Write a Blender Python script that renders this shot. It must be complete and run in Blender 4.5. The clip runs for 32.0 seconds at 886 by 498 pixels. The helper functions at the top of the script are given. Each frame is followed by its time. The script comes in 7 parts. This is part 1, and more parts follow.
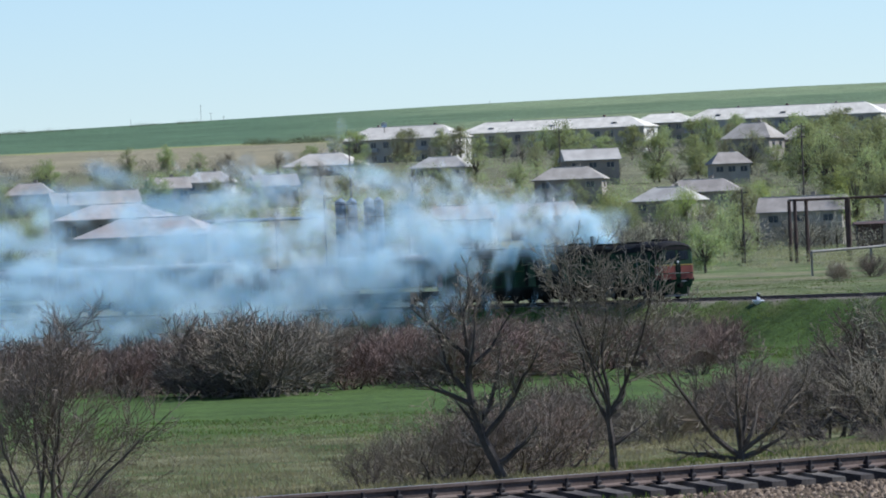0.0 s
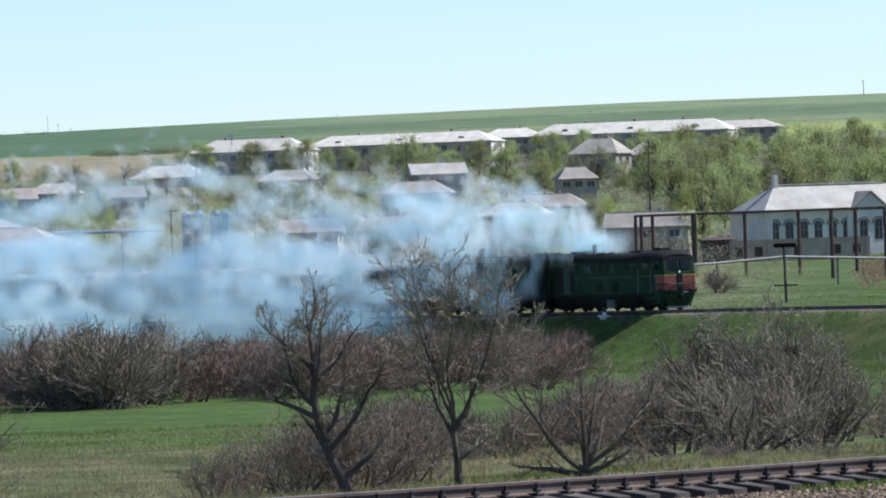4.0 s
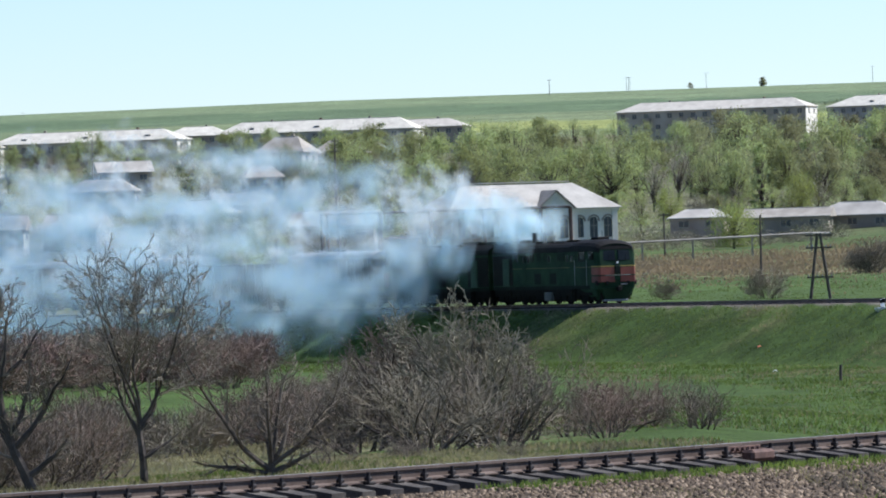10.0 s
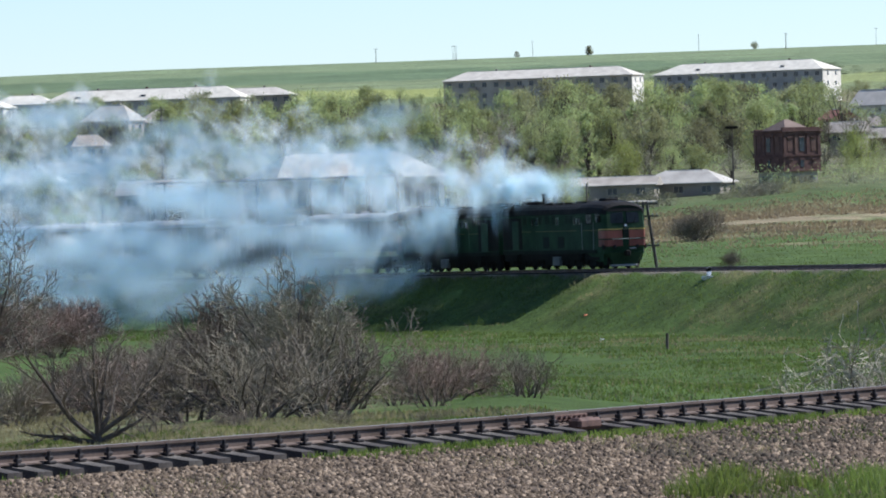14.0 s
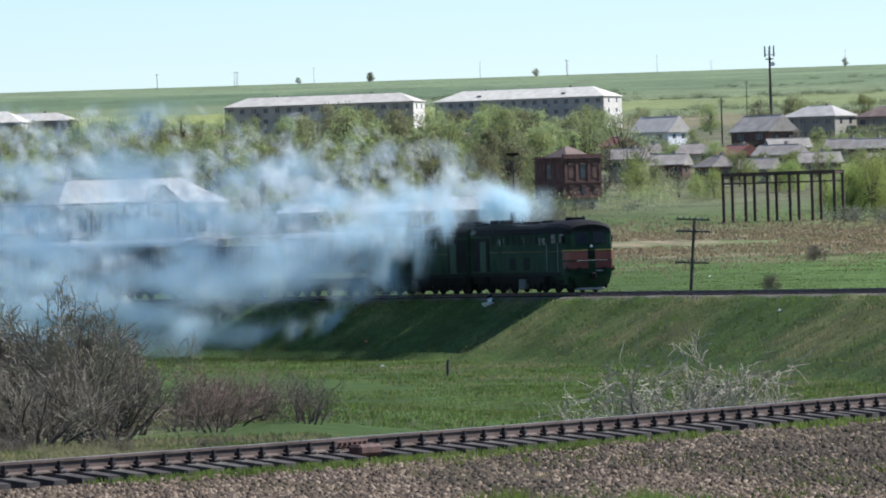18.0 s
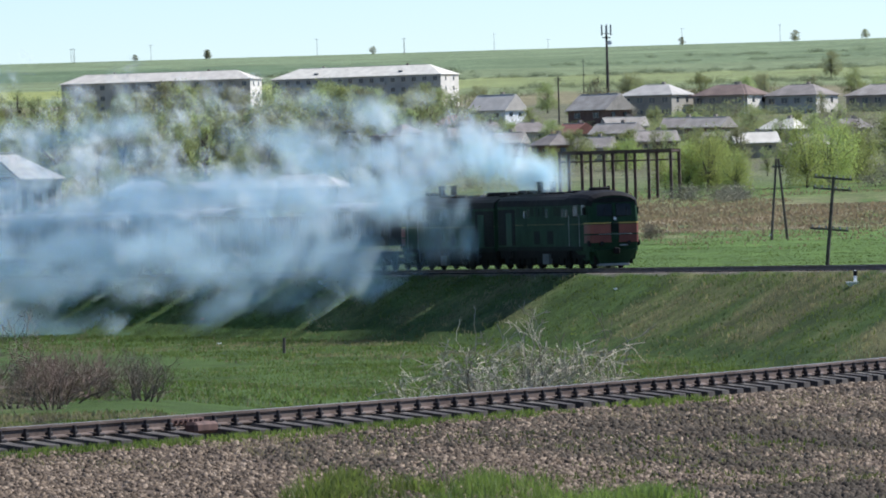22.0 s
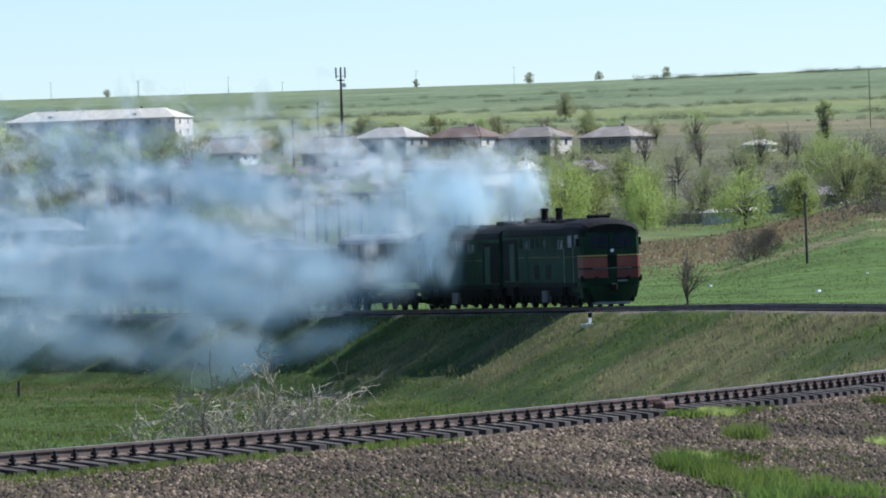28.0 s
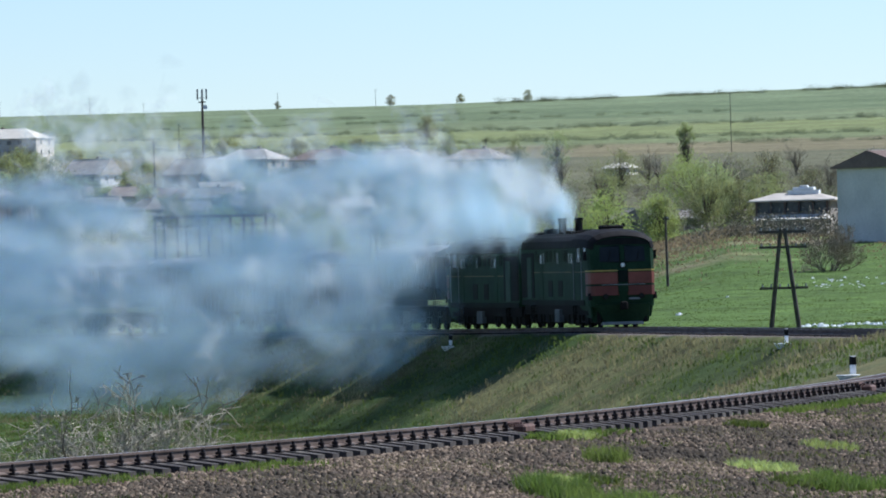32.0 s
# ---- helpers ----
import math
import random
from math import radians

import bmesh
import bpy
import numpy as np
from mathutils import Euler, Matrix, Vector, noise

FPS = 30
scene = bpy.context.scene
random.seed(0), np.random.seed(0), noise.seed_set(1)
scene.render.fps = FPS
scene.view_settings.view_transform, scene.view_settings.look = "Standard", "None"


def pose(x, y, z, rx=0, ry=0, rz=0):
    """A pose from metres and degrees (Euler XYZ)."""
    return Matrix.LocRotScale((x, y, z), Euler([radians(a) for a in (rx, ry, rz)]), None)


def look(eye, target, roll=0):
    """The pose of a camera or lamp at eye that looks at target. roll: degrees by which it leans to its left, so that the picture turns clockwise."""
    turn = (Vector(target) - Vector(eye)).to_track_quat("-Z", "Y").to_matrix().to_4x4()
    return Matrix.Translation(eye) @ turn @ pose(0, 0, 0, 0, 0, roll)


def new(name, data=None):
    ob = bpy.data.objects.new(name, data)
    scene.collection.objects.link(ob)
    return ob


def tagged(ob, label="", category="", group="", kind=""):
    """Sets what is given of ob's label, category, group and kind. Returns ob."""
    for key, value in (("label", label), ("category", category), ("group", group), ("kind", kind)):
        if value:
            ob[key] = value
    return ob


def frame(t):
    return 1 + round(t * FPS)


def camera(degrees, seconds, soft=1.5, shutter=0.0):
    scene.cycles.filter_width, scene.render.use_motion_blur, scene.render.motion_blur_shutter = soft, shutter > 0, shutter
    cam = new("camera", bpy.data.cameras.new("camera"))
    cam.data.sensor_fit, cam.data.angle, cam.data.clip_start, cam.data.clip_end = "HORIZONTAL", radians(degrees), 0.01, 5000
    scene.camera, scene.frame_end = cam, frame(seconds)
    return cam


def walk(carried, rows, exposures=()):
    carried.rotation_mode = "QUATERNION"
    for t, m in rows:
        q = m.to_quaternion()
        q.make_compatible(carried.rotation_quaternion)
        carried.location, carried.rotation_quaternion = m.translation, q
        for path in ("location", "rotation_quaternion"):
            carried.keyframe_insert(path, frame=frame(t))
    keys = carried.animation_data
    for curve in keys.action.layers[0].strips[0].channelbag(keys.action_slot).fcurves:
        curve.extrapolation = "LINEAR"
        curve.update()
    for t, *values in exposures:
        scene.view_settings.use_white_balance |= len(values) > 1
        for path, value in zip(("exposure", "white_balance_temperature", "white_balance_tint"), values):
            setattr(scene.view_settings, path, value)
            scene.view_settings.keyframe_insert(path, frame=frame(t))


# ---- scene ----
EYE = Vector((0.0, 0.0, 4.3))
# seconds, bearing to the right of +y, pitch and roll, in degrees
PATH = [
    (0, -0.000, 0.000, -2.38), (0.5, 0.032, -0.083, -2.37), (1, 0.230, -0.154, -2.21), (1.5, 0.551, -0.226, -2.38),
    (2, 0.762, -0.259, -2.40), (2.5, 0.853, -0.169, -2.16), (3, 1.004, -0.080, -2.14), (3.5, 1.156, -0.003, -2.04),
    (5.5, 1.898, 0.189, -2.03), (6, 2.179, 0.196, -2.04), (6.5, 2.397, 0.164, -1.87), (7, 2.676, -0.001, -1.76), (7.5, 2.959, -0.069, -1.90),
    (8, 3.205, -0.072, -2.09), (8.5, 3.263, -0.085, -2.13), (9, 3.356, -0.114, -1.99), (9.5, 3.661, -0.126, -1.91),
    (10, 3.952, -0.034, -1.86), (10.5, 4.194, 0.037, -1.93), (11, 4.429, 0.071, -1.88), (11.5, 4.583, 0.059, -1.94),
    (12, 4.787, -0.032, -2.02), (12.5, 4.915, -0.154, -2.10), (13, 4.989, -0.229, -1.95), (13.5, 5.132, -0.294, -1.91),
    (14, 5.407, -0.345, -1.91), (14.5, 5.559, -0.383, -2.00), (16.5, 6.306, -0.361, -1.86), (17, 6.534, -0.253, -1.82),
    (17.5, 6.848, -0.178, -1.76), (18, 7.264, -0.182, -1.78), (18.5, 7.463, -0.204, -1.85), (19, 7.697, -0.186, -1.79),
    (19.5, 7.943, -0.173, -1.67), (20, 8.245, -0.170, -1.73), (20.5, 8.306, -0.229, -1.90), (21, 8.336, -0.294, -1.95),
    (21.5, 8.368, -0.348, -1.89), (22, 8.639, -0.410, -1.62), (22.5, 9.026, -0.490, -1.73), (23, 9.241, -0.512, -1.82),
    (23.5, 9.366, -0.441, -1.72), (24, 9.487, -0.350, -1.83), (24.5, 9.676, -0.293, -1.71), (25, 9.965, -0.270, -1.84),
    (25.5, 10.165, -0.168, -1.81), (27.5, 10.653, -0.175, -1.74), (28, 10.889, -0.116, -1.79), (28.5, 11.170, -0.133, -1.69),
    (29, 11.403, -0.137, -1.79), (29.5, 11.507, -0.104, -1.77), (30, 11.651, -0.106, -1.57), (30.5, 11.769, -0.104, -1.43),
    (31, 11.887, -0.054, -1.55), (31.5, 11.983, -0.001, -1.52), (32, 12.069, 0.038, -1.60),
]


def aim(bearing, pitch):
    b, p = radians(bearing), radians(pitch)
    return Vector((math.sin(b) * math.cos(p), math.cos(b) * math.cos(p), math.sin(p)))


cam = camera(7.477, 32.0, soft=1.9)
walk(cam, [(t, look(EYE, EYE + 100 * aim(b, p), r)) for t, b, p, r in PATH], exposures=[(0.0, 0.38, 5550, 12), (3.0, 0.60, 5750, 12), (7.0, 0.46, 5650, 12), (9.0, 0.6, 5750, 12), (13.0, 0.57, 5750, 12), (23.0, 0.57, 5750, 12), (28.0, 0.49, 5650, 12), (32.0, 0.42, 5600, 12)])
scene.cycles.transparent_max_bounces = 220

# ---- light ----
SUN_BEARING, SUN_HEIGHT = 74.0, 47.0
world = bpy.data.worlds.new("sky")
scene.world = world
world.use_nodes = True
wn, wl = world.node_tree.nodes, world.node_tree.links
wn.clear()
sky = wn.new("ShaderNodeTexSky")
sky.sky_type, sky.sun_disc = "NISHITA", False
sky.sun_elevation, sky.sun_rotation = radians(SUN_HEIGHT), radians(SUN_BEARING)
sky.altitude = 600.0
sky.air_density, sky.dust_density, sky.ozone_density = 0.9, 0.05, 4.0
back = wn.new("ShaderNodeBackground")
back.inputs["Strength"].default_value = 0.091
wout = wn.new("ShaderNodeOutputWorld")
wl.new(sky.outputs[0], back.inputs["Color"])
wl.new(back.outputs[0], wout.inputs["Surface"])
sun_data = bpy.data.lights.new("sun", "SUN")
sun_data.energy, sun_data.angle, sun_data.color = 5.0, radians(0.5), (1.0, 0.95, 0.86)
sun = new("sun", sun_data)
sun.matrix_world = look(aim(SUN_BEARING, SUN_HEIGHT) * 200, (0, 0, 0))


# ---- materials ----
def mat(name, dark, light, rough=0.8, scale=2.0, fine=25.0, bump=0.0, metal=0.0, spread=0.0, spec=0.3):
    """Two tones mixed by a broad and a fine noise, in metres of the thing; spread: how far repeats differ."""
    m = bpy.data.materials.new(name)
    m.use_nodes = True
    n, l = m.node_tree.nodes, m.node_tree.links
    bsdf = n["Principled BSDF"]
    co = n.new("ShaderNodeTexCoord")
    a, b = n.new("ShaderNodeTexNoise"), n.new("ShaderNodeTexNoise")
    a.inputs["Scale"].default_value, b.inputs["Scale"].default_value = scale, fine
    a.inputs["Detail"].default_value, b.inputs["Detail"].default_value = 4, 3
    for k in (a, b):
        l.new(co.outputs["Object"], k.inputs["Vector"])
    add = n.new("ShaderNodeMath")
    add.operation = "MULTIPLY_ADD"
    l.new(b.outputs[0], add.inputs[0])
    add.inputs[1].default_value = 0.45
    l.new(a.outputs[0], add.inputs[2])
    ramp = n.new("ShaderNodeValToRGB")
    ramp.color_ramp.elements[0].position, ramp.color_ramp.elements[1].position = 0.48, 0.95
    ramp.color_ramp.elements[0].color, ramp.color_ramp.elements[1].color = (*dark, 1), (*light, 1)
    l.new(add.outputs[0], ramp.inputs[0])
    out = ramp.outputs[0]
    if spread:
        info, hsv = n.new("ShaderNodeObjectInfo"), n.new("ShaderNodeHueSaturation")
        r1, r2 = n.new("ShaderNodeMapRange"), n.new("ShaderNodeMapRange")
        r1.inputs["To Min"].default_value, r1.inputs["To Max"].default_value = 1 - spread, 1 + spread
        r2.inputs["To Min"].default_value, r2.inputs["To Max"].default_value = 0.5 - spread * 0.06, 0.5 + spread * 0.06
        for r in (r1, r2):
            l.new(info.outputs["Random"], r.inputs["Value"])
        l.new(r1.outputs[0], hsv.inputs["Value"])
        l.new(r2.outputs[0], hsv.inputs["Hue"])
        l.new(out, hsv.inputs["Color"])
        out = hsv.outputs[0]
    l.new(out, bsdf.inputs["Base Color"])
    bsdf.inputs["Roughness"].default_value, bsdf.inputs["Metallic"].default_value = rough, metal
    bsdf.inputs["Specular IOR Level"].default_value = spec
    if bump:
        bp = n.new("ShaderNodeBump")
        bp.inputs["Strength"].default_value, bp.inputs["Distance"].default_value = 0.6, bump
        l.new(b.outputs[0], bp.inputs["Height"])
        l.new(bp.outputs[0], bsdf.inputs["Normal"])
    return m


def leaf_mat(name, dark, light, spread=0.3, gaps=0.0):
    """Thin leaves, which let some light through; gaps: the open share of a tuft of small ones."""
    m = mat(name, dark, light, 0.6, 0.35, 3.0, spread=spread, spec=0.2)
    n, l = m.node_tree.nodes, m.node_tree.links
    bsdf = n["Principled BSDF"]
    tr, mix = n.new("ShaderNodeBsdfTranslucent"), n.new("ShaderNodeMixShader")
    mix.inputs[0].default_value = 0.5
    gain = n.new("ShaderNodeVectorMath")
    gain.operation = "MULTIPLY"
    gain.inputs[1].default_value = (1.55, 1.6, 1.2)
    l.new(bsdf.inputs["Base Color"].links[0].from_socket, gain.inputs[0])
    l.new(gain.outputs[0], tr.inputs["Color"])
    l.new(bsdf.outputs[0], mix.inputs[1])
    l.new(tr.outputs[0], mix.inputs[2])
    out = mix.outputs[0]
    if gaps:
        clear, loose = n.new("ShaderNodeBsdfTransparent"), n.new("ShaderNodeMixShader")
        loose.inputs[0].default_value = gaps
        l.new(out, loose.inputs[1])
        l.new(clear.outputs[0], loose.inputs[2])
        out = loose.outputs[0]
    l.new(out, n["Material Output"].inputs["Surface"])
    return m


def ground_mat():
    m = bpy.data.materials.new("ground_cover")
    m.use_nodes = True
    n, l = m.node_tree.nodes, m.node_tree.links
    bsdf = n["Principled BSDF"]
    bsdf.inputs["Roughness"].default_value = 0.95
    bsdf.inputs["Specular IOR Level"].default_value = 0.1
    col, geo = n.new("ShaderNodeAttribute"), n.new("ShaderNodeNewGeometry")
    col.attribute_name = "cover"
    out = col.outputs["Color"]
    for sc, lo, hi, sq in ((0.02, 0.8, 1.2, 1.0), (0.25, 0.68, 1.34, 1.0), (1.6, 0.72, 1.3, 1.0), (9.0, 0.62, 1.42, 1.0)):
        t, r, mul = n.new("ShaderNodeTexNoise"), n.new("ShaderNodeMapRange"), n.new("ShaderNodeMix")
        t.inputs["Scale"].default_value, t.inputs["Detail"].default_value = sc, 4
        l.new(geo.outputs["Position"], t.inputs["Vector"])
        l.new(t.outputs[0], r.inputs["Value"])
        r.inputs["From Min"].default_value, r.inputs["From Max"].default_value = 0.3, 0.7
        r.inputs["To Min"].default_value, r.inputs["To Max"].default_value = lo, hi
        mul.data_type, mul.blend_type = "RGBA", "MULTIPLY"
        mul.inputs[0].default_value = 1.0
        l.new(out, mul.inputs["A"])
        l.new(r.outputs[0], mul.inputs["B"])
        out = mul.outputs["Result"]
    l.new(out, bsdf.inputs["Base Color"])
    bp = n.new("ShaderNodeBump")
    bp.inputs["Strength"].default_value, bp.inputs["Distance"].default_value = 0.7, 0.08
    l.new(t.outputs[0], bp.inputs["Height"])
    l.new(bp.outputs[0], bsdf.inputs["Normal"])
    return m


def smoke_mat(name, colour, most, scale, bite, soft):
    """Thin smoke: noise eats into each veil from its rim; most: the veil's greatest density."""
    m = bpy.data.materials.new(name)
    m.use_nodes = True
    n, l = m.node_tree.nodes, m.node_tree.links
    n.remove(n["Principled BSDF"])
    fall, tex, co, info = n.new("ShaderNodeAttribute"), n.new("ShaderNodeTexNoise"), n.new("ShaderNodeTexCoord"), n.new("ShaderNodeObjectInfo")
    fall.attribute_name = "veil"
    tex.inputs["Scale"].default_value, tex.inputs["Detail"].default_value = scale, 6
    tex.inputs["Roughness"].default_value = 0.62
    shift = n.new("ShaderNodeVectorMath")
    shift.operation = "MULTIPLY_ADD"
    shift.inputs[1].default_value = (37.0, 53.0, 71.0)
    l.new(info.outputs["Random"], shift.inputs[0])
    l.new(co.outputs["Object"], shift.inputs[2])
    l.new(shift.outputs[0], tex.inputs["Vector"])
    eat, rng = n.new("ShaderNodeMath"), n.new("ShaderNodeMapRange")
    eat.operation = "MULTIPLY_ADD"
    l.new(tex.outputs[0], eat.inputs[0])
    eat.inputs[1].default_value = bite
    l.new(fall.outputs["Fac"], eat.inputs[2])
    rng.interpolation_type = "SMOOTHSTEP"
    low = 0.5 * bite + 0.12
    rng.inputs["From Min"].default_value, rng.inputs["From Max"].default_value = low, low + soft
    rng.inputs["To Max"].default_value = most
    l.new(eat.outputs[0], rng.inputs["Value"])
    edge, top = n.new("ShaderNodeMapRange"), n.new("ShaderNodeMath")
    edge.inputs["From Max"].default_value = 0.12
    l.new(fall.outputs["Fac"], edge.inputs["Value"])
    top.operation = "MULTIPLY"
    l.new(rng.outputs[0], top.inputs[0])
    l.new(edge.outputs[0], top.inputs[1])
    dif, trl, half = n.new("ShaderNodeBsdfDiffuse"), n.new("ShaderNodeBsdfTranslucent"), n.new("ShaderNodeMixShader")
    dif.inputs["Color"].default_value = trl.inputs["Color"].default_value = (*colour, 1)
    l.new(dif.outputs[0], half.inputs[1])
    l.new(trl.outputs[0], half.inputs[2])
    clear, mix = n.new("ShaderNodeBsdfTransparent"), n.new("ShaderNodeMixShader")
    l.new(top.outputs[0], mix.inputs[0])
    l.new(clear.outputs[0], mix.inputs[1])
    l.new(half.outputs[0], mix.inputs[2])
    l.new(mix.outputs[0], n["Material Output"].inputs["Surface"])
    return m


GROUND = ground_mat()
SMOKE = smoke_mat("diesel_smoke", (0.84, 0.88, 0.87), 0.125, 0.8, 1.2, 1.0)
HAZE = smoke_mat("thin_blue_smoke", (0.69, 0.85, 0.915), 0.155, 0.3, 0.5, 1.0)
GREEN = mat("loco_green_paint", (0.007, 0.022, 0.011), (0.024, 0.056, 0.028), 0.62, 0.9, 9, 0.004, spec=0.1)
PANEL = mat("faded_green_paint", (0.02, 0.045, 0.028), (0.05, 0.085, 0.055), 0.6, 0.9, 9, spec=0.15)
GREEN_D = mat("loco_dark_paint", (0.006, 0.010, 0.008), (0.017, 0.022, 0.017), 0.7, 0.8, 10, spec=0.1)
RED_D = mat("loco_dark_red_paint", (0.10, 0.026, 0.02), (0.16, 0.042, 0.03), 0.5, 1.2, 12)
RED = mat("loco_red_paint", (0.15, 0.042, 0.03), (0.25, 0.075, 0.052), 0.5, 1.2, 12)
STRIPE = mat("dark_yellow_line", (0.06, 0.055, 0.022), (0.2, 0.16, 0.06), 0.6, 0.6, 4)
YELLOW = mat("yellow_line", (0.40, 0.28, 0.06), (0.5, 0.36, 0.1), 0.5)
BLACK = mat("sooty_black", (0.006, 0.006, 0.007), (0.02, 0.018, 0.017), 0.75, 1.5, 14, 0.003, spec=0.12)
IRON = mat("undergear_iron", (0.005, 0.005, 0.005), (0.015, 0.013, 0.011), 0.75, 2, 20, 0.003, spec=0.1)
DULL_BOX = mat("dull_box_paint", (0.07, 0.075, 0.075), (0.12, 0.125, 0.12), 0.7)
GREY_BOX = mat("grey_box_paint", (0.16, 0.17, 0.17), (0.28, 0.29, 0.28), 0.6)
WHITE = mat("white_paint", (0.62, 0.62, 0.60), (0.82, 0.82, 0.8), 0.6)
GLASS = mat("dark_glass", (0.006, 0.008, 0.009), (0.016, 0.019, 0.021), 0.22, spec=0.16)
WAGON = mat("wagon_brown_paint", (0.035, 0.03, 0.032), (0.07, 0.055, 0.05), 0.7, 0.6, 8, spread=0.3)
WAGON_G = mat("wagon_grey_paint", (0.06, 0.065, 0.075), (0.12, 0.125, 0.13), 0.7, 0.6, 8, spread=0.3)
ROOF_W = mat("pale_wagon_roof", (0.2, 0.205, 0.21), (0.36, 0.36, 0.36), 0.7)
RAIL = mat("rail_rust", (0.06, 0.038, 0.030), (0.14, 0.10, 0.082), 0.7, 1.2, 20, 0.002, spread=0.1)
RAIL_TOP = mat("worn_rail_top", (0.30, 0.28, 0.26), (0.45, 0.43, 0.41), 0.35, 1.0, 18, metal=0.7)
PLATE = mat("fishplate_rust", (0.07, 0.04, 0.032), (0.16, 0.09, 0.07), 0.8, 6, 40, 0.004)
CLAMP = mat("fastener_dark", (0.015, 0.012, 0.012), (0.04, 0.03, 0.028), 0.7)
SLEEPER = mat("weathered_sleeper", (0.035, 0.029, 0.025), (0.15, 0.13, 0.112), 0.9, 2.5, 30, 0.006, spread=0.25)
BARK = mat("bare_bark", (0.042, 0.034, 0.028), (0.125, 0.102, 0.082), 0.9, 3, 30, 0.004, spread=0.2)
TWIG = mat("bare_twigs", (0.128, 0.102, 0.076), (0.245, 0.2, 0.148), 0.9, 1, 8, spread=0.25)
TWIG_B = mat("budding_twigs", (0.175, 0.153, 0.106), (0.315, 0.28, 0.198), 0.9, 1, 8, spread=0.2)
TWIG_R = mat("reddish_twigs", (0.155, 0.103, 0.08), (0.27, 0.185, 0.145), 0.9, 0.5, 8, spread=0.25)
TWIG_P = mat("pale_twigs", (0.28, 0.25, 0.18), (0.46, 0.42, 0.315), 0.9, 0.6, 8, spread=0.2)
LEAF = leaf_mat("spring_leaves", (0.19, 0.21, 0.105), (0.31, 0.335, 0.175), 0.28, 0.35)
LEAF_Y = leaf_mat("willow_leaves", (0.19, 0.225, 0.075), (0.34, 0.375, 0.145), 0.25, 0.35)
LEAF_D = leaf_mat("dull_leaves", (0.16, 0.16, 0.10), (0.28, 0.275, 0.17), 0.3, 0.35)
HEDGE = leaf_mat("distant_hedge", (0.085, 0.095, 0.065), (0.135, 0.15, 0.10), 0.2)
GRASS = leaf_mat("grass_blades", (0.046, 0.066, 0.016), (0.098, 0.125, 0.034), 0.2)
LUSH = leaf_mat("lush_grass_blades", (0.066, 0.105, 0.022), (0.14, 0.18, 0.05), 0.2)
DRY = leaf_mat("dry_grass_blades", (0.125, 0.112, 0.066), (0.235, 0.21, 0.132), 0.2)
REED = leaf_mat("dead_reeds", (0.16, 0.125, 0.085), (0.27, 0.21, 0.15), 0.2)
ROOF_A = mat("asbestos_roof", (0.44, 0.40, 0.335), (0.62, 0.575, 0.49), 0.9, 0.5, 5, spread=0.15)
ROOF_G = mat("grey_slate_roof", (0.20, 0.175, 0.15), (0.35, 0.31, 0.27), 0.9, 0.5, 5, spread=0.2)
ROOF_S = mat("weathered_pale_roof", (0.31, 0.285, 0.25), (0.48, 0.45, 0.40), 0.9, 0.4, 5)
ROOF_B = mat("brown_roof", (0.12, 0.085, 0.07), (0.22, 0.16, 0.13), 0.9, 0.5, 5)
ROOF_P = mat("pinkish_pale_roof", (0.27, 0.235, 0.215), (0.42, 0.38, 0.35), 0.9, 0.4, 5)
ROOF_R = mat("red_tile_roof", (0.21, 0.09, 0.065), (0.31, 0.145, 0.105), 0.9, 0.5, 5)
PLASTER = mat("pale_plaster", (0.28, 0.25, 0.20), (0.42, 0.385, 0.32), 0.9, 0.3, 4)
PLASTER_B = mat("bluish_plaster", (0.24, 0.24, 0.225), (0.37, 0.365, 0.34), 0.9, 0.3, 4)
PLASTER_G = mat("grey_plaster", (0.19, 0.165, 0.135), (0.32, 0.28, 0.235), 0.9, 0.3, 4)
# real whitewash, and the pale coat that paints sunlight on house ends
LIME = mat("whitewash_and_lit_ends", (0.56, 0.52, 0.45), (0.76, 0.71, 0.62), 0.9, 0.3, 4)
TAN = mat("tan_brickwork", (0.34, 0.25, 0.2), (0.5, 0.40, 0.33), 0.9, 0.4, 5)
BRICK = mat("dark_red_brick", (0.08, 0.045, 0.036), (0.16, 0.092, 0.074), 0.9, 1.2, 14, 0.004, spread=0.2)
WINDOW = mat("shaded_window", (0.02, 0.024, 0.03), (0.06, 0.07, 0.08), 0.2, spec=0.5)
POLE = mat("tarred_pole", (0.05, 0.04, 0.034), (0.12, 0.10, 0.085), 0.9, 2, 20)
STEEL = mat("rusty_steel", (0.05, 0.032, 0.028), (0.11, 0.07, 0.055), 0.8, 1.5, 14)
PIPE = mat("pipe_wrap", (0.17, 0.155, 0.135), (0.30, 0.28, 0.245), 0.7, 0.6, 6)
TANK = mat("blue_grey_tank", (0.10, 0.14, 0.19), (0.18, 0.23, 0.29), 0.6, 0.8, 6)
LITTER = mat("white_litter", (0.75, 0.75, 0.76), (0.9, 0.9, 0.9), 0.6)
ORANGE = mat("orange_litter", (0.5, 0.12, 0.05), (0.6, 0.2, 0.08), 0.6)


# ---- mesh helpers ----
def put(name, bm, material, parent=None, label="", smooth=False):
    me = bpy.data.meshes.new(name)
    bm.to_mesh(me)
    bm.free()
    return put_mesh(name, me, material, parent, label, smooth)


def put_mesh(name, me, material, parent=None, label="", smooth=False):
    for m in material if isinstance(material, (list, tuple)) else [material]:
        me.materials.append(m)
    if smooth:
        me.polygons.foreach_set("use_smooth", [True] * len(me.polygons))
    ob = new(name, me)
    if parent:
        ob.parent = parent
    return tagged(ob, label=label)


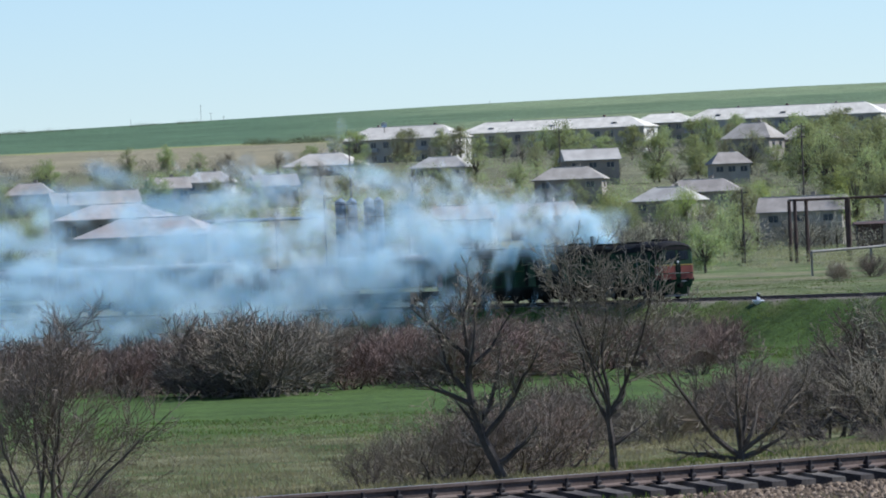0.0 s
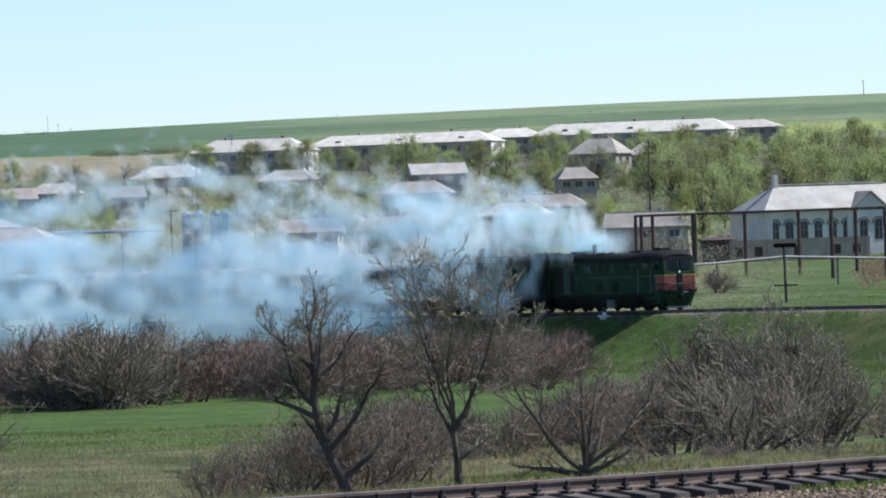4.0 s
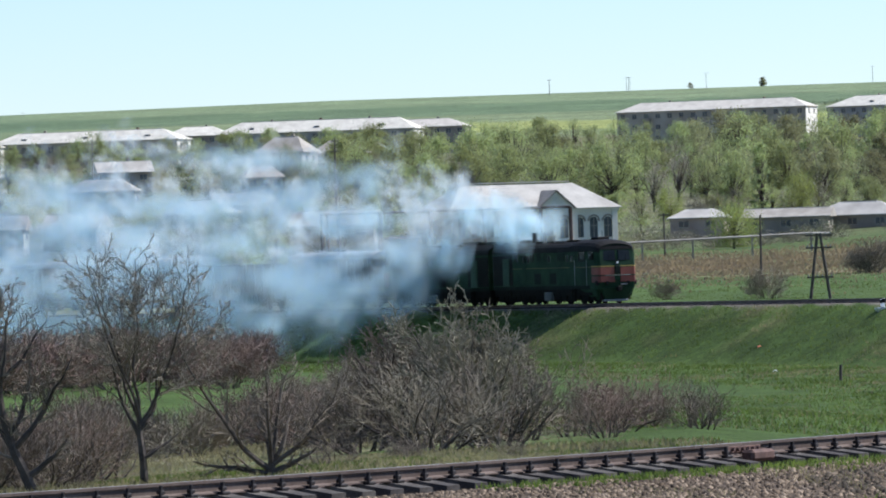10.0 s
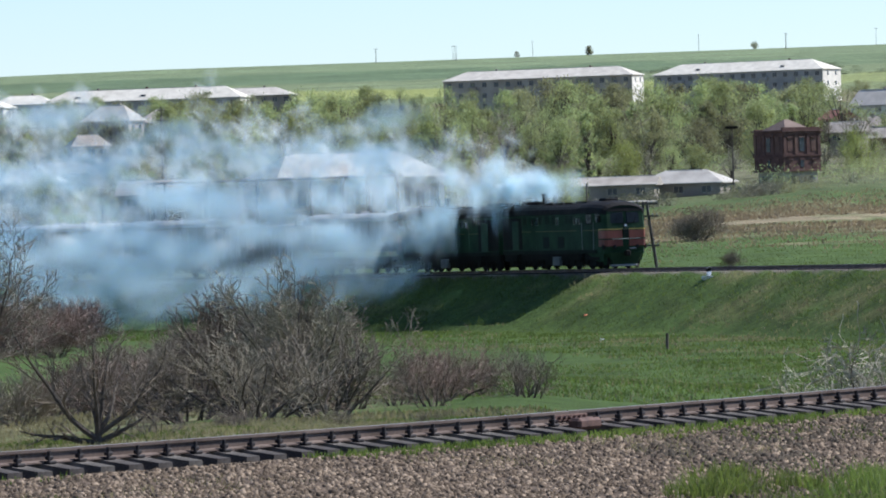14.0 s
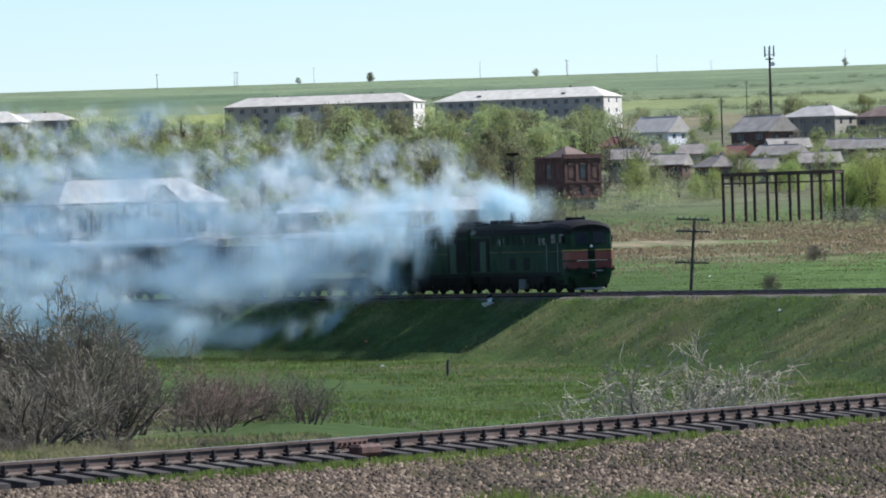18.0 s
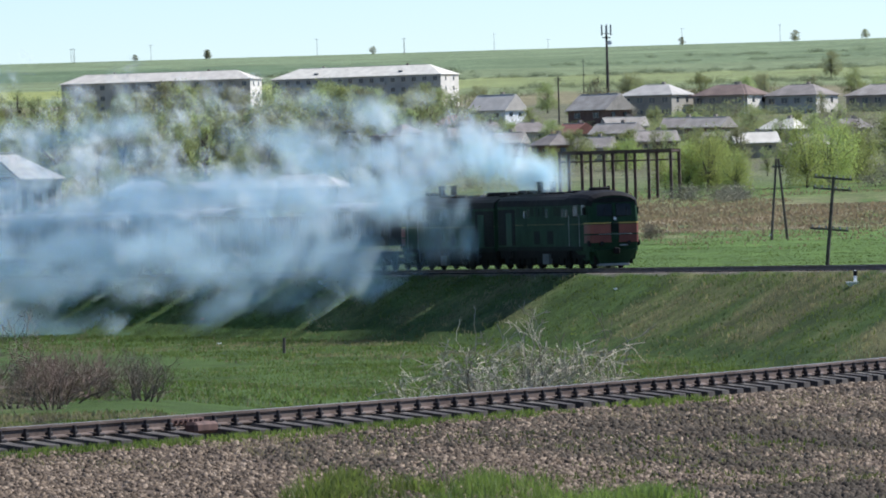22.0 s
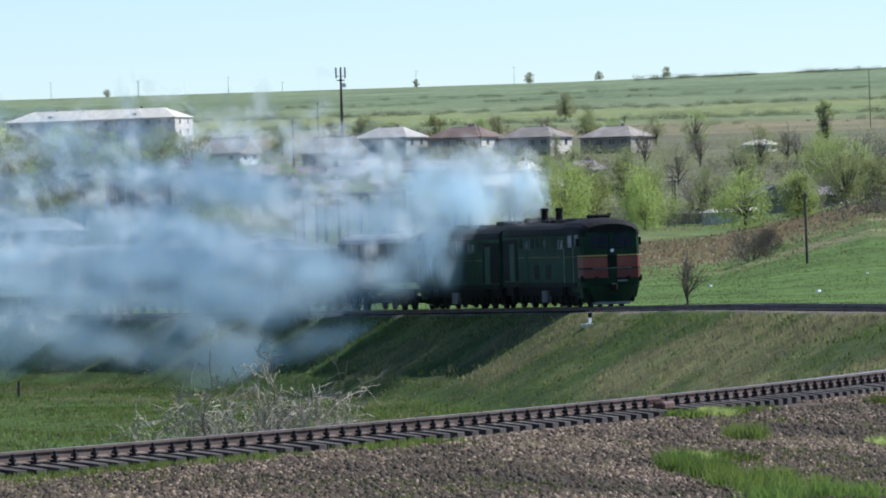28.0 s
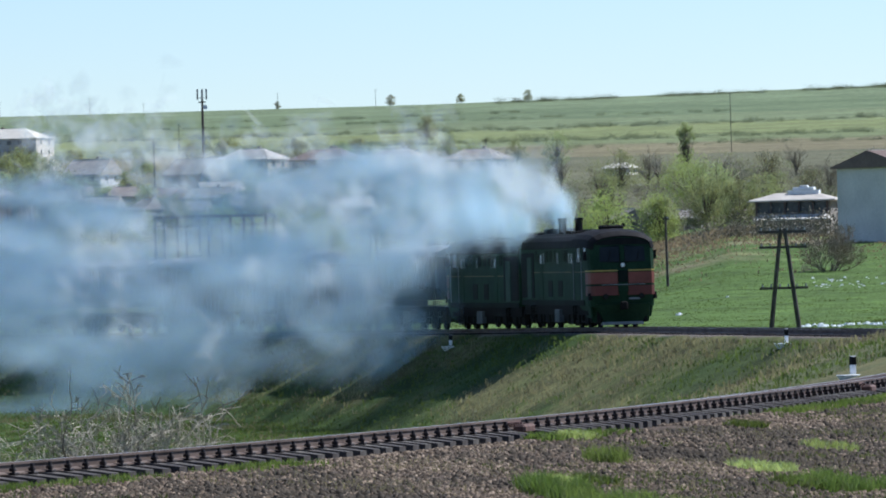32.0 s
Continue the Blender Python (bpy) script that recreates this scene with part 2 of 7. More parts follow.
def box(bm, x0, x1, y0, y1, z0, z1, bevel=0.0, m=None):
    vs = [bm.verts.new(v) for v in ((x0, y0, z0), (x1, y0, z0), (x1, y1, z0), (x0, y1, z0), (x0, y0, z1), (x1, y0, z1), (x1, y1, z1), (x0, y1, z1))]
    fs = [bm.faces.new([vs[i] for i in f]) for f in ((3, 2, 1, 0), (4, 5, 6, 7), (0, 1, 5, 4), (1, 2, 6, 5), (2, 3, 7, 6), (3, 0, 4, 7))]
    if m:
        bmesh.ops.transform(bm, matrix=m, verts=vs)
    if bevel:
        bmesh.ops.bevel(bm, geom=list({e for f in fs for e in f.edges}), offset=bevel, segments=1, affect="EDGES")
    return bm


def boxes(*rows, bevel=0.0):
    bm = bmesh.new()
    for r in rows:
        box(bm, *r, bevel=bevel)
    return bm


def rod(bm, a, b, r0, r1=None, n=6, caps=True):
    a, b = Vector(a), Vector(b)
    q = (b - a).to_track_quat("Z", "Y")
    r1 = r0 if r1 is None else r1
    ring = []
    for p, r in ((a, r0), (b, r1)):
        ring.append([bm.verts.new(p + q @ Vector((r * math.cos(2 * math.pi * k / n), r * math.sin(2 * math.pi * k / n), 0))) for k in range(n)])
    for k in range(n):
        bm.faces.new((ring[0][k], ring[0][(k + 1) % n], ring[1][(k + 1) % n], ring[1][k]))
    if caps:
        bm.faces.new(ring[0][::-1])
        bm.faces.new(ring[1])
    return bm


def rods(*rows, n=6):
    bm = bmesh.new()
    for r in rows:
        rod(bm, *r, n=n)
    return bm


def spot(bearing, d):
    return d * math.sin(radians(bearing)), d * math.cos(radians(bearing))


# ---- the two lines ----
TC, TR = (-346.3, 319.5), 418.65


def line_far(s):
    """Place and heading on the train's line: an arc between straights; s grows the way the train goes."""
    th = -s / TR
    c = min(max(th, -0.052), 1.22)
    p = Vector((TC[0] + TR * math.cos(c), TC[1] + TR * math.sin(c)))
    h = Vector((math.sin(c), -math.cos(c)))
    p = p + h * (c - th) * TR
    z = float(np.interp(p.y, (235, 300, 331, 373, 421, 511, 560), (1.05, 0.75, 0.48, 0.2, 0.02, -0.26, -0.34)))
    return Vector((p.x, p.y, z)), h


def far_pose(s):
    p, h = line_far(s)
    return Matrix.Translation(p) @ Matrix.Rotation(math.atan2(h.y, h.x), 4, "Z")


def near_xy(u):
    """The near line: a cubic that bends into the train's line farther on."""
    u = max(u, -30.0)
    c = min(max(u, -6.0), 40.0)
    y = 82.467 + 0.8646 * c + 0.012547 * c * c + 0.000044155 * c ** 3
    k = 0.8646 + 0.025094 * c + 0.00013247 * c * c
    return Vector((u, y + (u - c) * (k + max(u - c, 0) * 0.045)))


NEAR_Z = 1.45
near_pts, u = [], -30.0
while u < 66.0:
    near_pts.append(near_xy(u))
    u += 0.25
near_len = np.concatenate([[0], np.cumsum([(b - a).length for a, b in zip(near_pts, near_pts[1:])])])
NX, NY = np.array([p.x for p in near_pts]), np.array([p.y for p in near_pts])


def near_at(s):
    x, y = np.interp(s, near_len, NX), np.interp(s, near_len, NY)
    x2, y2 = np.interp(s + 0.4, near_len, NX), np.interp(s + 0.4, near_len, NY)
    return Vector((x, y, NEAR_Z)), Vector((x2 - x, y2 - y)).normalized()


far_s = np.arange(-760.0, 330.0, 3.0)
FX = np.array([line_far(s)[0].x for s in far_s])
FY = np.array([line_far(s)[0].y for s in far_s])
FZ = np.array([line_far(s)[0].z for s in far_s])


def nearest(px, py, x, y):
    """Signed distance of points from a line (positive on its right-hand side) and the nearest sample."""
    best, idx = np.full(len(x), 1e9), np.zeros(len(x), int)
    for k in range(0, len(x), 4000):
        d = (x[k:k + 4000, None] - px[None]) ** 2 + (y[k:k + 4000, None] - py[None]) ** 2
        idx[k:k + 4000] = d.argmin(1)
        best[k:k + 4000] = d.min(1)
    j = np.clip(idx, 0, len(px) - 2)
    hx, hy = px[j + 1] - px[j], py[j + 1] - py[j]
    n = np.hypot(hx, hy)
    off = ((x - px[j]) * hy - (y - py[j]) * hx) / n
    return np.where(np.sqrt(best) < 6, off, np.sign(off) * np.sqrt(best)), idx


def heights(x, y):
    """The ground's height, and its distances from both lines."""
    d = np.hypot(x, y)
    sf, jf = nearest(FX, FY, x, y)      # the train heads to the camera: positive is the camera's side
    sn, jn = nearest(NX, NY, x, y)      # positive on the camera's side
    # camera's side of the near line, and the hollow behind it
    own = np.interp(d, [0, 8, 30, 60, 75], [2.7, 2.7, 1.9, 0.75, 0.45])
    apron = np.interp(sn, [0, 0.55, 0.66, 1.2, 2.6, 9.0, 16.0], [1.05, 1.05, 1.1, 1.12, 1.0, 0.45, 0.3])
    front = np.maximum(own, apron)
    hollow = np.interp(-sn, [0, 2.3, 2.6, 6, 10, 16, 24, 38, 62, 78], [1.02, 1.02, 1.04, 1.08, 0.98, 0.7, 0.25, -0.9, -3.0, -3.9])
    # farther along the ground falls away close behind the line
    fall = np.interp(-sn, [0, 2.3, 2.6, 8, 20, 40], [1.02, 1.02, 1.0, -0.6, -3.2, -3.9])
    hollow = hollow + (np.minimum(fall, hollow) - hollow) * np.interp(np.degrees(np.arctan2(x, y)), [3.5, 6.0, 8.0, 9.6], [0, 0.16, 0.62, 1])
    z = np.where(sn > 0, front, hollow)
    # the train's bank
    zt = FZ[jf] - 0.25
    bank = zt - np.maximum(np.abs(sf) - 2.3, 0) * 0.52
    rear = np.interp(d, [300, 450, 600, 700, 800, 910, 970, 1330, 1600, 2100, 2600, 3000, 3600, 4200, 4700], [-0.6, -0.7, 0.0, 0.7, 1.7, 2.9, 5.6, 19.5, 25.2, 33.5, 46, 57, 75, 96, 92])
    bear = np.degrees(np.arctan2(x, y))
    rear = rear + np.interp(d, [2600, 4200], [0, 1]) * np.interp(bear, [-5, -2.5, 0, 3, 12, 16], [-11, -7, -3, 0, 1, 5])
    # higher ground towards the village cottages, and a rise under the pavilion
    rear = rear + np.interp(bear, [6.5, 8.5], [0, 1]) * np.interp(d, [600, 700, 800, 910, 970, 1330], [0, 0.5, 1.3, 2.3, 1.1, 0])
    rear = rear + np.interp(bear, [13.2, 14.5], [0, 1]) * np.interp(d, [470, 630, 720, 900, 1050], [0, 3.8, 4.2, 2.2, 0])
    mx, my = spot(2.81, 548)
    rear = rear + 1.1 * np.exp(-((x - mx) / 3.0) ** 2 - ((y - my) / 8.0) ** 2)   # a low grassy mound
    w = np.clip((-sf - 3.0) / 35.0, 0, 1)
    behind = zt * (1 - w) + rear * w
    z = np.where(sf > 0, np.maximum(z, bank), behind)
    return z, sf, sn, d, bear


# ---- ground ----
def mixc(a, b, w):
    return a * (1 - w[:, None]) + np.array(b)[None] * w[:, None]


def ground_colour(x, y, z, sf, sn, d, bear):
    n1 = np.array([noise.noise((a * 0.05, b * 0.05, 0)) for a, b in zip(x, y)])
    n2 = np.array([noise.noise((a * 0.3, b * 0.3, 7)) for a, b in zip(x, y)])
    c = np.tile(np.array((0.051, 0.08, 0.019)), (len(x), 1))
    sm = lambda v, a, b: np.clip((v - a) / (b - a), 0, 1)
    # the hollow: dry grass near the near line, fresh grass on its floor
    dry = (sn < 0) * (1 - sm(-sn + 22 * n1 + 10 * n2 + 12 * sm(bear, 3, 6), 20, 40)) * (sf > 0)
    c = mixc(c, (0.122, 0.114, 0.062), dry * np.clip(0.75 + 0.5 * n1 + 0.5 * n2, 0, 1))
    straw = (sf > 12) * (sn < 0) * (1 - sm(d + 50 * n1 + 26 * n2, 285, 325)) * (1 - sm(bear, 4.2, 5.4))
    c = mixc(c, (0.19, 0.172, 0.095), straw * np.clip(0.6 + 0.9 * n2 + 0.7 * n1, 0, 1))
    # the bank: patchy dry grass that grows towards the junction
    onbank = (sf > 0) * (sf < 16) * sm(z, -3.4, -2.6)
    c = mixc(c, (0.145, 0.135, 0.055), onbank * np.clip(0.05 + sm(bear, 8.5, 12) * 0.42 + 0.9 * n1 + 0.9 * n2, 0, 0.85))
    # behind the train
    rear = sf < -4
    c = mixc(c, (0.062, 0.094, 0.027), rear * np.clip(0.9 + 0.6 * n2, 0, 1))
    c = mixc(c, (0.085, 0.135, 0.032), rear * sm(bear, 8, 11) * np.clip(0.8 + 0.8 * n2, 0, 1))
    reed = rear * sm(d + 90 * n1 + 50 * n2, 620, 720) * (1 - sm(d + 90 * n1 + 50 * n2, 780, 870))
    c = mixc(c, (0.21, 0.165, 0.105), reed * np.clip(0.6 + 0.9 * n1 + 0.8 * n2, 0, 1) * sm(bear, 4.5, 6))
    c = mixc(c, (0.15, 0.135, 0.08), rear * (1 - sm(bear, 3.4, 4.6)) * np.clip(0.55 + 0.8 * n1 + 0.6 * n2, 0, 0.9) * sm(d, 480, 560))
    c = mixc(c, (0.118, 0.116, 0.068), rear * sm(d, 860, 1000))
    # fields on the hill, their greens greyed to paint in the distant haze
    edge = d + 60 * n1
    left = sm(-bear, -1.0, 1.5)
    right = sm(bear, 7.0, 9.5)
    c = mixc(c, (0.17, 0.15, 0.085), sm(edge, 1900, 2000))
    c = mixc(c, (0.15, 0.175, 0.082), sm(edge, 2420, 2450))
    c = mixc(c, (0.225, 0.245, 0.08), sm(edge, 2680, 2700) * (1 - right * 0.7))
    c = mixc(c, (0.15, 0.18, 0.092), sm(edge, 3040, 3060))
    c = mixc(c, (0.10, 0.138, 0.072), sm(edge, 3380, 3400) * (1 - right * 0.5))
    c = mixc(c, (0.148, 0.185, 0.098), sm(edge, 3800, 3820))
    c = mixc(c, (0.2, 0.175, 0.11), sm(edge, 1700, 1850) * (1 - sm(edge, 2750, 2800)) * left)
    c = mixc(c, (0.072, 0.115, 0.062), sm(edge, 2800, 2850) * left)
    # ballast and the camera's side
    c = mixc(c, (0.07, 0.055, 0.048), (np.abs(sn) < 2.4) * 1.0)
    c = mixc(c, (0.10, 0.074, 0.053), (sn > 0) * (1 - sm(sn + 3 * n1 + 2.5 * n2, 15, 18)) * 1.0)
    soil = (sn > 1.5) * (sn < 19) * sm(bear, 9.0, 10.5) * np.clip(2.2 * n1 + 1.8 * n2 + 0.4, 0, 0.95)
    c = mixc(c, (0.044, 0.035, 0.024), soil)
    c = mixc(c, (0.14, 0.115, 0.10), (np.abs(sf) < 2.2) * 1.0)
    return np.clip(c, 0.01, 1)


def build_ground():
    b_in = np.arange(-7.0, 19.0001, 0.085)
    b_out = np.concatenate([np.arange(-180, -30, 10), np.arange(-30, -7, 1.2), b_in, np.arange(20, 40, 1.5), np.arange(42, 180, 10)])
    r = [1.5, 6, 14, 26, 40, 52]
    while r[-1] < 4700:
        d = r[-1]
        r.append(d * (1.0045 if 62 < d < 130 else 1.006 if d < 700 else 1.02) if d > 60 else d + 3)
    R, B = np.meshgrid(np.array(r), np.radians(b_out), indexing="ij")
    x, y = (R * np.sin(B)).ravel(), (R * np.cos(B)).ravel()
    z, sf, sn, d, bear = heights(x, y)
    bumps = np.array([noise.noise((a * 0.16, b * 0.16, 3)) for a, b in zip(x, y)])
    z = z + bumps * np.where((sn > -3) & (sn < 24), 0.0, np.where(np.abs(sf) < 4, 0.02, np.where(d < 60, 0.0, np.where(d < 640, 0.06, 0.0))))
    nr, nb = R.shape
    i = np.arange(nr * nb).reshape(nr, nb)
    nxt = np.roll(i, -1, axis=1)
    faces = np.stack([i[:-1].ravel(), i[1:].ravel(), nxt[1:].ravel(), nxt[:-1].ravel()], 1)[:, ::-1]
    me = bpy.data.meshes.new("ground")
    me.from_pydata(np.stack([x, y, z], 1).tolist() + [(0, 0, 2.7)], [], faces.tolist() + [(int(nxt[0, k]), int(i[0, k]), nr * nb) for k in range(nb)])
    col = ground_colour(x, y, z, sf, sn, d, bear)
    at = me.attributes.new("cover", "FLOAT_COLOR", "POINT")
    flat = np.ones((nr * nb + 1, 4), np.float32)
    flat[:-1, :3] = col
    flat[-1, :3] = (0.08, 0.1, 0.03)
    at.data.foreach_set("color", flat.ravel())
    return tagged(put_mesh("ground", me, GROUND, smooth=True), "grassy valley, railway banks and green hillside fields", "ground", kind="structure")


build_ground()


def floor_z(x, y):
    return float(heights(np.array([x]), np.array([y]))[0][0])


# ---- rails ----
def rail_mesh(name, pts):
    """A rail of foot, web and head swept along points that lie on its top edge; the worn top is the second material."""
    prof = [(-0.075, -0.18), (0.075, -0.18), (0.075, -0.165), (0.012, -0.14), (0.012, -0.05), (0.037, -0.042), (0.037, -0.006), (0.031, 0.0), (-0.031, 0.0), (-0.037, -0.006), (-0.037, -0.042), (-0.012, -0.05), (-0.012, -0.14), (-0.075, -0.165)]
    n = len(prof)
    vs, fs, top = [], [], []
    for k, p in enumerate(pts):
        a, b = pts[max(k - 1, 0)], pts[min(k + 1, len(pts) - 1)]
        h = Vector((b.x - a.x, b.y - a.y)).normalized()
        for u, w in prof:
            vs.append((p.x + h.y * u, p.y - h.x * u, p.z + w))
        if k:
            o = (k - 1) * n
            for j in range(n):
                fs.append((o + j, o + (j + 1) % n, o + n + (j + 1) % n, o + n + j))
                top.append(1 if j == 7 else 0)
    fs += [tuple(range(n))[::-1], tuple(range(len(vs) - n, len(vs)))]
    top += [0, 0]
    me = bpy.data.meshes.new(name)
    me.from_pydata(vs, [], fs)
    me.polygons.foreach_set("material_index", top)
    return me


def side(p, h, off, dz=0.0):
    """A place off to the right of a heading."""
    return Vector((p.x + h.y * off, p.y - h.x * off, p.z + dz))


far_track = tagged(new("railway_track"), "curved railway line with dark sleepers on the bank", "track", kind="structure")
for off in (-0.8, 0.8):
    put_mesh("rail", rail_mesh("rail", [side(*line_far(s), off) for s in np.arange(-420, 301, 4.0)]), [RAIL, RAIL_TOP], far_track)
slp_bm = boxes((-0.13, 0.13, -1.35, 1.35, -0.46, -0.18), bevel=0.02)
far_sleeper = bpy.data.meshes.new("sleeper")
slp_bm.to_mesh(far_sleeper)
slp_bm.free()
far_sleeper.materials.append(CLAMP)

# ---- the near line ----
# joints stand 25 m apart
JOINT = float(np.interp(10.45, NX, near_len))
near_track = tagged(new("railway_track"), "curving railway line with rusty rails on pale sleepers", "track", kind="structure")
CANT = -0.13
for k in range(-2, 4):
    s0, s1 = max(JOINT + 25 * k, 0.0), min(JOINT + 25 * (k + 1) - 0.012, float(near_len[-1]) - 1)
    if s1 - s0 < 2:
        continue
    ss = np.arange(s0, s1, 0.8).tolist() + [s1]
    put_mesh("rail", rail_mesh("rail", [near_at(s)[0] for s in ss]), [RAIL, RAIL_TOP], near_track, "rusty rail with a worn top")
    put_mesh("rail", rail_mesh("rail", [side(*near_at(s), -1.6, CANT) for s in ss]), [RAIL, RAIL_TOP], near_track, "rusty rail with a worn top")


# ---- train ----
def loft(rings, caps=True):
    bm = bmesh.new()
    vv = [[bm.verts.new(p) for p in r] for r in rings]
    n = len(rings[0])
    for a, b in zip(vv, vv[1:]):
        for k in range(n):
            bm.faces.new((a[k], b[k], b[(k + 1) % n], a[(k + 1) % n]))
    if caps:
        bm.faces.new(vv[0][::-1])
        bm.faces.new(vv[-1])
    bmesh.ops.recalc_face_normals(bm, faces=bm.faces)
    return bm


def shell_ring(x, hw, z0, ze, zr, rake=0.0):
    """Cross-section of a hooded body: straight sides, a rounded roof."""
    pts = [(-hw, z0), (-hw, z0 + 0.7), (-hw, 2.6), (-hw, ze - 0.15)]
    for k in range(9):
        a = math.pi * k / 8
        pts.append((-hw * math.cos(a), ze + (zr - ze) * math.sin(a) ** 0.7))
    pts += [(hw, ze - 0.15), (hw, 2.6), (hw, z0 + 0.7), (hw, z0)]
    return [(x - rake * max(z - 2.55, 0) - (0.25 * max(1.7 - z, 0) if rake else 0), y, z) for y, z in pts]


def wheelset(parent, x, r=0.525):
    w = put("wheelset", rods(((0, -0.95, 0), (0, 0.95, 0), 0.08)), IRON, parent)
    w.location = (x, 0, r)
    for y in (-0.8, 0.8):
        bm = rods(((0, y - 0.06, 0), (0, y + 0.06, 0), r), ((0, y - 0.09, 0), (0, y + 0.09, 0), 0.16), n=18)
        put("wheel", bm, IRON, w)
    return w


def bogie(parent, x, axles, r):
    g = put("bogie", boxes((min(axles) - 1.1, max(axles) + 1.1, -1.14, -0.98, 0.26 if r > 0.5 else 0.36, 1.0), (min(axles) - 1.1, max(axles) + 1.1, 0.98, 1.14, 0.26 if r > 0.5 else 0.36, 1.0), (-0.3, 0.3, -1.0, 1.0, 0.5, 0.8)), IRON, parent)
    g.location = (x, 0, 0)
    sets = []
    for a in axles:
        for y in (-1.14, 1.14):
            put("axle_box", boxes((a - 0.2, a + 0.2, y - 0.1, y + 0.1, 0.33, 0.7), bevel=0.04), IRON, g)
        for dx, y in ((-0.42, -1.1), (0.42, -1.1), (-0.42, 1.1), (0.42, 1.1)):
            put("coil_spring", rods(((a + dx, y, 0.72), (a + dx, y, 1.05), 0.09), n=8), IRON, g)
        sets.append(wheelset(parent, x + a, r))
    return sets


WHEELS = []


def loco_section(cab):
    """One unit of the diesel; origin on the rail top at its middle, nose towards +x."""
    top = tagged(new("locomotive_section"), "dark green diesel locomotive unit, red band and sooty roof" if cab else "dark green trailing diesel locomotive unit with sooty roof", "locomotive", "locomotive units")
    L = 8.15
    fore = 1 if cab else -1
    full = dict(hw=1.53, z0=1.12, ze=3.72, zr=4.38)
    rings = [shell_ring(-L, **full), shell_ring(3.7, **full)]
    cabroof = dict(hw=1.53, z0=1.12, ze=3.75, zr=4.5)
    rings += [shell_ring(4.2, **cabroof), shell_ring(6.2, **cabroof), shell_ring(7.1, 1.53, 1.08, 3.74, 4.45), shell_ring(7.7, 1.52, 1.04, 3.7, 4.36, 0.06), shell_ring(8.02, 1.45, 1.0, 3.62, 4.24, 0.10), shell_ring(8.16, 1.3, 0.98, 3.55, 4.12, 0.12)]
    body = put("body", loft(rings), GREEN, top, "dark green body with soot stains", smooth=False)
    # roof skin over the hood
    rr = []
    for x, hw, ze, zr in ((-L - 0.03, 1.56, 3.69, 4.41), (-3, 1.56, 3.69, 4.41), (3.7, 1.56, 3.69, 4.41), (4.2, 1.56, 3.72, 4.53), (6.2, 1.56, 3.72, 4.53), (7.1, 1.56, 3.72, 4.48), (7.7, 1.55, 3.68, 4.39), (8.0, 1.48, 3.62, 4.28), (8.12, 1.36, 3.62, 4.19)):
        arc = [(x - (0.1 if x > 7.9 else 0), -hw * math.cos(math.pi * k / 10), ze + (zr - ze) * math.sin(math.pi * k / 10) ** 0.7) for k in range(11)]
        rr.append(arc + [(p[0], p[1] * 0.97, p[2] - 0.05) for p in arc[::-1]])
    put("roof", loft(rr), BLACK, top, "soot-blackened rounded roof")
    for y in (-0.39, 0.39):
        st = put("exhaust_stack", rods(((-3.6 * fore, y, 4.25), (-3.6 * fore, y, 5.06), 0.19, 0.175), n=12), BLACK, top)
        put("stack_rim", rods(((-3.6 * fore, y, 4.98), (-3.6 * fore, y, 5.1), 0.215), n=12), BLACK, st)
    for x in (-6.6, -5.0):
        fan = put("roof_fan", rods(((x, 0, 4.38), (x, 0, 4.58), 0.72, 0.7), n=16), BLACK, top)
        put("fan_grille", rods(((x, 0, 4.58), (x, 0, 4.61), 0.62), n=16), IRON, fan)
    for x in (-7.6, -2.2, -0.6, 0.9):
        put("roof_cover", boxes((x - 0.55, x + 0.55, -0.75, 0.75, 4.33, 4.47), bevel=0.05), BLACK, top)
    for y in (-0.95, 0.95):
        put("roof_pipe", rods(((-7.9, y, 4.27), (3.6, y, 4.27), 0.045)), IRON, top)
    put("roof_hatch", boxes((1.6, 3.4, -0.55, 0.55, 4.36, 4.52), bevel=0.05), BLACK, top)
    put("roof_vent", boxes((5.2, 6.2, -0.5, 0.5, 4.5, 4.68), bevel=0.06), BLACK, top)
    put("horn", rods(((5.0, 0.6, 4.5), (5.6, 0.6, 4.66), 0.05, 0.1)), IRON, top)
    put("aerial", rods(((6.6, -0.3, 4.45), (6.6, -0.3, 5.1), 0.02)), IRON, top)
    for y, s in ((-1.53, -1), (1.53, 1)):
        o = lambda a, b: (y, y + s * b) if s > 0 else (y - b, y)
        put("stripe", boxes((-L, 7.3, *o(0, 0.012), 2.56, 2.6)), STRIPE, top, "thin yellow line")
        put("sill", boxes((-L, 6.9, *o(0, 0.03), 1.06, 1.3)), GREEN_D, top)
        for x in (-3.2, 4.2):
            dr = put("side_door", boxes((x - 0.36, x + 0.36, *o(0, 0.02), 1.3, 3.55), bevel=0.008), GREEN, top)
            put("door_window", boxes((x - 0.22, x + 0.22, *o(0, 0.03), 2.98, 3.42)), GLASS, dr)
        for x in (-4.4, -1.9, -0.9, 0.2, 2.3, 3.0):
            lv = put("louvre", boxes((x - 0.3, x + 0.3, *o(0, 0.02), 3.08, 3.58)), GREEN_D, top)
            for k in range(4):
                put("slat", boxes((x - 0.27, x + 0.27, *o(0, 0.045), 3.13 + k * 0.11, 3.17 + k * 0.11)), GREEN, lv)
        rs = put("radiator_shutter", boxes((-L + 0.1, -5.0, *o(0, 0.025), 1.4, 3.5)), BLACK, top, "sooty black radiator shutters")
        for k in range(9):
            put("shutter_slat", boxes((-L + 0.2, -5.1, *o(0, 0.05), 1.5 + 0.22 * k, 1.56 + 0.22 * k)), GREEN_D, rs)
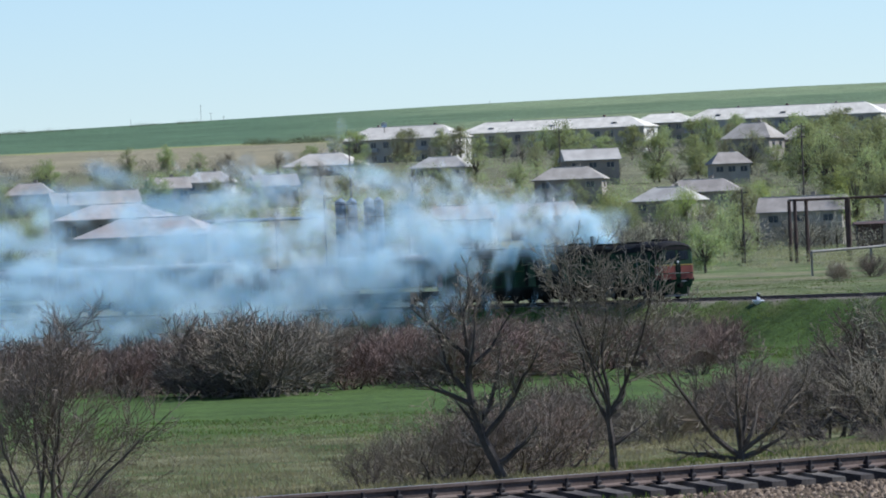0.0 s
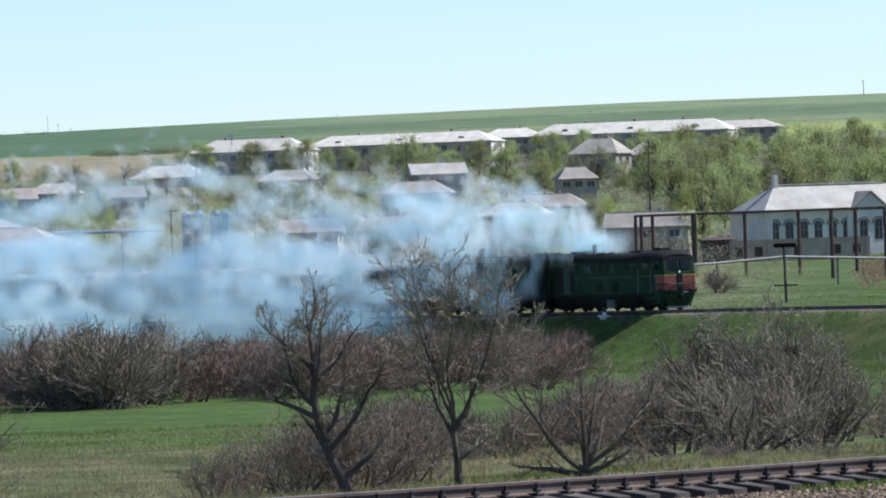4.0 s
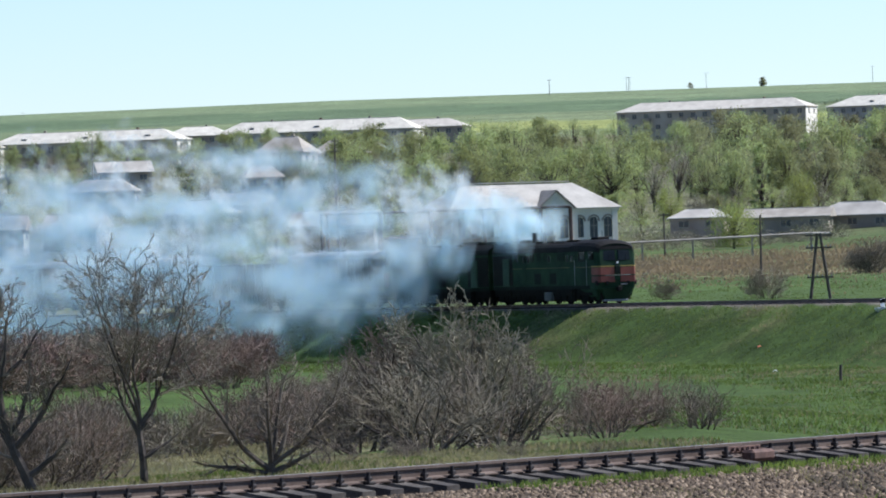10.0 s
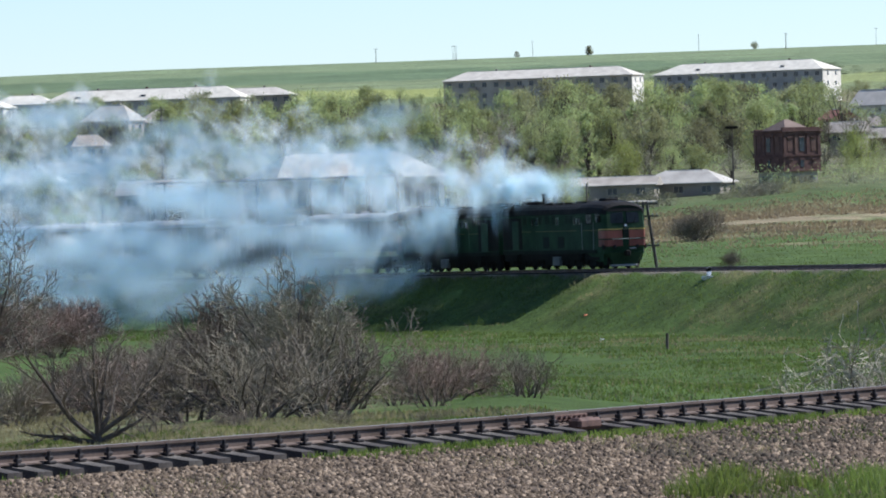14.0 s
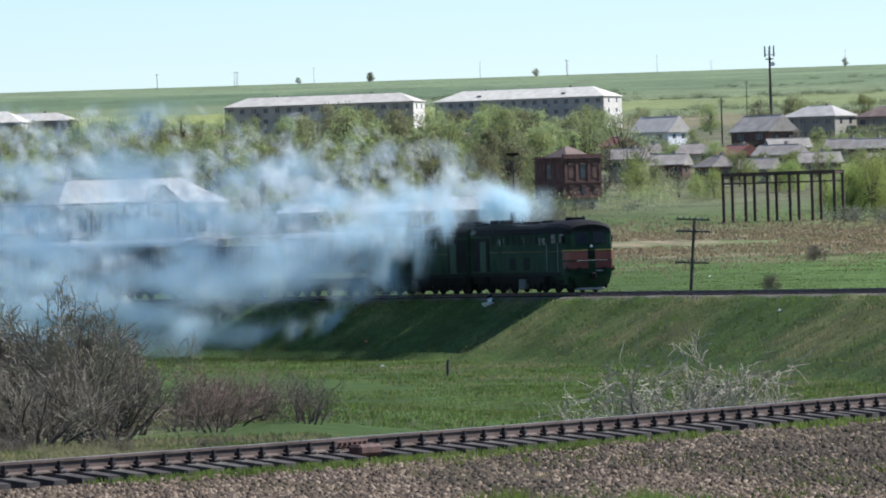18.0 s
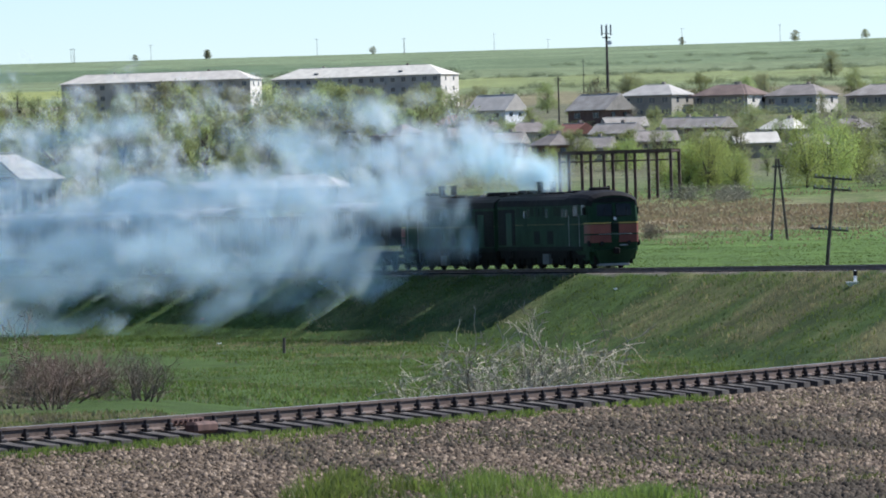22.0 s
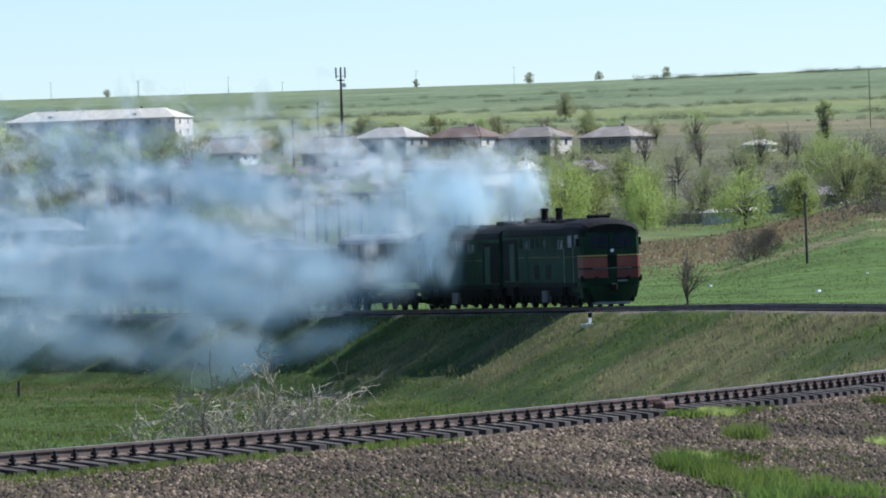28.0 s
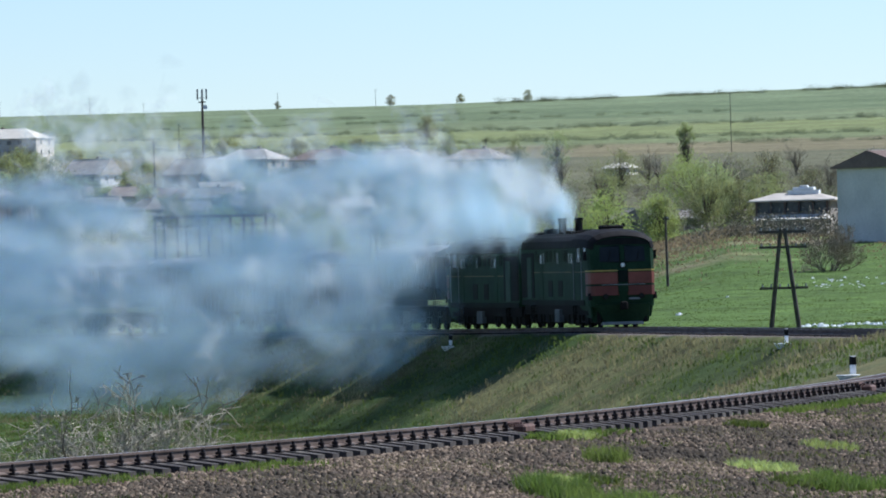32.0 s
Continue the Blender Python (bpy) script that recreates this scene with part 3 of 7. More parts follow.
        for x in (-1.1, 1.3):
            put("grille", boxes((x - 0.5, x + 0.5, *o(0, 0.02), 1.45, 2.2)), GREEN_D, top)
        win = put("cab_window", boxes((5.35, 6.15, *o(0, 0.02), 3.04, 3.66), bevel=0.008), GLASS, top)
        put("window_frame", boxes((5.27, 5.35, *o(0, 0.03), 2.97, 3.72), (6.15, 6.23, *o(0, 0.03), 2.97, 3.72), (5.35, 6.15, *o(0, 0.03), 3.66, 3.72), (5.35, 6.15, *o(0, 0.03), 2.97, 3.04)), GREEN_D, win)
        for x in (4.75, 6.55):
            put("handrail", rods(((x, y + s * 0.07, 1.3), (x, y + s * 0.07, 3.1), 0.018)), GREY_BOX, top)
        for x in (4.45, -5.6):
            put("step_ladder", boxes((x - 0.28, x - 0.25, y - 0.03, y + 0.03, 0.4, 1.12), (x + 0.25, x + 0.28, y - 0.03, y + 0.03, 0.4, 1.12), *[(x - 0.28, x + 0.28, y - 0.12, y + 0.12, 0.42 + 0.3 * k, 0.46 + 0.3 * k) for k in range(3)]), IRON, top)
        put("battery_box", boxes((-0.1, 1.0, min(y - 0.2 * s, y + 0.04 * s), max(y - 0.2 * s, y + 0.04 * s), 0.28, 0.88), bevel=0.02), DULL_BOX, top, "dull grey box under the sill")
        put("valance", boxes((-L, 7.0, min(y * 0.93, y * 0.9), max(y * 0.93, y * 0.9), 0.62, 1.1)), IRON, top)
        for x in (-7.5, -5.65, -3.55, -1.75, 2.2, 3.55, 5.65):
            put("brake_rigging", boxes((x - 0.42, x + 0.42, min(y * 0.8, y * 0.68), max(y * 0.8, y * 0.68), 0.2, 0.8), bevel=0.05), IRON, top)
        put("cab_skirt", loft([[(5.1, y * 0.96, 1.14), (7.75, y * 0.96, 1.14), (7.55, y * 0.9, 0.5), (6.6, y * 0.9, 0.5)], [(5.1, y * 0.9, 1.14), (7.75, y * 0.9, 1.14), (7.55, y * 0.84, 0.5), (6.6, y * 0.84, 0.5)]]), GREEN, top)
        put("beam_step", boxes((7.75, 8.0, min(y * 0.9, y * 1.03), max(y * 0.9, y * 1.03), 1.3, 1.62), bevel=0.03), BLACK, top)
        for x in (0.75, -2.5, 3.55):
            sw = put("side_window", boxes((x - 0.2, x + 0.2, *o(0, 0.022), 3.0, 3.45), bevel=0.006), GLASS, top)
            put("pane_frame", boxes((x - 0.25, x - 0.2, *o(0, 0.04), 2.95, 3.5), (x + 0.2, x + 0.25, *o(0, 0.04), 2.95, 3.5), (x - 0.2, x + 0.2, *o(0, 0.04), 3.45, 3.5), (x - 0.2, x + 0.2, *o(0, 0.04), 2.95, 3.0)), PANEL, sw)
        put("side_panel", boxes((-6.5, -5.5, *o(0, 0.06), 1.35, 3.3), bevel=0.02), PANEL, top, "faded green panel between the shutters")
        put("air_tank", rods(((-1.6, y * 0.75, 0.8), (-0.3, y * 0.75, 0.8), 0.22), n=10), IRON, top)
    put("fuel_tank", boxes((-1.95, 1.95, -1.3, 1.3, 0.24, 1.1), bevel=0.12), IRON, top)
    put("underframe", boxes((-L, 7.6, -1.35, 1.35, 0.98, 1.16)), IRON, top)
    put("gangway" if not cab else "rear_gangway", boxes((-L - 0.25, -L, -0.7, 0.7, 1.2, 3.4)), BLACK, top)
    for sx in (-1, 1):
        e = sx * (L + 0.0)
        cp = put("coupler", boxes((min(e, e + sx * 0.38), max(e, e + sx * 0.38), -0.16, 0.16, 0.88, 1.18), bevel=0.04), IRON, top)
        put("coupler_jaw", boxes((min(e + sx * 0.3, e + sx * 0.5), max(e + sx * 0.3, e + sx * 0.5), -0.24, 0.1, 0.84, 1.22), bevel=0.05), IRON, cp)
    # the cab's front
    fx = 8.17
    for y in (-0.66, 0.66):
        bm = bmesh.new()
        box(bm, -0.05, 0.03, -0.56, 0.56, -0.42, 0.36, bevel=0.05, m=Matrix.Translation((fx - 0.12, y, 3.38)) @ Matrix.Rotation(radians(-7), 4, "Y") @ Matrix.Rotation(radians(3 if y > 0 else -3), 4, "Z"))
        ws = put("windscreen", bm, GLASS, top)
        put("wiper", rods(((fx - 0.02, y, 3.0), (fx - 0.08, y + 0.12, 3.5), 0.012)), BLACK, ws)
        sg = 1 if y > 0 else -1
        plan = [(7.2, 1.53), (7.45, 1.53), (7.7, 1.52), (8.02, 1.45), (8.16, 1.3), (8.16, 0.24)]
        for nm, z0, z1, m, gr in (("red_band", 2.02, 2.54, RED, 0.016), ("lower_red_band", 1.5, 1.93, RED_D, 0.014), ("cab_stripe", 2.585, 2.645, YELLOW, 0.02)):
            rw = [[(px + gr * (px > 7.65), sg * (py + gr), z0 + (0.0 if px < 7 else 0.0)), (px + gr * (px > 7.65), sg * (py + gr), z1), (px - 0.06, sg * (py - 0.05), z1), (px - 0.06, sg * (py - 0.05), z0)] for px, py in plan]
            put(nm, loft(rw if sg > 0 else rw[::-1]), m, top, "faded red band" if m != YELLOW else "thin yellow line")
        put("corner_window", boxes((6.75, 7.5, min(sg * 1.5, sg * 1.545), max(sg * 1.5, sg * 1.545), 3.1, 3.68), bevel=0.01), GLASS, top)
        bl = put("buffer_lamp", rods(((fx - 0.15, y * 1.25, 1.45), (fx + 0.04, y * 1.25, 1.45), 0.13), n=12), IRON, top)
        put("lens", rods(((fx + 0.04, y * 1.25, 1.45), (fx + 0.05, y * 1.25, 1.45), 0.1), n=12), GLASS, bl)
        put("mirror", boxes((7.35, 7.55, y * 2.46 - 0.06, y * 2.46 + 0.06, 3.1, 3.5)), BLACK, top)
    hl = put("headlight", rods(((fx - 0.2, 0, 2.86), (fx + 0.02, 0, 2.86), 0.16, 0.15), n=14), IRON, top)
    put("lens", rods(((fx + 0.02, 0, 2.86), (fx + 0.03, 0, 2.86), 0.09), n=14), WHITE, hl)
    # an added black panel stands in for the shade under the roof's brow
    arc = [(1.22 * math.cos(math.pi * k / 12), 3.78 + 0.3 * math.sin(math.pi * k / 12)) for k in range(13)]
    put("brow_shade", loft([[(fx + e - 0.12 * (z - 2.55), y, z) for y, z in arc] for e in (-0.05, 0.012)]), BLACK, top, "black panel painted as shade above the windscreens")
    put("nose_door", boxes((fx - 0.1, fx + 0.05, -0.22, 0.22, 2.08, 2.62), bevel=0.02), GREEN_D, top)
    put("nose_rail", rods(((fx + 0.06, -1.0, 1.98), (fx + 0.06, 1.0, 1.98), 0.016)), GREY_BOX, top)
    put("number_board", boxes((fx - 0.05, fx + 0.02, 0.25, 0.75, 1.3, 1.38)), GREY_BOX, top, "white board with an unread number")
    pl = put("plough", loft([[(7.4, -1.3, 0.3), (7.4, 1.3, 0.3), (7.4, 1.45, 1.15), (7.4, -1.45, 1.15)], [(7.8, -0.8, 0.22), (7.8, 0.8, 0.22), (8.16, 1.2, 1.1), (8.16, -1.2, 1.1)]]), GREEN, top)
    put("plough_edge", boxes((7.5, 7.86, -0.95, 0.95, 0.16, 0.30), bevel=0.02), GREY_BOX, pl, "pale scraped plough edge")
    for x in (-4.6, 4.6):
        WHEELS.extend(bogie(top, x, (-2.1, 0, 2.1), 0.525))
    return top


def wagon(kind):
    """A four-axle goods wagon; origin on the rail top at its middle."""
    closed = kind == "covered"
    body_m = WAGON_G if kind == "hopper" else WAGON
    top = tagged(new("goods_wagon"), {"covered": "brown covered goods wagon with a pale roof", "hopper": "grey covered hopper wagon with ribbed sides", "open": "dark brown high-sided open wagon"}[kind], "wagon", "goods wagons")
    hl, hw, z0 = 6.3, 1.5, 1.2
    zt = 3.75 if kind != "open" else 3.55
    if kind == "hopper":
        rings = [[(x, -hw * a, z0 + 0.35), (x, -hw, z0 + 1.0), (x, -hw, zt), (x, hw, zt), (x, hw, z0 + 1.0), (x, hw * a, z0 + 0.35)] for x, a in ((-hl, 0.6), (hl, 0.6))]
        put("body", loft(rings), body_m, top)
    elif closed:
        put("body", boxes((-hl, hl, -hw, hw, z0, zt)), body_m, top)
    else:
        put("side", boxes((-hl, hl, -hw, -hw + 0.08, z0, zt)), body_m, top)
        put("side", boxes((-hl, hl, hw - 0.08, hw, z0, zt)), body_m, top)
        put("end_wall", boxes((-hl, -hl + 0.08, -hw + 0.08, hw - 0.08, z0, zt)), body_m, top)
        put("end_wall", boxes((hl - 0.08, hl, -hw + 0.08, hw - 0.08, z0, zt)), body_m, top)
        put("load", boxes((-hl + 0.08, hl - 0.08, -hw + 0.08, hw - 0.08, z0, zt - 0.5)), BLACK, top)
    if kind != "open":
        rr = [[(x, -1.56 * math.cos(math.pi * k / 8), zt + 0.55 * math.sin(math.pi * k / 8)) for k in range(9)] + [(x, 1.5, zt - 0.05), (x, -1.5, zt - 0.05)] for x in (-hl - 0.1, hl + 0.1)]
        rf = put("roof", loft(rr), ROOF_W, top, "pale grey rounded roof")
        for x in (-4, 0, 4):
            put("hatch", boxes((x - 0.4, x + 0.4, -0.4, 0.4, zt + 0.5, zt + 0.66), bevel=0.04), ROOF_W, rf)
    for y, s in ((-hw, -1), (hw, 1)):
        for k in range(11):
            x = -hl + 0.15 + k * (2 * hl - 0.3) / 10
            put("rib", boxes((x - 0.05, x + 0.05, min(y, y + s * 0.08), max(y, y + s * 0.08), z0 + (0.9 if kind == "hopper" else 0.05), zt - 0.05)), body_m, top)
        put("top_rail", boxes((-hl, hl, min(y, y + s * 0.1), max(y, y + s * 0.1), zt - 0.12, zt)), body_m, top)
        put("ladder", rods(((hl - 0.5, y + s * 0.12, z0), (hl - 0.5, y + s * 0.12, zt), 0.02), ((hl - 0.15, y + s * 0.12, z0), (hl - 0.15, y + s * 0.12, zt), 0.02)), IRON, top)
        if closed:
            put("sliding_door", boxes((-1.0, 1.0, min(y + s * 0.08, y + s * 0.14), max(y + s * 0.08, y + s * 0.14), z0 + 0.1, zt - 0.15)), body_m, top)
    put("underframe", boxes((-hl - 0.2, hl + 0.2, -1.2, 1.2, 0.98, 1.2)), IRON, top)
    put("brake_gear", boxes((-1.6, 1.2, -0.5, 0.5, 0.55, 0.98)), IRON, top)
    for sx in (-1, 1):
        e = sx * (hl + 0.2)
        put("coupler", boxes((min(e, e + sx * 0.5), max(e, e + sx * 0.5), -0.14, 0.14, 0.88, 1.18), bevel=0.04), IRON, top)
    for x in (-4.3, 4.3):
        WHEELS.extend(bogie(top, x, (-0.92, 0.92), 0.475))
    return top


TRAIN = []   # thing, distance of its middle behind the nose
lead, trail = loco_section(True), loco_section(False)
TRAIN += [(lead, 8.3, 0.0), (trail, 25.3, math.pi)]
back_at = 34.4 + 6.9
for kind in ("hopper", "open", "covered", "covered", "hopper", "hopper", "covered", "open", "covered", "hopper", "covered", "covered", "hopper"):
    TRAIN.append((wagon(kind), back_at, 0.0))
    back_at += 13.9


def nose(t):
    """How far the nose has come along the line at t seconds."""
    T = [-23, -10, 0, 3, 6, 9, 13, 17, 19, 23, 25, 28, 32]
    S = [-344.5, -273, -215.4, -198.0, -180.1, -160.4, -132.0, -102.0, -86.1, -53.5, -36.7, -11.4, 22.3]
    k = max(i for i in range(len(T) - 1) if T[i] <= t or i == 0)
    v = [(S[min(i + 1, len(S) - 1)] - S[max(i - 1, 0)]) / (T[min(i + 1, len(T) - 1)] - T[max(i - 1, 0)]) for i in range(len(T))]
    h = T[k + 1] - T[k]
    a = (t - T[k]) / h
    return (S[k] * (1 + 2 * a) * (1 - a) ** 2 + h * v[k] * a * (1 - a) ** 2 + S[k + 1] * a * a * (3 - 2 * a) - h * v[k + 1] * a * a * (1 - a))


# ---- smoke ----
def veil_mesh(name, seed, sheets, reach, size, tilt, bow, material):
    """A rigid wisp: soft bowed sheets within reach of its middle, thinning out to their rims."""
    rnd = random.Random(seed)
    vs, fs, den = [], [], []
    seg = 12
    for j in range(sheets):
        c = Vector([rnd.gauss(0, 0.42) * e for e in reach])
        q = Euler([rnd.uniform(-e, e) for e in tilt]).to_matrix()
        a, b = size[0] * rnd.uniform(0.7, 1.15), size[1] * rnd.uniform(0.7, 1.15)
        o = len(vs)
        vs.append(c)
        den.append(1.0)
        for r, dn in ((0.3, 0.84), (0.55, 0.5), (0.78, 0.2), (1.0, 0.0)):
            for i in range(seg):
                w = 2 * math.pi * i / seg
                rr = r * (1 + 0.16 * math.sin(3 * w + j) * r + rnd.uniform(-0.06, 0.06))
                vs.append(c + q @ Vector((a * rr * math.cos(w), bow * r * r * math.sin(w + j), b * rr * math.sin(w))))
                den.append(dn)
        for i in range(seg):
            fs.append((o, o + 1 + i, o + 1 + (i + 1) % seg))
            for ri in range(3):
                u = o + 1 + ri * seg
                fs.append((u + i, u + seg + i, u + seg + (i + 1) % seg, u + (i + 1) % seg))
    me = bpy.data.meshes.new(name)
    me.from_pydata(vs, [], fs)
    me.attributes.new("veil", "FLOAT", "POINT").data.foreach_set("value", den)
    me.materials.append(material)
    me.polygons.foreach_set("use_smooth", [True] * len(fs))
    return me


ALL = (3.14, 3.14, 3.14)
veil_plume = [veil_mesh("smoke_billow", 100 + k, 10, (2.4, 0.6, 0.6), (1.1, 1.0), ALL, 0.25, SMOKE) for k in range(7)]
veil_haze = [veil_mesh("smoke_streak", 300 + k, 7, (5.0, 0.6, 0.6), (4.4, 1.75), (0.2, 0.08, 0.08), 0.25, HAZE) for k in range(6)]
PUFFS = []   # thing, time it leaves the stack, unit, its three chances, its veils, whether haze
rnd = random.Random(5)


def smoke(name, label, group, kinds, count, veils, since, haze):
    for k in range(count):
        ob = tagged(new(name), label, "smoke", group)
        parts = []
        for j in range(veils):
            v = new("veil", rnd.choice(kinds))
            v.parent = ob
            tagged(v, kind="stuff")
            if haze:
                way = Vector((rnd.uniform(-3.4, 3.4), rnd.uniform(-1.7, 1.7), rnd.uniform(-1.6, 1.6)))
                turn = Euler((rnd.uniform(-0.4, 0.4), rnd.uniform(-0.25, 0.25), -1.35 + rnd.uniform(-0.35, 0.35)))
            else:
                way = Vector((rnd.uniform(-1.6, 1.6), rnd.uniform(-1.0, 1.0), rnd.uniform(-0.9, 0.9)))
                turn = Euler((rnd.uniform(-1.3, 1.3), rnd.uniform(-1.3, 1.3), rnd.uniform(-1.3, 1.3)))
            parts.append((v, way, turn))
        u = (k + 0.5 + 0.6 * (rnd.random() - 0.5)) / count
        te = since + (32.0 - since) * (u * (0.45 + 0.55 * u) if haze else u * (0.85 + 0.15 * u))   # the haze thins as the train comes on
        PUFFS.append((ob, te, 1 if k % 8 == 5 else 0, (k * 0.61803 + 0.13) % 1, (k * 0.75488 + 0.4) % 1, (k * 0.56984 + 0.7) % 1, parts, haze))


smoke("smoke_puff", "whitish diesel smoke billowing from the locomotive's stacks", "exhaust smoke puffs", veil_plume, 262, 4, -8.0, False)
smoke("smoke_haze", "thin blue diesel smoke drifting beside the train", "drifting blue smoke", veil_haze, 225, 5, -21.0, True)


def clipped(rows):
    """Rows inside the clip, with one at each of its ends."""
    def at(t):
        for (ta, ma), (tb, mb) in zip(rows, rows[1:]):
            if ta <= t <= tb:
                return ma.lerp(mb, (t - ta) / (tb - ta))
        return rows[0][1] if t < rows[0][0] else rows[-1][1]
    inner = [(t, m) for t, m in rows if 0.05 < t < 31.95]
    return [(0.0, at(0.0))] + inner + [(32.0, at(32.0))]


def puff_rows(te, unit, r1, r2, r3, haze):
    """Rides inside the hood until its time, leaves by the stack, rises, then lags behind, lifts or sinks to the camera's side."""
    off = 11.9 + 17.0 * unit
    rows = []
    t = 0.0
    while t < te - 0.01 and t < 32.0:
        p, h = line_far(nose(t) - off)
        rows.append((t, Matrix.Translation((p.x, p.y, p.z + 2.3)) @ Matrix.Rotation(math.atan2(h.y, h.x), 4, "Z")))
        t += 1.0
    p0, h0 = line_far(nose(max(te, -22.0)) - off)
    yaw0 = math.atan2(h0.y, h0.x)
    wind = Vector((-0.5 - 0.9 * r2, -0.2 - 0.4 * r1))
    fall = r1 - 0.09 if haze else max(r1 - 0.76, 0) * 1.8
    for age in (0.0, 0.12, 0.35, 0.8, 1.6, 3.0, 5.0, 8.0, 12.0, 17.0, 24.0, 34.0, 55.0):
        if haze:
            lift = 3.7 * (1 - math.exp(-age * 6.0)) + (0.5 + 1.1 * r3) * (1 - math.exp(-age / 0.9))
        else:
            lift = 3.2 * (1 - math.exp(-age * 8.0)) + (0.7 + 1.9 * r3) * (1 - math.exp(-age / 0.75)) + (0.75 * r2 - 0.35) * age * (6.0 / (6.0 + age))
        sink = fall * 6.4 * max(age - 0.25, 0) * (6.0 / (6.0 + age))
        if sink < 0:
            sink *= 0.8
        carry = 2.0 * (1 - math.exp(-age / 0.4))
        z = max(p0.z + 2.35 + lift - sink, p0.z + 2.5 - 4.4 * r2)
        q = Vector((p0.x, p0.y)) + h0 * carry + wind * age * (14.0 / (14.0 + age))
        # what sinks rolls down on the camera's side of the train
        out = min(max(fall * 6, 0), 1) * (2.2 + 2.0 * r2) * (1 - math.exp(-max(age - 0.3, 0) / 0.8))
        q = q + Vector((h0.y, -h0.x)) * out
        rows.append((te + age, Matrix.Translation((q.x, q.y, z)) @ Matrix.Rotation(yaw0, 4, "Z")))
    return clipped(rows)


def veil_rows(te, way, turn, haze):
    """The veils of a puff lie together until it leaves, then draw apart."""
    rows = [(min(te, 0.0) - 1.0, Matrix())]
    for age in (0.0, 0.4, 1.0, 2.0, 4.0, 8.0, 14.0, 24.0, 55.0):
        f = 2.8 * (1 - math.exp(-age / 4.0)) + 0.02 * age if haze else 1.25 * age * (12.0 / (12.0 + age))
        a = 1 - math.exp(-age / 2.2)
        rows.append((te + age, Matrix.Translation(way * f) @ Euler((turn.x * a, turn.y * a, turn.z * a)).to_matrix().to_4x4()))
    return clipped(rows)


def motions():
    for thing, off, turn in TRAIN:
        walk(thing, [(t * 1.0, far_pose(nose(t) - off) @ Matrix.Rotation(turn, 4, "Z")) for t in range(33)])
    for w in WHEELS:
        r = w.location.z
        base = w.location.copy()
        rows, t = [], 0.0
        step = 0.125 if r > 0.5 else 0.1142857
        n = int(round(32.0 / step))
        for k in range(n + 1):
            t = 32.0 * k / n
            rows.append((t, Matrix.Translation(base) @ Matrix.Rotation((nose(t) - nose(0)) / r * (-1 if w.parent is trail else 1), 4, "Y")))
        walk(w, rows)
    for ob, te, unit, r1, r2, r3, veils, haze in PUFFS:
        walk(ob, puff_rows(te, unit, r1, r2, r3, haze))
        for v, way, turn in veils:
            walk(v, veil_rows(te, way, turn, haze))


# ---- bare trees and scrub ----
def shoot(rnd, segs, p, way, length, r, level, gaps, least, curl=0.13, up=0.09, angle=(0.5, 1.05), kid=(0.3, 0.62)):
    """One limb and all that grows from it; gaps: the distance between side shoots, level by level."""
    n = max(int(length / (0.05 if level > 2 else 0.09)), 2) if level else 9
    n = min(n, 10)
    pts, thin = [p], 0.85
    for k in range(n):
        jit = Vector((rnd.gauss(0, 1), rnd.gauss(0, 1), rnd.gauss(0, 0.8))) * curl
        way = (way + jit + Vector((0, 0, up))).normalized()
        q = p + way * length / n
        segs.append((p, q, max(r * (1 - thin * k / n), least), max(r * (1 - thin * (k + 1) / n), least), level))
        pts.append(q)
        p = q
    if level >= len(gaps):
        return
    c = max(int(length / gaps[level] + rnd.random()), 1)
    start = 0.18
    for k in range(c):
        f = start + (1 - start) * (k + rnd.random()) / c
        i = min(int(f * n), n - 1)
        base = (pts[i + 1] - pts[i]).normalized()
        out = Vector((rnd.gauss(0, 1), rnd.gauss(0, 1), rnd.gauss(0.1, 0.7)))
        out = (out - base * out.dot(base)).normalized()
        a = rnd.uniform(*angle)
        long = length * rnd.uniform(*kid) * (1.15 - 0.65 * f)
        shoot(rnd, segs, pts[i].lerp(pts[i + 1], f * n - i), (base * math.cos(a) + out * math.sin(a)).normalized(), long, max(r * (1 - thin * f) * 0.6, least), level + 1, gaps, least, curl, up, angle, kid)


def heading(az, el):
    """A direction: az degrees from +x (to the right, seen from the line) towards +y, el degrees up."""
    return Vector((math.cos(radians(az)) * math.cos(radians(el)), math.sin(radians(az)) * math.cos(radians(el)), math.sin(radians(el))))


def limbed(seed, bole, girth, lean0, lean1, limbs, gaps=(0.10, 0.08, 0.065), least=0.0045):
    """A bare tree: a bole that bends from lean0 to lean1, and limbs of (height share, az, el, length)."""
    rnd = random.Random(seed)
    segs, pts, p, n = [], [], Vector((0, 0, -0.12)), 8
    for k in range(n + 1):
        pts.append(p)
        way = Vector((*lean0, 1)).lerp(Vector((*lean1, 1)), k / n).normalized() + Vector((rnd.gauss(0, 0.06), rnd.gauss(0, 0.06), 0))
        q = p + way.normalized() * bole / n
        if k < n:
            segs.append((p, q, girth * (1 - 0.5 * k / n), girth * (1 - 0.5 * (k + 1) / n), 0))
        p = q
    for f, az, el, length in limbs:
        i = min(int(f * n), n - 1)
        shoot(rnd, segs, pts[i].lerp(pts[i + 1], f * n - i), heading(az, el), length, girth * (0.72 - 0.3 * f), 0, gaps, least, 0.15, 0.06)
    return segs


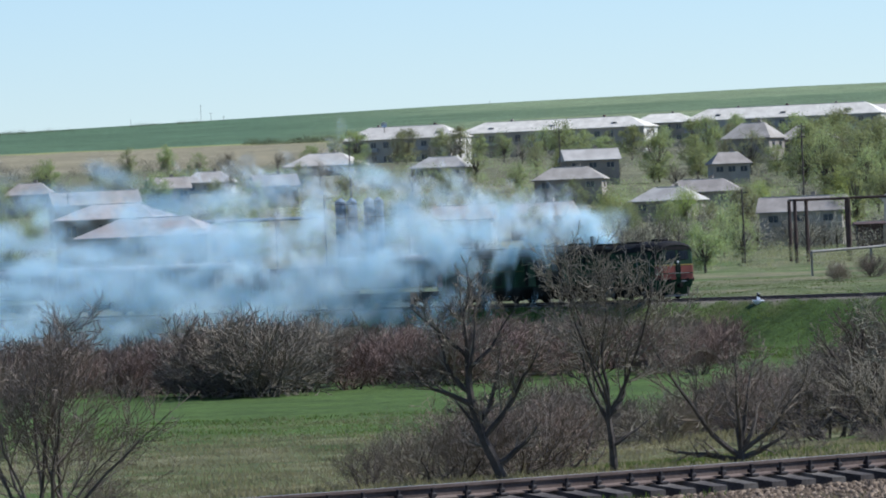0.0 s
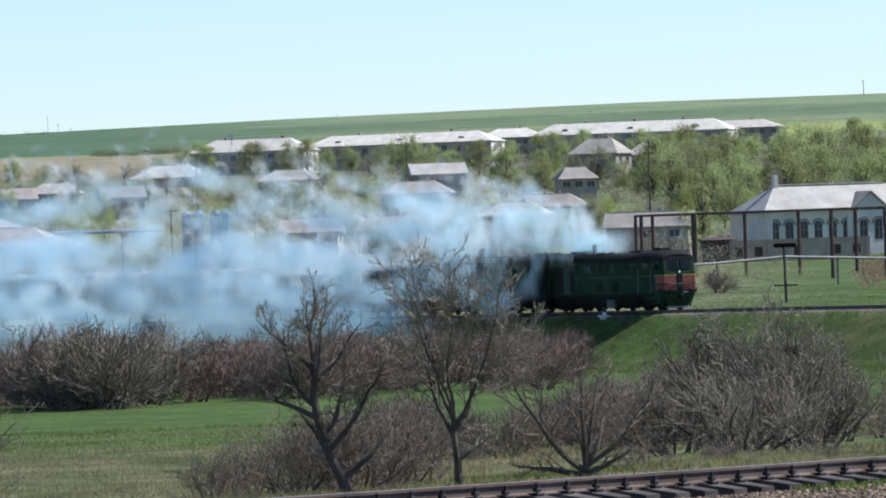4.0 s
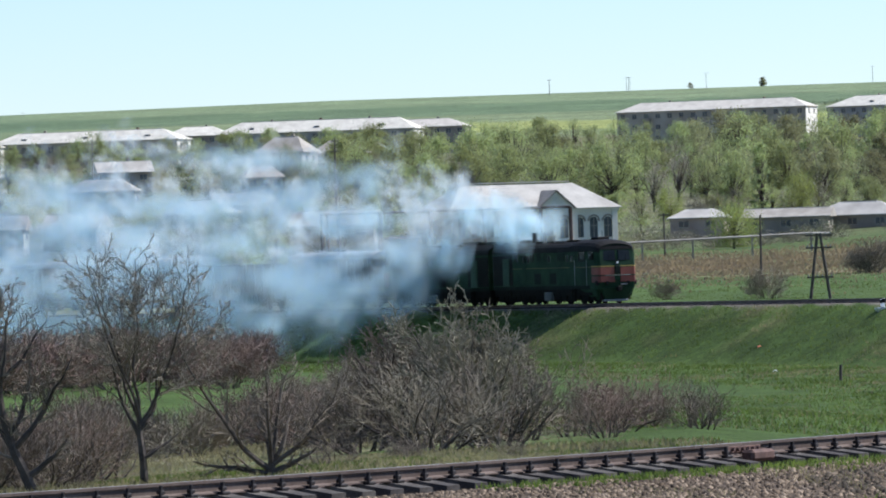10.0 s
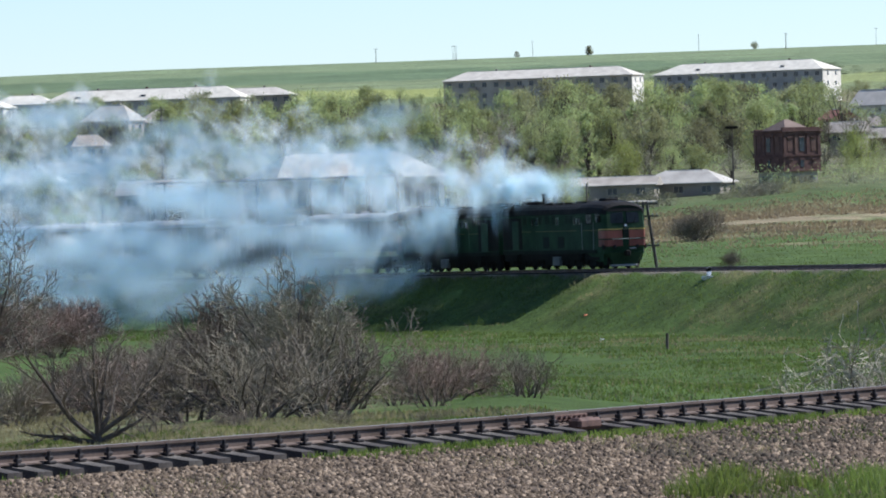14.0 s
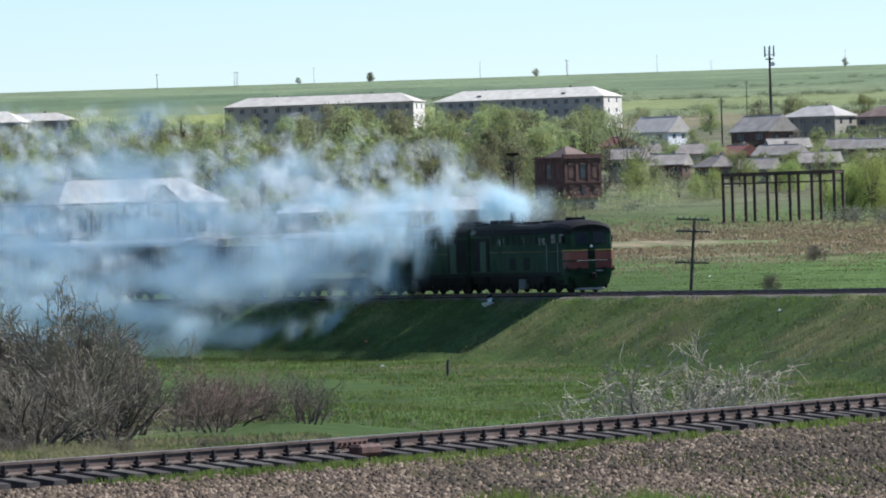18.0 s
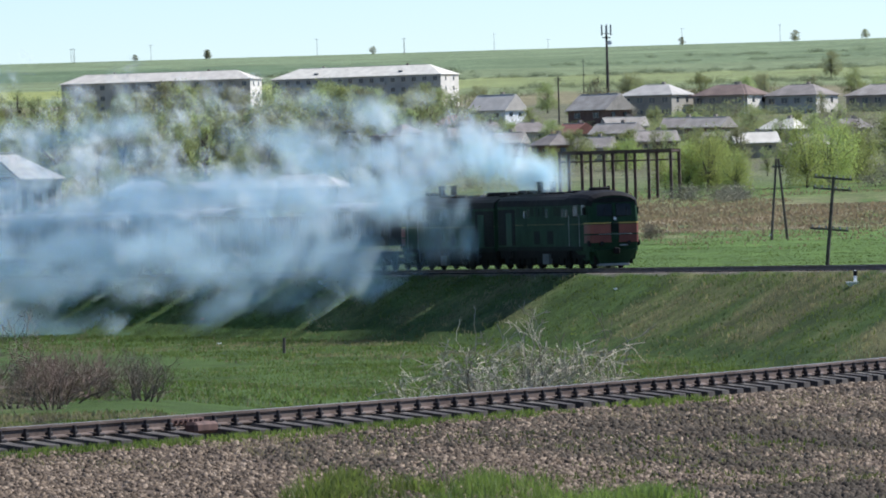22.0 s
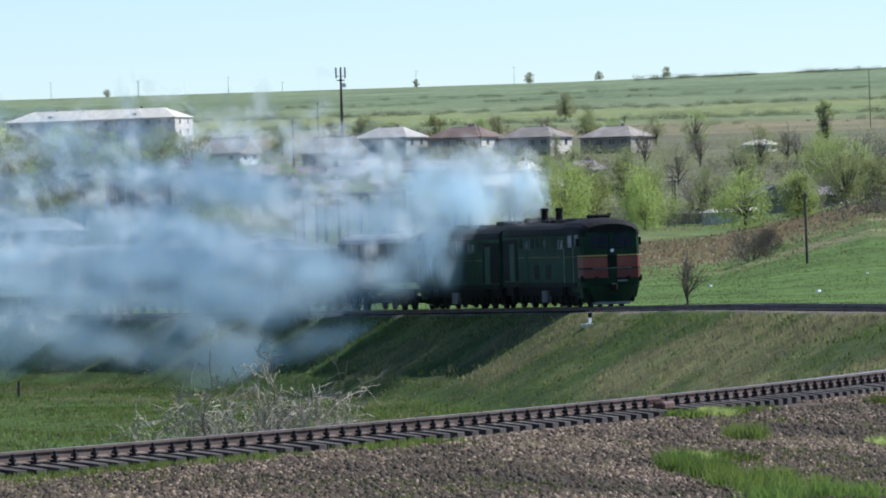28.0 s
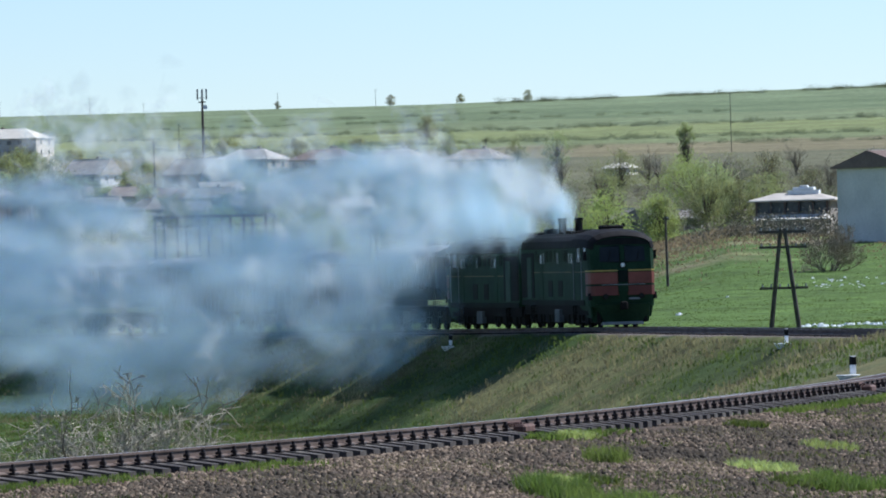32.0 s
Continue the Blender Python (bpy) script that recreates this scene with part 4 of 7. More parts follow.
def fanned(seed, h, stems, el, gaps, girth, least, curl=0.12, up=0.07):
    """A shrub: slender stems that fan out from its foot, el: their lowest and highest slope in degrees."""
    rnd = random.Random(seed)
    segs = []
    for k in range(stems):
        az, e = 360 * (k + rnd.random()) / stems, rnd.uniform(*el)
        foot = heading(az, 0) * rnd.uniform(0.02, 0.14) * h - Vector((0, 0, 0.05 * h))
        shoot(rnd, segs, foot, heading(az, e), h * rnd.uniform(0.5, 0.85), girth * h * rnd.uniform(0.7, 1.2), 0, gaps, least, curl, up, (0.45, 1.1), (0.4, 0.8))
    return segs


def segs_mesh(name, segs, thick=1.0, least=0.0):
    vs, fs = [], []
    for p, q, ra, rb, lv in segs:
        sides = 6 if lv == 0 else 4 if lv == 1 else 3
        d = (q - p).normalized()
        u = d.orthogonal().normalized()
        w = d.cross(u)
        o = len(vs)
        for c, r in ((p, ra), (q, rb)):
            r = max(r * thick, least)
            for k in range(sides):
                a = 2 * math.pi * k / sides
                vs.append(c + u * (r * math.cos(a)) + w * (r * math.sin(a)))
        for k in range(sides):
            fs.append((o + k, o + (k + 1) % sides, o + sides + (k + 1) % sides, o + sides + k))
    me = bpy.data.meshes.new(name)
    me.from_pydata(vs, [], fs)
    return me


def bare_meshes(segs):
    return segs_mesh("trunk", [s for s in segs if s[4] < 1]), segs_mesh("crown", [s for s in segs if s[4] >= 1])


def bare_thing(name, meshes, x, y, scale=1.0, turn=0.0, label="", category="tree", group="", twig=TWIG, bark=BARK, sink=0.05, flat=1.0):
    top = tagged(new(name), label, category, group)
    top.matrix_basis = Matrix.Translation((x, y, floor_z(x, y) - sink)) @ Matrix.Rotation(turn, 4, "Z") @ Matrix.Diagonal((scale, scale, scale * flat, 1))
    for part_name, me, m in (("trunk", meshes[0], bark), ("crown", meshes[1], twig)):
        if not me.materials:
            me.materials.append(m)
        ob = new(part_name, me)
        ob.parent = top
        if name == "shrub":
            tagged(ob, kind="stuff")
        if me.materials[0] != m:
            ob.material_slots[0].link = "OBJECT"
            ob.material_slots[0].material = m
    return top


X = lambda b, d: spot(b, d)
LOW = "leafless grey shrub growing behind the railway line"
NEAR = "bare trees by the line"
bare_thing("bare_tree", bare_meshes(limbed(11, 2.2, 0.085, (-0.55, 0.1), (0.08, 0), [(0.4, 8, 38, 1.6), (0.5, 60, 50, 1.2), (0.62, 182, 22, 1.1), (0.7, 172, 40, 1.25), (0.8, 300, 45, 1.0), (0.86, 12, 35, 1.1), (0.93, 165, 50, 1.1), (0.97, 90, 60, 0.9), (1.0, 30, 66, 1.1), (1.0, 200, 76, 1.1), (0.25, 172, 50, 1.1), (0.2, 10, 35, 0.9)])), *X(0.505, 95), label="leaning leafless tree with a forked dark trunk", group=NEAR)
bare_thing("bare_tree", bare_meshes(limbed(14, 1.15, 0.07, (-0.02, 0), (-0.06, 0), [(0.5, 10, 24, 0.7), (0.75, 165, 50, 1.7), (0.9, 10, 58, 2.3), (0.97, 190, 66, 2.2), (1.0, 270, 72, 2.2), (1.0, 60, 80, 2.3), (0.85, 345, 42, 1.2)], (0.15, 0.11, 0.075))), *X(1.372, 96), label="slender leafless tree with a fine budding crown", group=NEAR, twig=TWIG_B)
bare_thing("bare_tree", bare_meshes(limbed(23, 0.35, 0.10, (-0.1, 0), (0, 0), [(0.5, 172, 12, 1.2), (0.7, 176, 52, 2.3), (0.85, 120, 62, 1.6), (0.9, 15, 48, 1.7), (1.0, 5, 28, 1.3), (1.0, 60, 66, 1.7), (1.0, 260, 72, 1.5), (0.6, 10, 14, 0.9)], (0.15, 0.11, 0.085))), *X(2.452, 99), label="low leafless tree with several dark stems", group=NEAR)
bare_thing("bare_tree", bare_meshes(fanned(31, 2.9, 11, (48, 84), (0.26, 0.17, 0.12), 0.013, 0.0045)), *X(-3.41, 91), label="vase-shaped leafless shrub of many stems", group=NEAR)
for b, d, seed, f in ((4.22, 186, 26, 1.3), (3.62, 188, 27, 1.15), (3.1, 198, 28, 0.95), (4.55, 192, 29, 0.9), (3.9, 205, 33, 1.05)):
    bare_thing("bare_tree", bare_meshes(limbed(seed, 0.9, 0.13, (0.1, 0), (-0.1, 0), [(0.25 + 0.09 * j, 51 * j + 20 * seed, 22 + (j * 23) % 52, 2.0 + 0.3 * (j % 3)) for j in range(9)], (0.16, 0.13, 0.12), 0.008)), *X(b, d), f, 0, "spreading leafless thorn tree in the hollow", group="thorn trees in the hollow", twig=TWIG_B if seed == 26 else TWIG)
bush_v = [bare_meshes(fanned(40 + k, 1.0, 11, (25, 84), (0.085, 0.075, 0.07), 0.013, 0.0018, 0.2)) for k in range(5)]
far_v = [bare_meshes(fanned(60 + k, 1.0, 14, (30, 84), (0.055, 0.05), 0.012, 0.0032, 0.2)) for k in range(4)]
sparse_v = [bare_meshes(fanned(90 + k, 1.0, 12, (20, 85), (0.13, 0.10, 0.09), 0.011, 0.0027, 0.3, 0.01)) for k in range(3)]
rnd = random.Random(3)


def bush(b, d, h, label=LOW, twig=TWIG, far=False, flat=1.0, group="leafless shrubs", sparse=False):
    x, y = X(b, d)
    bare_thing("shrub", rnd.choice(sparse_v if sparse else far_v if far else bush_v), x, y, h * 1.15, rnd.random() * 6.3, label, "shrub", group, twig=twig, flat=flat)


# the large shrubs beyond the near line
for t_b, d, h, tw in ((3.218, 196, 3.4, TWIG), (3.700, 196, 2.4, TWIG), (3.934, 190, 2.6, TWIG_R), (4.300, 196, 2.6, TWIG), (4.583, 194, 2.2, TWIG_R), (3.027, 210, 3.0, TWIG), (3.790, 176, 3.2, TWIG), (4.363, 178, 3.0, TWIG),
                      (5.127, 205, 2.3, TWIG_R), (5.365, 200, 2.5, TWIG_R), (5.604, 208, 2.1, TWIG_R), (4.983, 198, 1.8, TWIG), (5.268, 190, 1.9, TWIG_R), (6.081, 200, 1.9, TWIG), (6.034, 204, 1.7, TWIG),
                      (-0.555, 99, 0.9, TWIG), (-0.745, 97, 0.8, TWIG), (-0.270, 98, 1.1, TWIG), (0.014, 98, 1.2, TWIG), (0.252, 99, 1.5, TWIG), (0.633, 100, 1.6, TWIG), (0.827, 104, 1.7, TWIG_R), (0.1, 101, 1.5, TWIG_R), (0.45, 98, 1.3, TWIG), (1.0, 106, 1.5, TWIG),
                      (3.593, 118, 0.5, TWIG), (2.926, 108, 0.7, TWIG), (3.553, 120, 0.5, TWIG), (4.488, 125, 0.5, TWIG), (-2.960, 95, 0.7, TWIG), (5.227, 140, 0.5, TWIG)):
    bush(t_b, d, h, twig=tw)
# scrub between the trees
for k in range(20):
    bush(rnd.uniform(0.3, 3.7), rnd.uniform(215, 300), rnd.uniform(1.7, 2.7), twig=rnd.choice((TWIG, TWIG, TWIG_R)), far=True)
for k in range(7):
    bush(rnd.uniform(1.7, 3.9), rnd.uniform(205, 270), rnd.uniform(2.2, 3.4), twig=rnd.choice((TWIG, TWIG_R)), far=True)
# the reddish belt at the foot of the train's bank
for k in range(92):
    b = -6.2 + 8.6 * (k + rnd.random()) / 92
    bush(b, rnd.uniform(405, 452), rnd.uniform(2.6, 4.0), "dense reddish-brown leafless scrub at the bank's foot", TWIG_R if rnd.random() < 0.75 else TWIG, True, group="scrub belt below the bank")
for k in range(9):
    bush(-1.627 + rnd.uniform(-0.45, 0.45), rnd.uniform(395, 410), rnd.uniform(4.2, 5.2), twig=TWIG, far=True, group="scrub belt below the bank")
# budding shrubs close behind the near line
for b, d, h in ((8.659, 114, 1.7), (8.969, 113, 2.3), (9.280, 115, 2.5), (9.591, 116, 2.2), (9.136, 117, 2.4), (8.372, 114, 1.2), (9.854, 118, 1.5)):
    bush(b, d, h, "pale budding shrub beside the railway line", TWIG_P, group="budding shrubs", sparse=True)
bush(10.288, 140, 2.3, "small leafless bush on the grass")
for b, d, h in ((5.827, 520, 1.6), (6.662, 505, 2.5), (10.011, 430, 1.2), (15.340, 560, 4.0), (13.496, 620, 2.9), (7.501, 640, 2.6), (7.846, 470, 1.3), (3.317, 600, 1.9), (3.628, 620, 2.3), (13.623, 640, 2.6), (10.398, 620, 1.5), (7.573, 640, 3.4)):
    bush(b, d, h, "small leafless bush in the trackside grass", far=True, group="trackside bushes")


# ---- leafy trees ----
def crown_mesh(seed, h, w, leaves, size, weep=0.0):
    """Leaf tufts gathered round limb ends, with gaps between the gatherings."""
    rnd = random.Random(seed)
    lobes = []
    for k in range(44):
        z = rnd.uniform(0.14, 0.97)
        r = w * 0.5 * math.sqrt(max(1 - ((z - 0.5) / 0.5) ** 2, 0.05)) * rnd.uniform(0.2, 1.0)
        a = rnd.uniform(0, 6.283)
        lobes.append((Vector((r * math.cos(a), r * math.sin(a), z * h)), rnd.uniform(0.09, 0.19) * w))
    g = np.random.default_rng(seed)
    pick = g.integers(0, len(lobes), leaves)
    C, Rr = np.array([tuple(c) for c, r in lobes])[pick], np.array([r for c, r in lobes])[pick]
    P = C + g.normal(0, 1, (leaves, 3)) * np.array((0.52, 0.52, 0.44 + weep)) * Rr[:, None]
    P[:, 2] -= weep * 0.5 * Rr
    P[:, 2] = np.maximum(P[:, 2], 0.05 * h)
    a, tilt, s = g.uniform(0, 6.283, leaves), g.normal(0, 0.55, leaves), size * g.uniform(0.5, 1.5, leaves)
    U = np.stack([np.cos(a), np.sin(a), 0 * a], 1) * (s * 0.42)[:, None]
    W = np.stack([-np.sin(a) * np.sin(tilt), np.cos(a) * np.sin(tilt), np.cos(tilt)], 1) * s[:, None]
    V = np.stack([P - U * 0.9 - W * 0.45, P + U - W * 0.15, P - U * 0.2 + W * 0.6], 1).reshape(-1, 3)
    vs = V.tolist()
    fs = (np.arange(leaves * 3).reshape(-1, 3)).tolist()
    me = bpy.data.meshes.new("crown")
    me.from_pydata(vs, [], fs)
    limbs = [(Vector((0, 0, -0.3)), Vector((0.02 * h, 0, 0.3 * h)), 0.028 * h, 0.02 * h, 0)]
    for c, r in lobes:
        limbs.append((Vector((0.02 * h, 0, rnd.uniform(0.18, 0.3) * h)), c, 0.010 * h, 0.003 * h, 1))
    return segs_mesh("trunk", limbs), me


tree_v = {"green": [crown_mesh(200 + k, 1.0, 0.85, 7600, 0.028) for k in range(5)],
          "willow": [crown_mesh(220 + k, 1.0, 1.05, 8200, 0.028, 0.45) for k in range(3)],
          "poplar": [crown_mesh(230 + k, 1.0, 0.34, 3200, 0.026) for k in range(2)],
          "thin": [crown_mesh(240 + k, 1.0, 0.8, 3400, 0.026) for k in range(3)]}
grey_v = [bare_meshes(limbed(80 + k, 0.34, 0.022, (0.05, 0), (0, 0.04), [(0.6 + 0.05 * j, 47 * j + 60 * k, 42 + (j * 17) % 40, 0.36 + 0.05 * (j % 4)) for j in range(9)], (0.045, 0.04), 0.0022)) for k in range(3)]
LABEL = {"green": "fresh green broadleaf tree among the village houses", "willow": "bright yellow-green willow in spring leaf", "poplar": "tall narrow poplar in thin leaf", "thin": "tree with sparse new leaves and visible limbs"}


def leafy(kind, b, d, h, leaf):
    x, y = X(b, d)
    trunk, crown = rnd.choice(tree_v[kind])
    top = tagged(new("leafy_tree"), LABEL[kind], "tree", kind + " trees")
    top.matrix_basis = Matrix.Translation((x, y, floor_z(x, y))) @ Matrix.Rotation(rnd.random() * 6.3, 4, "Z") @ Matrix.Diagonal((h * rnd.uniform(0.85, 1.15), h * rnd.uniform(0.85, 1.15), h, 1))
    for n, me, m in (("trunk", trunk, BARK), ("crown", crown, leaf)):
        if not me.materials:
            me.materials.append(m)
        ob = new(n, me)
        ob.parent = top
        if me.materials[0] != m:
            ob.material_slots[0].link = "OBJECT"
            ob.material_slots[0].material = m


def grove(b0, b1, d0, d1, count, h0, h1, kinds):
    for k in range(count):
        kind = rnd.choice(kinds)
        b, d, h = b0 + (b1 - b0) * (k + rnd.random()) / count, rnd.uniform(d0, d1), rnd.uniform(h0, h1)
        if kind == "grey":
            x, y = X(b, d)
            bare_thing("bare_tree", rnd.choice(grey_v), x, y, h * 1.15, rnd.random() * 6.3, "grey leafless tree among green ones", "tree", "grey leafless trees", twig=TWIG_B if rnd.random() < 0.5 else TWIG_P)
        else:
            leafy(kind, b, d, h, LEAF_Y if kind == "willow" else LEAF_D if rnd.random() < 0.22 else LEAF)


grove(2.6, 9.3, 960, 1010, 30, 4.5, 8.0, ("green", "thin", "thin", "willow", "grey", "grey"))
grove(3.2, 9.0, 1030, 1130, 46, 7.5, 11.0, ("green", "green", "green", "thin", "poplar", "grey"))
grove(3.0, 8.6, 1140, 1250, 40, 7.8, 11.2, ("green", "green", "thin", "green", "grey"))
grove(3.4, 9.0, 1300, 1480, 26, 5.5, 8.8, ("green", "thin", "green"))
grove(-4.2, 3.0, 930, 1060, 34, 3.5, 6.0, ("green", "thin", "willow", "grey", "green"))
grove(-4.2, 3.2, 1100, 1290, 38, 4.0, 6.5, ("green", "thin", "grey", "green"))
grove(-1.2, 4.0, 1470, 1590, 24, 5.0, 8.0, ("green", "thin", "green"))
grove(-4.2, 1.0, 1330, 1560, 16, 5.0, 7.0, ("green", "thin", "grey", "grey"))
grove(1.0, 4.2, 840, 930, 9, 4.0, 6.5, ("green", "grey", "grey", "thin"))
grove(1.0, 3.7, 760, 900, 15, 5.0, 8.0, ("grey", "grey", "thin", "grey"))
grove(0.6, 3.6, 1180, 1420, 13, 6.0, 9.0, ("green", "green", "thin"))
grove(9.0, 12.6, 960, 1060, 15, 3.5, 5.5, ("green", "thin", "willow"))
grove(8.9, 12.5, 1030, 1130, 26, 3.4, 5.4, ("green", "thin", "grey", "green"))
grove(8.9, 12.6, 1140, 1300, 16, 3.5, 5.5, ("green", "thin", "green", "grey"))
grove(9.4, 13.2, 1370, 1480, 12, 6.0, 8.0, ("green", "thin", "green"))
grove(12.4, 16.4, 900, 1000, 18, 6.0, 9.0, ("grey", "grey", "thin", "green", "grey"))
grove(12.6, 16.4, 1050, 1250, 18, 6.5, 9.5, ("grey", "thin", "grey", "grey", "willow"))
grove(13.2, 15.0, 780, 860, 5, 4.5, 7.0, ("green", "willow"))
for t_b, d, h, kind in ((10.722, 880, 6.0, "willow"), (10.913, 890, 6.8, "willow"), (11.103, 900, 5.2, "willow"), (11.724, 880, 8.0, "willow"), (11.915, 890, 8.4, "willow"), (12.153, 900, 6.8, "willow"), (12.629, 880, 7.6, "willow"), (12.596, 860, 6.2, "willow"), (10.885, 880, 7.0, "willow"), (11.123, 870, 5.0, "willow"), (10.531, 900, 4.6, "willow"),
                        (2.214, 700, 5.2, "green"), (6.414, 880, 6.0, "willow"), (14.151, 1250, 10.5, "poplar"), (6.649, 1000, 11.0, "poplar"), (3.481, 930, 9.5, "poplar"), (14.298, 800, 6.5, "green"), (14.584, 790, 5.6, "green"), (13.105, 880, 7.5, "thin")):
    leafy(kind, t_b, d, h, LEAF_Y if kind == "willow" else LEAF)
# hedgerows on the hill: uncounted low growth, one object a row
def hedge(b0, b1, d, count, h, seed):
    g = random.Random(seed)
    vs, fs = [], []
    for k in range(count):
        b, dd = b0 + (b1 - b0) * (k + g.random()) / count, d + g.uniform(-25, 25)
        if noise.noise((b * 2.3, seed, 0)) < -0.28:
            continue
        x, y = X(b, dd)
        z, hh = floor_z(x, y), h * g.uniform(0.25, 1.0)
        for j in range(300):
            p = Vector((x + g.gauss(0, 0.55) * hh, y + g.gauss(0, 0.4) * hh, z + hh * (0.45 + g.gauss(0, 0.26))))
            q = Euler((g.uniform(0, 6.3), g.uniform(0, 6.3), 0)).to_matrix()
            s, o = hh * 0.05, len(vs)
            vs.extend([p - Vector((0, 0, d * 0.0003)) + q @ Vector(c) for c in ((-s, -s * 0.6, 0), (s, -s * 0.5, 0), (s * 0.2, s, 0.2 * s))])
            fs.append((o, o + 1, o + 2))
    me = bpy.data.meshes.new("hedgerow")
    me.from_pydata(vs, [], fs)
    tagged(put_mesh("hedgerow", me, HEDGE), "distant greyish hedgerow between hillside fields", "hedgerow", kind="stuff")


for k, row in enumerate(((7.0, 16.2, 3050, 130, 4.6), (9.2, 16.2, 2620, 100, 4.8), (12.3, 16.3, 4110, 130, 5.5), (9.6, 14.5, 3480, 70, 4.0), (-1.6, 3.0, 2750, 90, 5.0), (8.6, 16.0, 2330, 40, 5.0), (-4.5, -2.0, 4100, 40, 5.0), (5.5, 9.0, 3300, 24, 6.0), (10.4, 13.0, 3700, 30, 5.0))):
    hedge(*row[:3], int(row[3] * 1.5), row[4] * 0.8, 30 + k)
for b, d, h in ((6.086, 4150, 4), (6.693, 4150, 6), (8.091, 4150, 5), (6.701, 4150, 5), (11.659, 4150, 7), (12.252, 4150, 6), (12.824, 4150, 7), (11.958, 2700, 10), (10.268, 1700, 7), (10.272, 1700, 8), (10.707, 4150, 5)):
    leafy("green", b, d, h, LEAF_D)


# low growth between the houses: bushes and hedges too many to count
def thicket(name, b0, b1, d0, d1, count, h0, h1, material, label, seed):
    g = np.random.default_rng(seed)
    b, d = np.radians(g.uniform(b0, b1, count)), g.uniform(d0, d1, count)
    x, y = d * np.sin(b), d * np.cos(b)
    keep = np.array([noise.noise((p * 0.03, q * 0.012, seed)) for p, q in zip(x, y)]) > -0.1
    x, y = x[keep], y[keep]
    z, hh = heights(x, y)[0], g.uniform(h0, h1, len(x))
    per = 330
    P = np.repeat(np.stack([x, y, z], 1), per, 0)
    H = np.repeat(hh, per)
    n = len(P)
    P = P + g.normal(0, 1, (n, 3)) * np.stack([0.5 * H, 0.5 * H, 0.0 * H], 1)
    P[:, 2] += H * np.clip(g.beta(1.6, 1.6, n), 0.02, 1)
    a, s = g.uniform(0, 6.283, n), 0.085 * g.uniform(0.6, 1.5, n) * np.sqrt(H / 2)
    U = np.stack([np.cos(a), np.sin(a), 0 * a], 1) * s[:, None]
    W = np.stack([0.4 * np.sin(a), -0.4 * np.cos(a), 0 * a + 1], 1) * s[:, None]
    V = np.stack([P - U, P + U * 0.8 - W * 0.5, P + W], 1).reshape(-1, 3)
    me = bpy.data.meshes.new(name)
    me.from_pydata(V.tolist(), [], np.arange(n * 3).reshape(-1, 3).tolist())
    tagged(put_mesh(name, me, material), label, "shrubs", kind="stuff")


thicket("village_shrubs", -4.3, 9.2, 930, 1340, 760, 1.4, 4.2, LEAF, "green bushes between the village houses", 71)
thicket("village_shrubs", -4.3, 9.2, 915, 1300, 300, 1.2, 3.0, TWIG_B, "leafless bushes between the village houses", 72)
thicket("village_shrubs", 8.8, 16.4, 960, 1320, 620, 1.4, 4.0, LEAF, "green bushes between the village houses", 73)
thicket("village_shrubs", 11.8, 16.4, 860, 1280, 300, 1.0, 3.0, TWIG_B, "greyish leafless thicket behind the reeds", 74)
thicket("village_shrubs", 0.9, 3.7, 840, 950, 130, 1.4, 3.2, TWIG_B, "greyish leafless thicket near the pipe gantry", 77)
thicket("village_shrubs", -4.3, 3.0, 1340, 1900, 260, 1.5, 3.4, TWIG_B, "leafless scrub on the hillside", 75)
thicket("village_shrubs", 5.5, 8.4, 880, 928, 90, 0.8, 2.0, TWIG_B, "leafless brush before the low sheds", 78)
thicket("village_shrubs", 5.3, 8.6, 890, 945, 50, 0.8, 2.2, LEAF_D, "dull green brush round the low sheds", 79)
thicket("village_shrubs", 9.3, 11.2, 795, 832, 110, 0.8, 2.2, TWIG_B, "leafless brush before the ruined frame", 81)
thicket("village_shrubs", 14.2, 16.4, 630, 690, 90, 1.2, 3.0, TWIG_B, "leafless brush before the pavilion", 80)
thicket("village_shrubs", 1.0, 4.4, 690, 860, 70, 0.9, 2.2, LEAF_D, "dull green bushes near the pipe gantry", 76)


bare_thing("bare_tree", grey_v[1], *X(12.942, 395), 4.6, 1.0, "small leafless tree in the trackside grass", "tree", "trackside bushes", twig=TWIG)


# ---- houses ----
def roof_mesh(w, dp, z, rise, hip, over=0.45, thick=0.14):
    """A ridged roof along x with hipped (hip > 0) or gabled ends, closed below."""
    a, b = w / 2 + over, dp / 2 + over
    r = max(a - hip, 0.05) if hip else a
    bm = bmesh.new()
    lo = [bm.verts.new(p) for p in ((-a, -b, z - thick), (a, -b, z - thick), (a, b, z - thick), (-a, b, z - thick))]
    ev = [bm.verts.new(p) for p in ((-a, -b, z), (a, -b, z), (a, b, z), (-a, b, z))]
    rg = [bm.verts.new((-r, 0, z + rise)), bm.verts.new((r, 0, z + rise))]
    bm.faces.new(lo[::-1])
    for k in range(4):
        bm.faces.new((lo[k], lo[(k + 1) % 4], ev[(k + 1) % 4], ev[k]))
    bm.faces.new((ev[0], ev[1], rg[1], rg[0]))
    bm.faces.new((ev[2], ev[3], rg[0], rg[1]))
    bm.faces.new((ev[1], ev[2], rg[1]))
    bm.faces.new((ev[3], ev[0], rg[0]))
    return bm


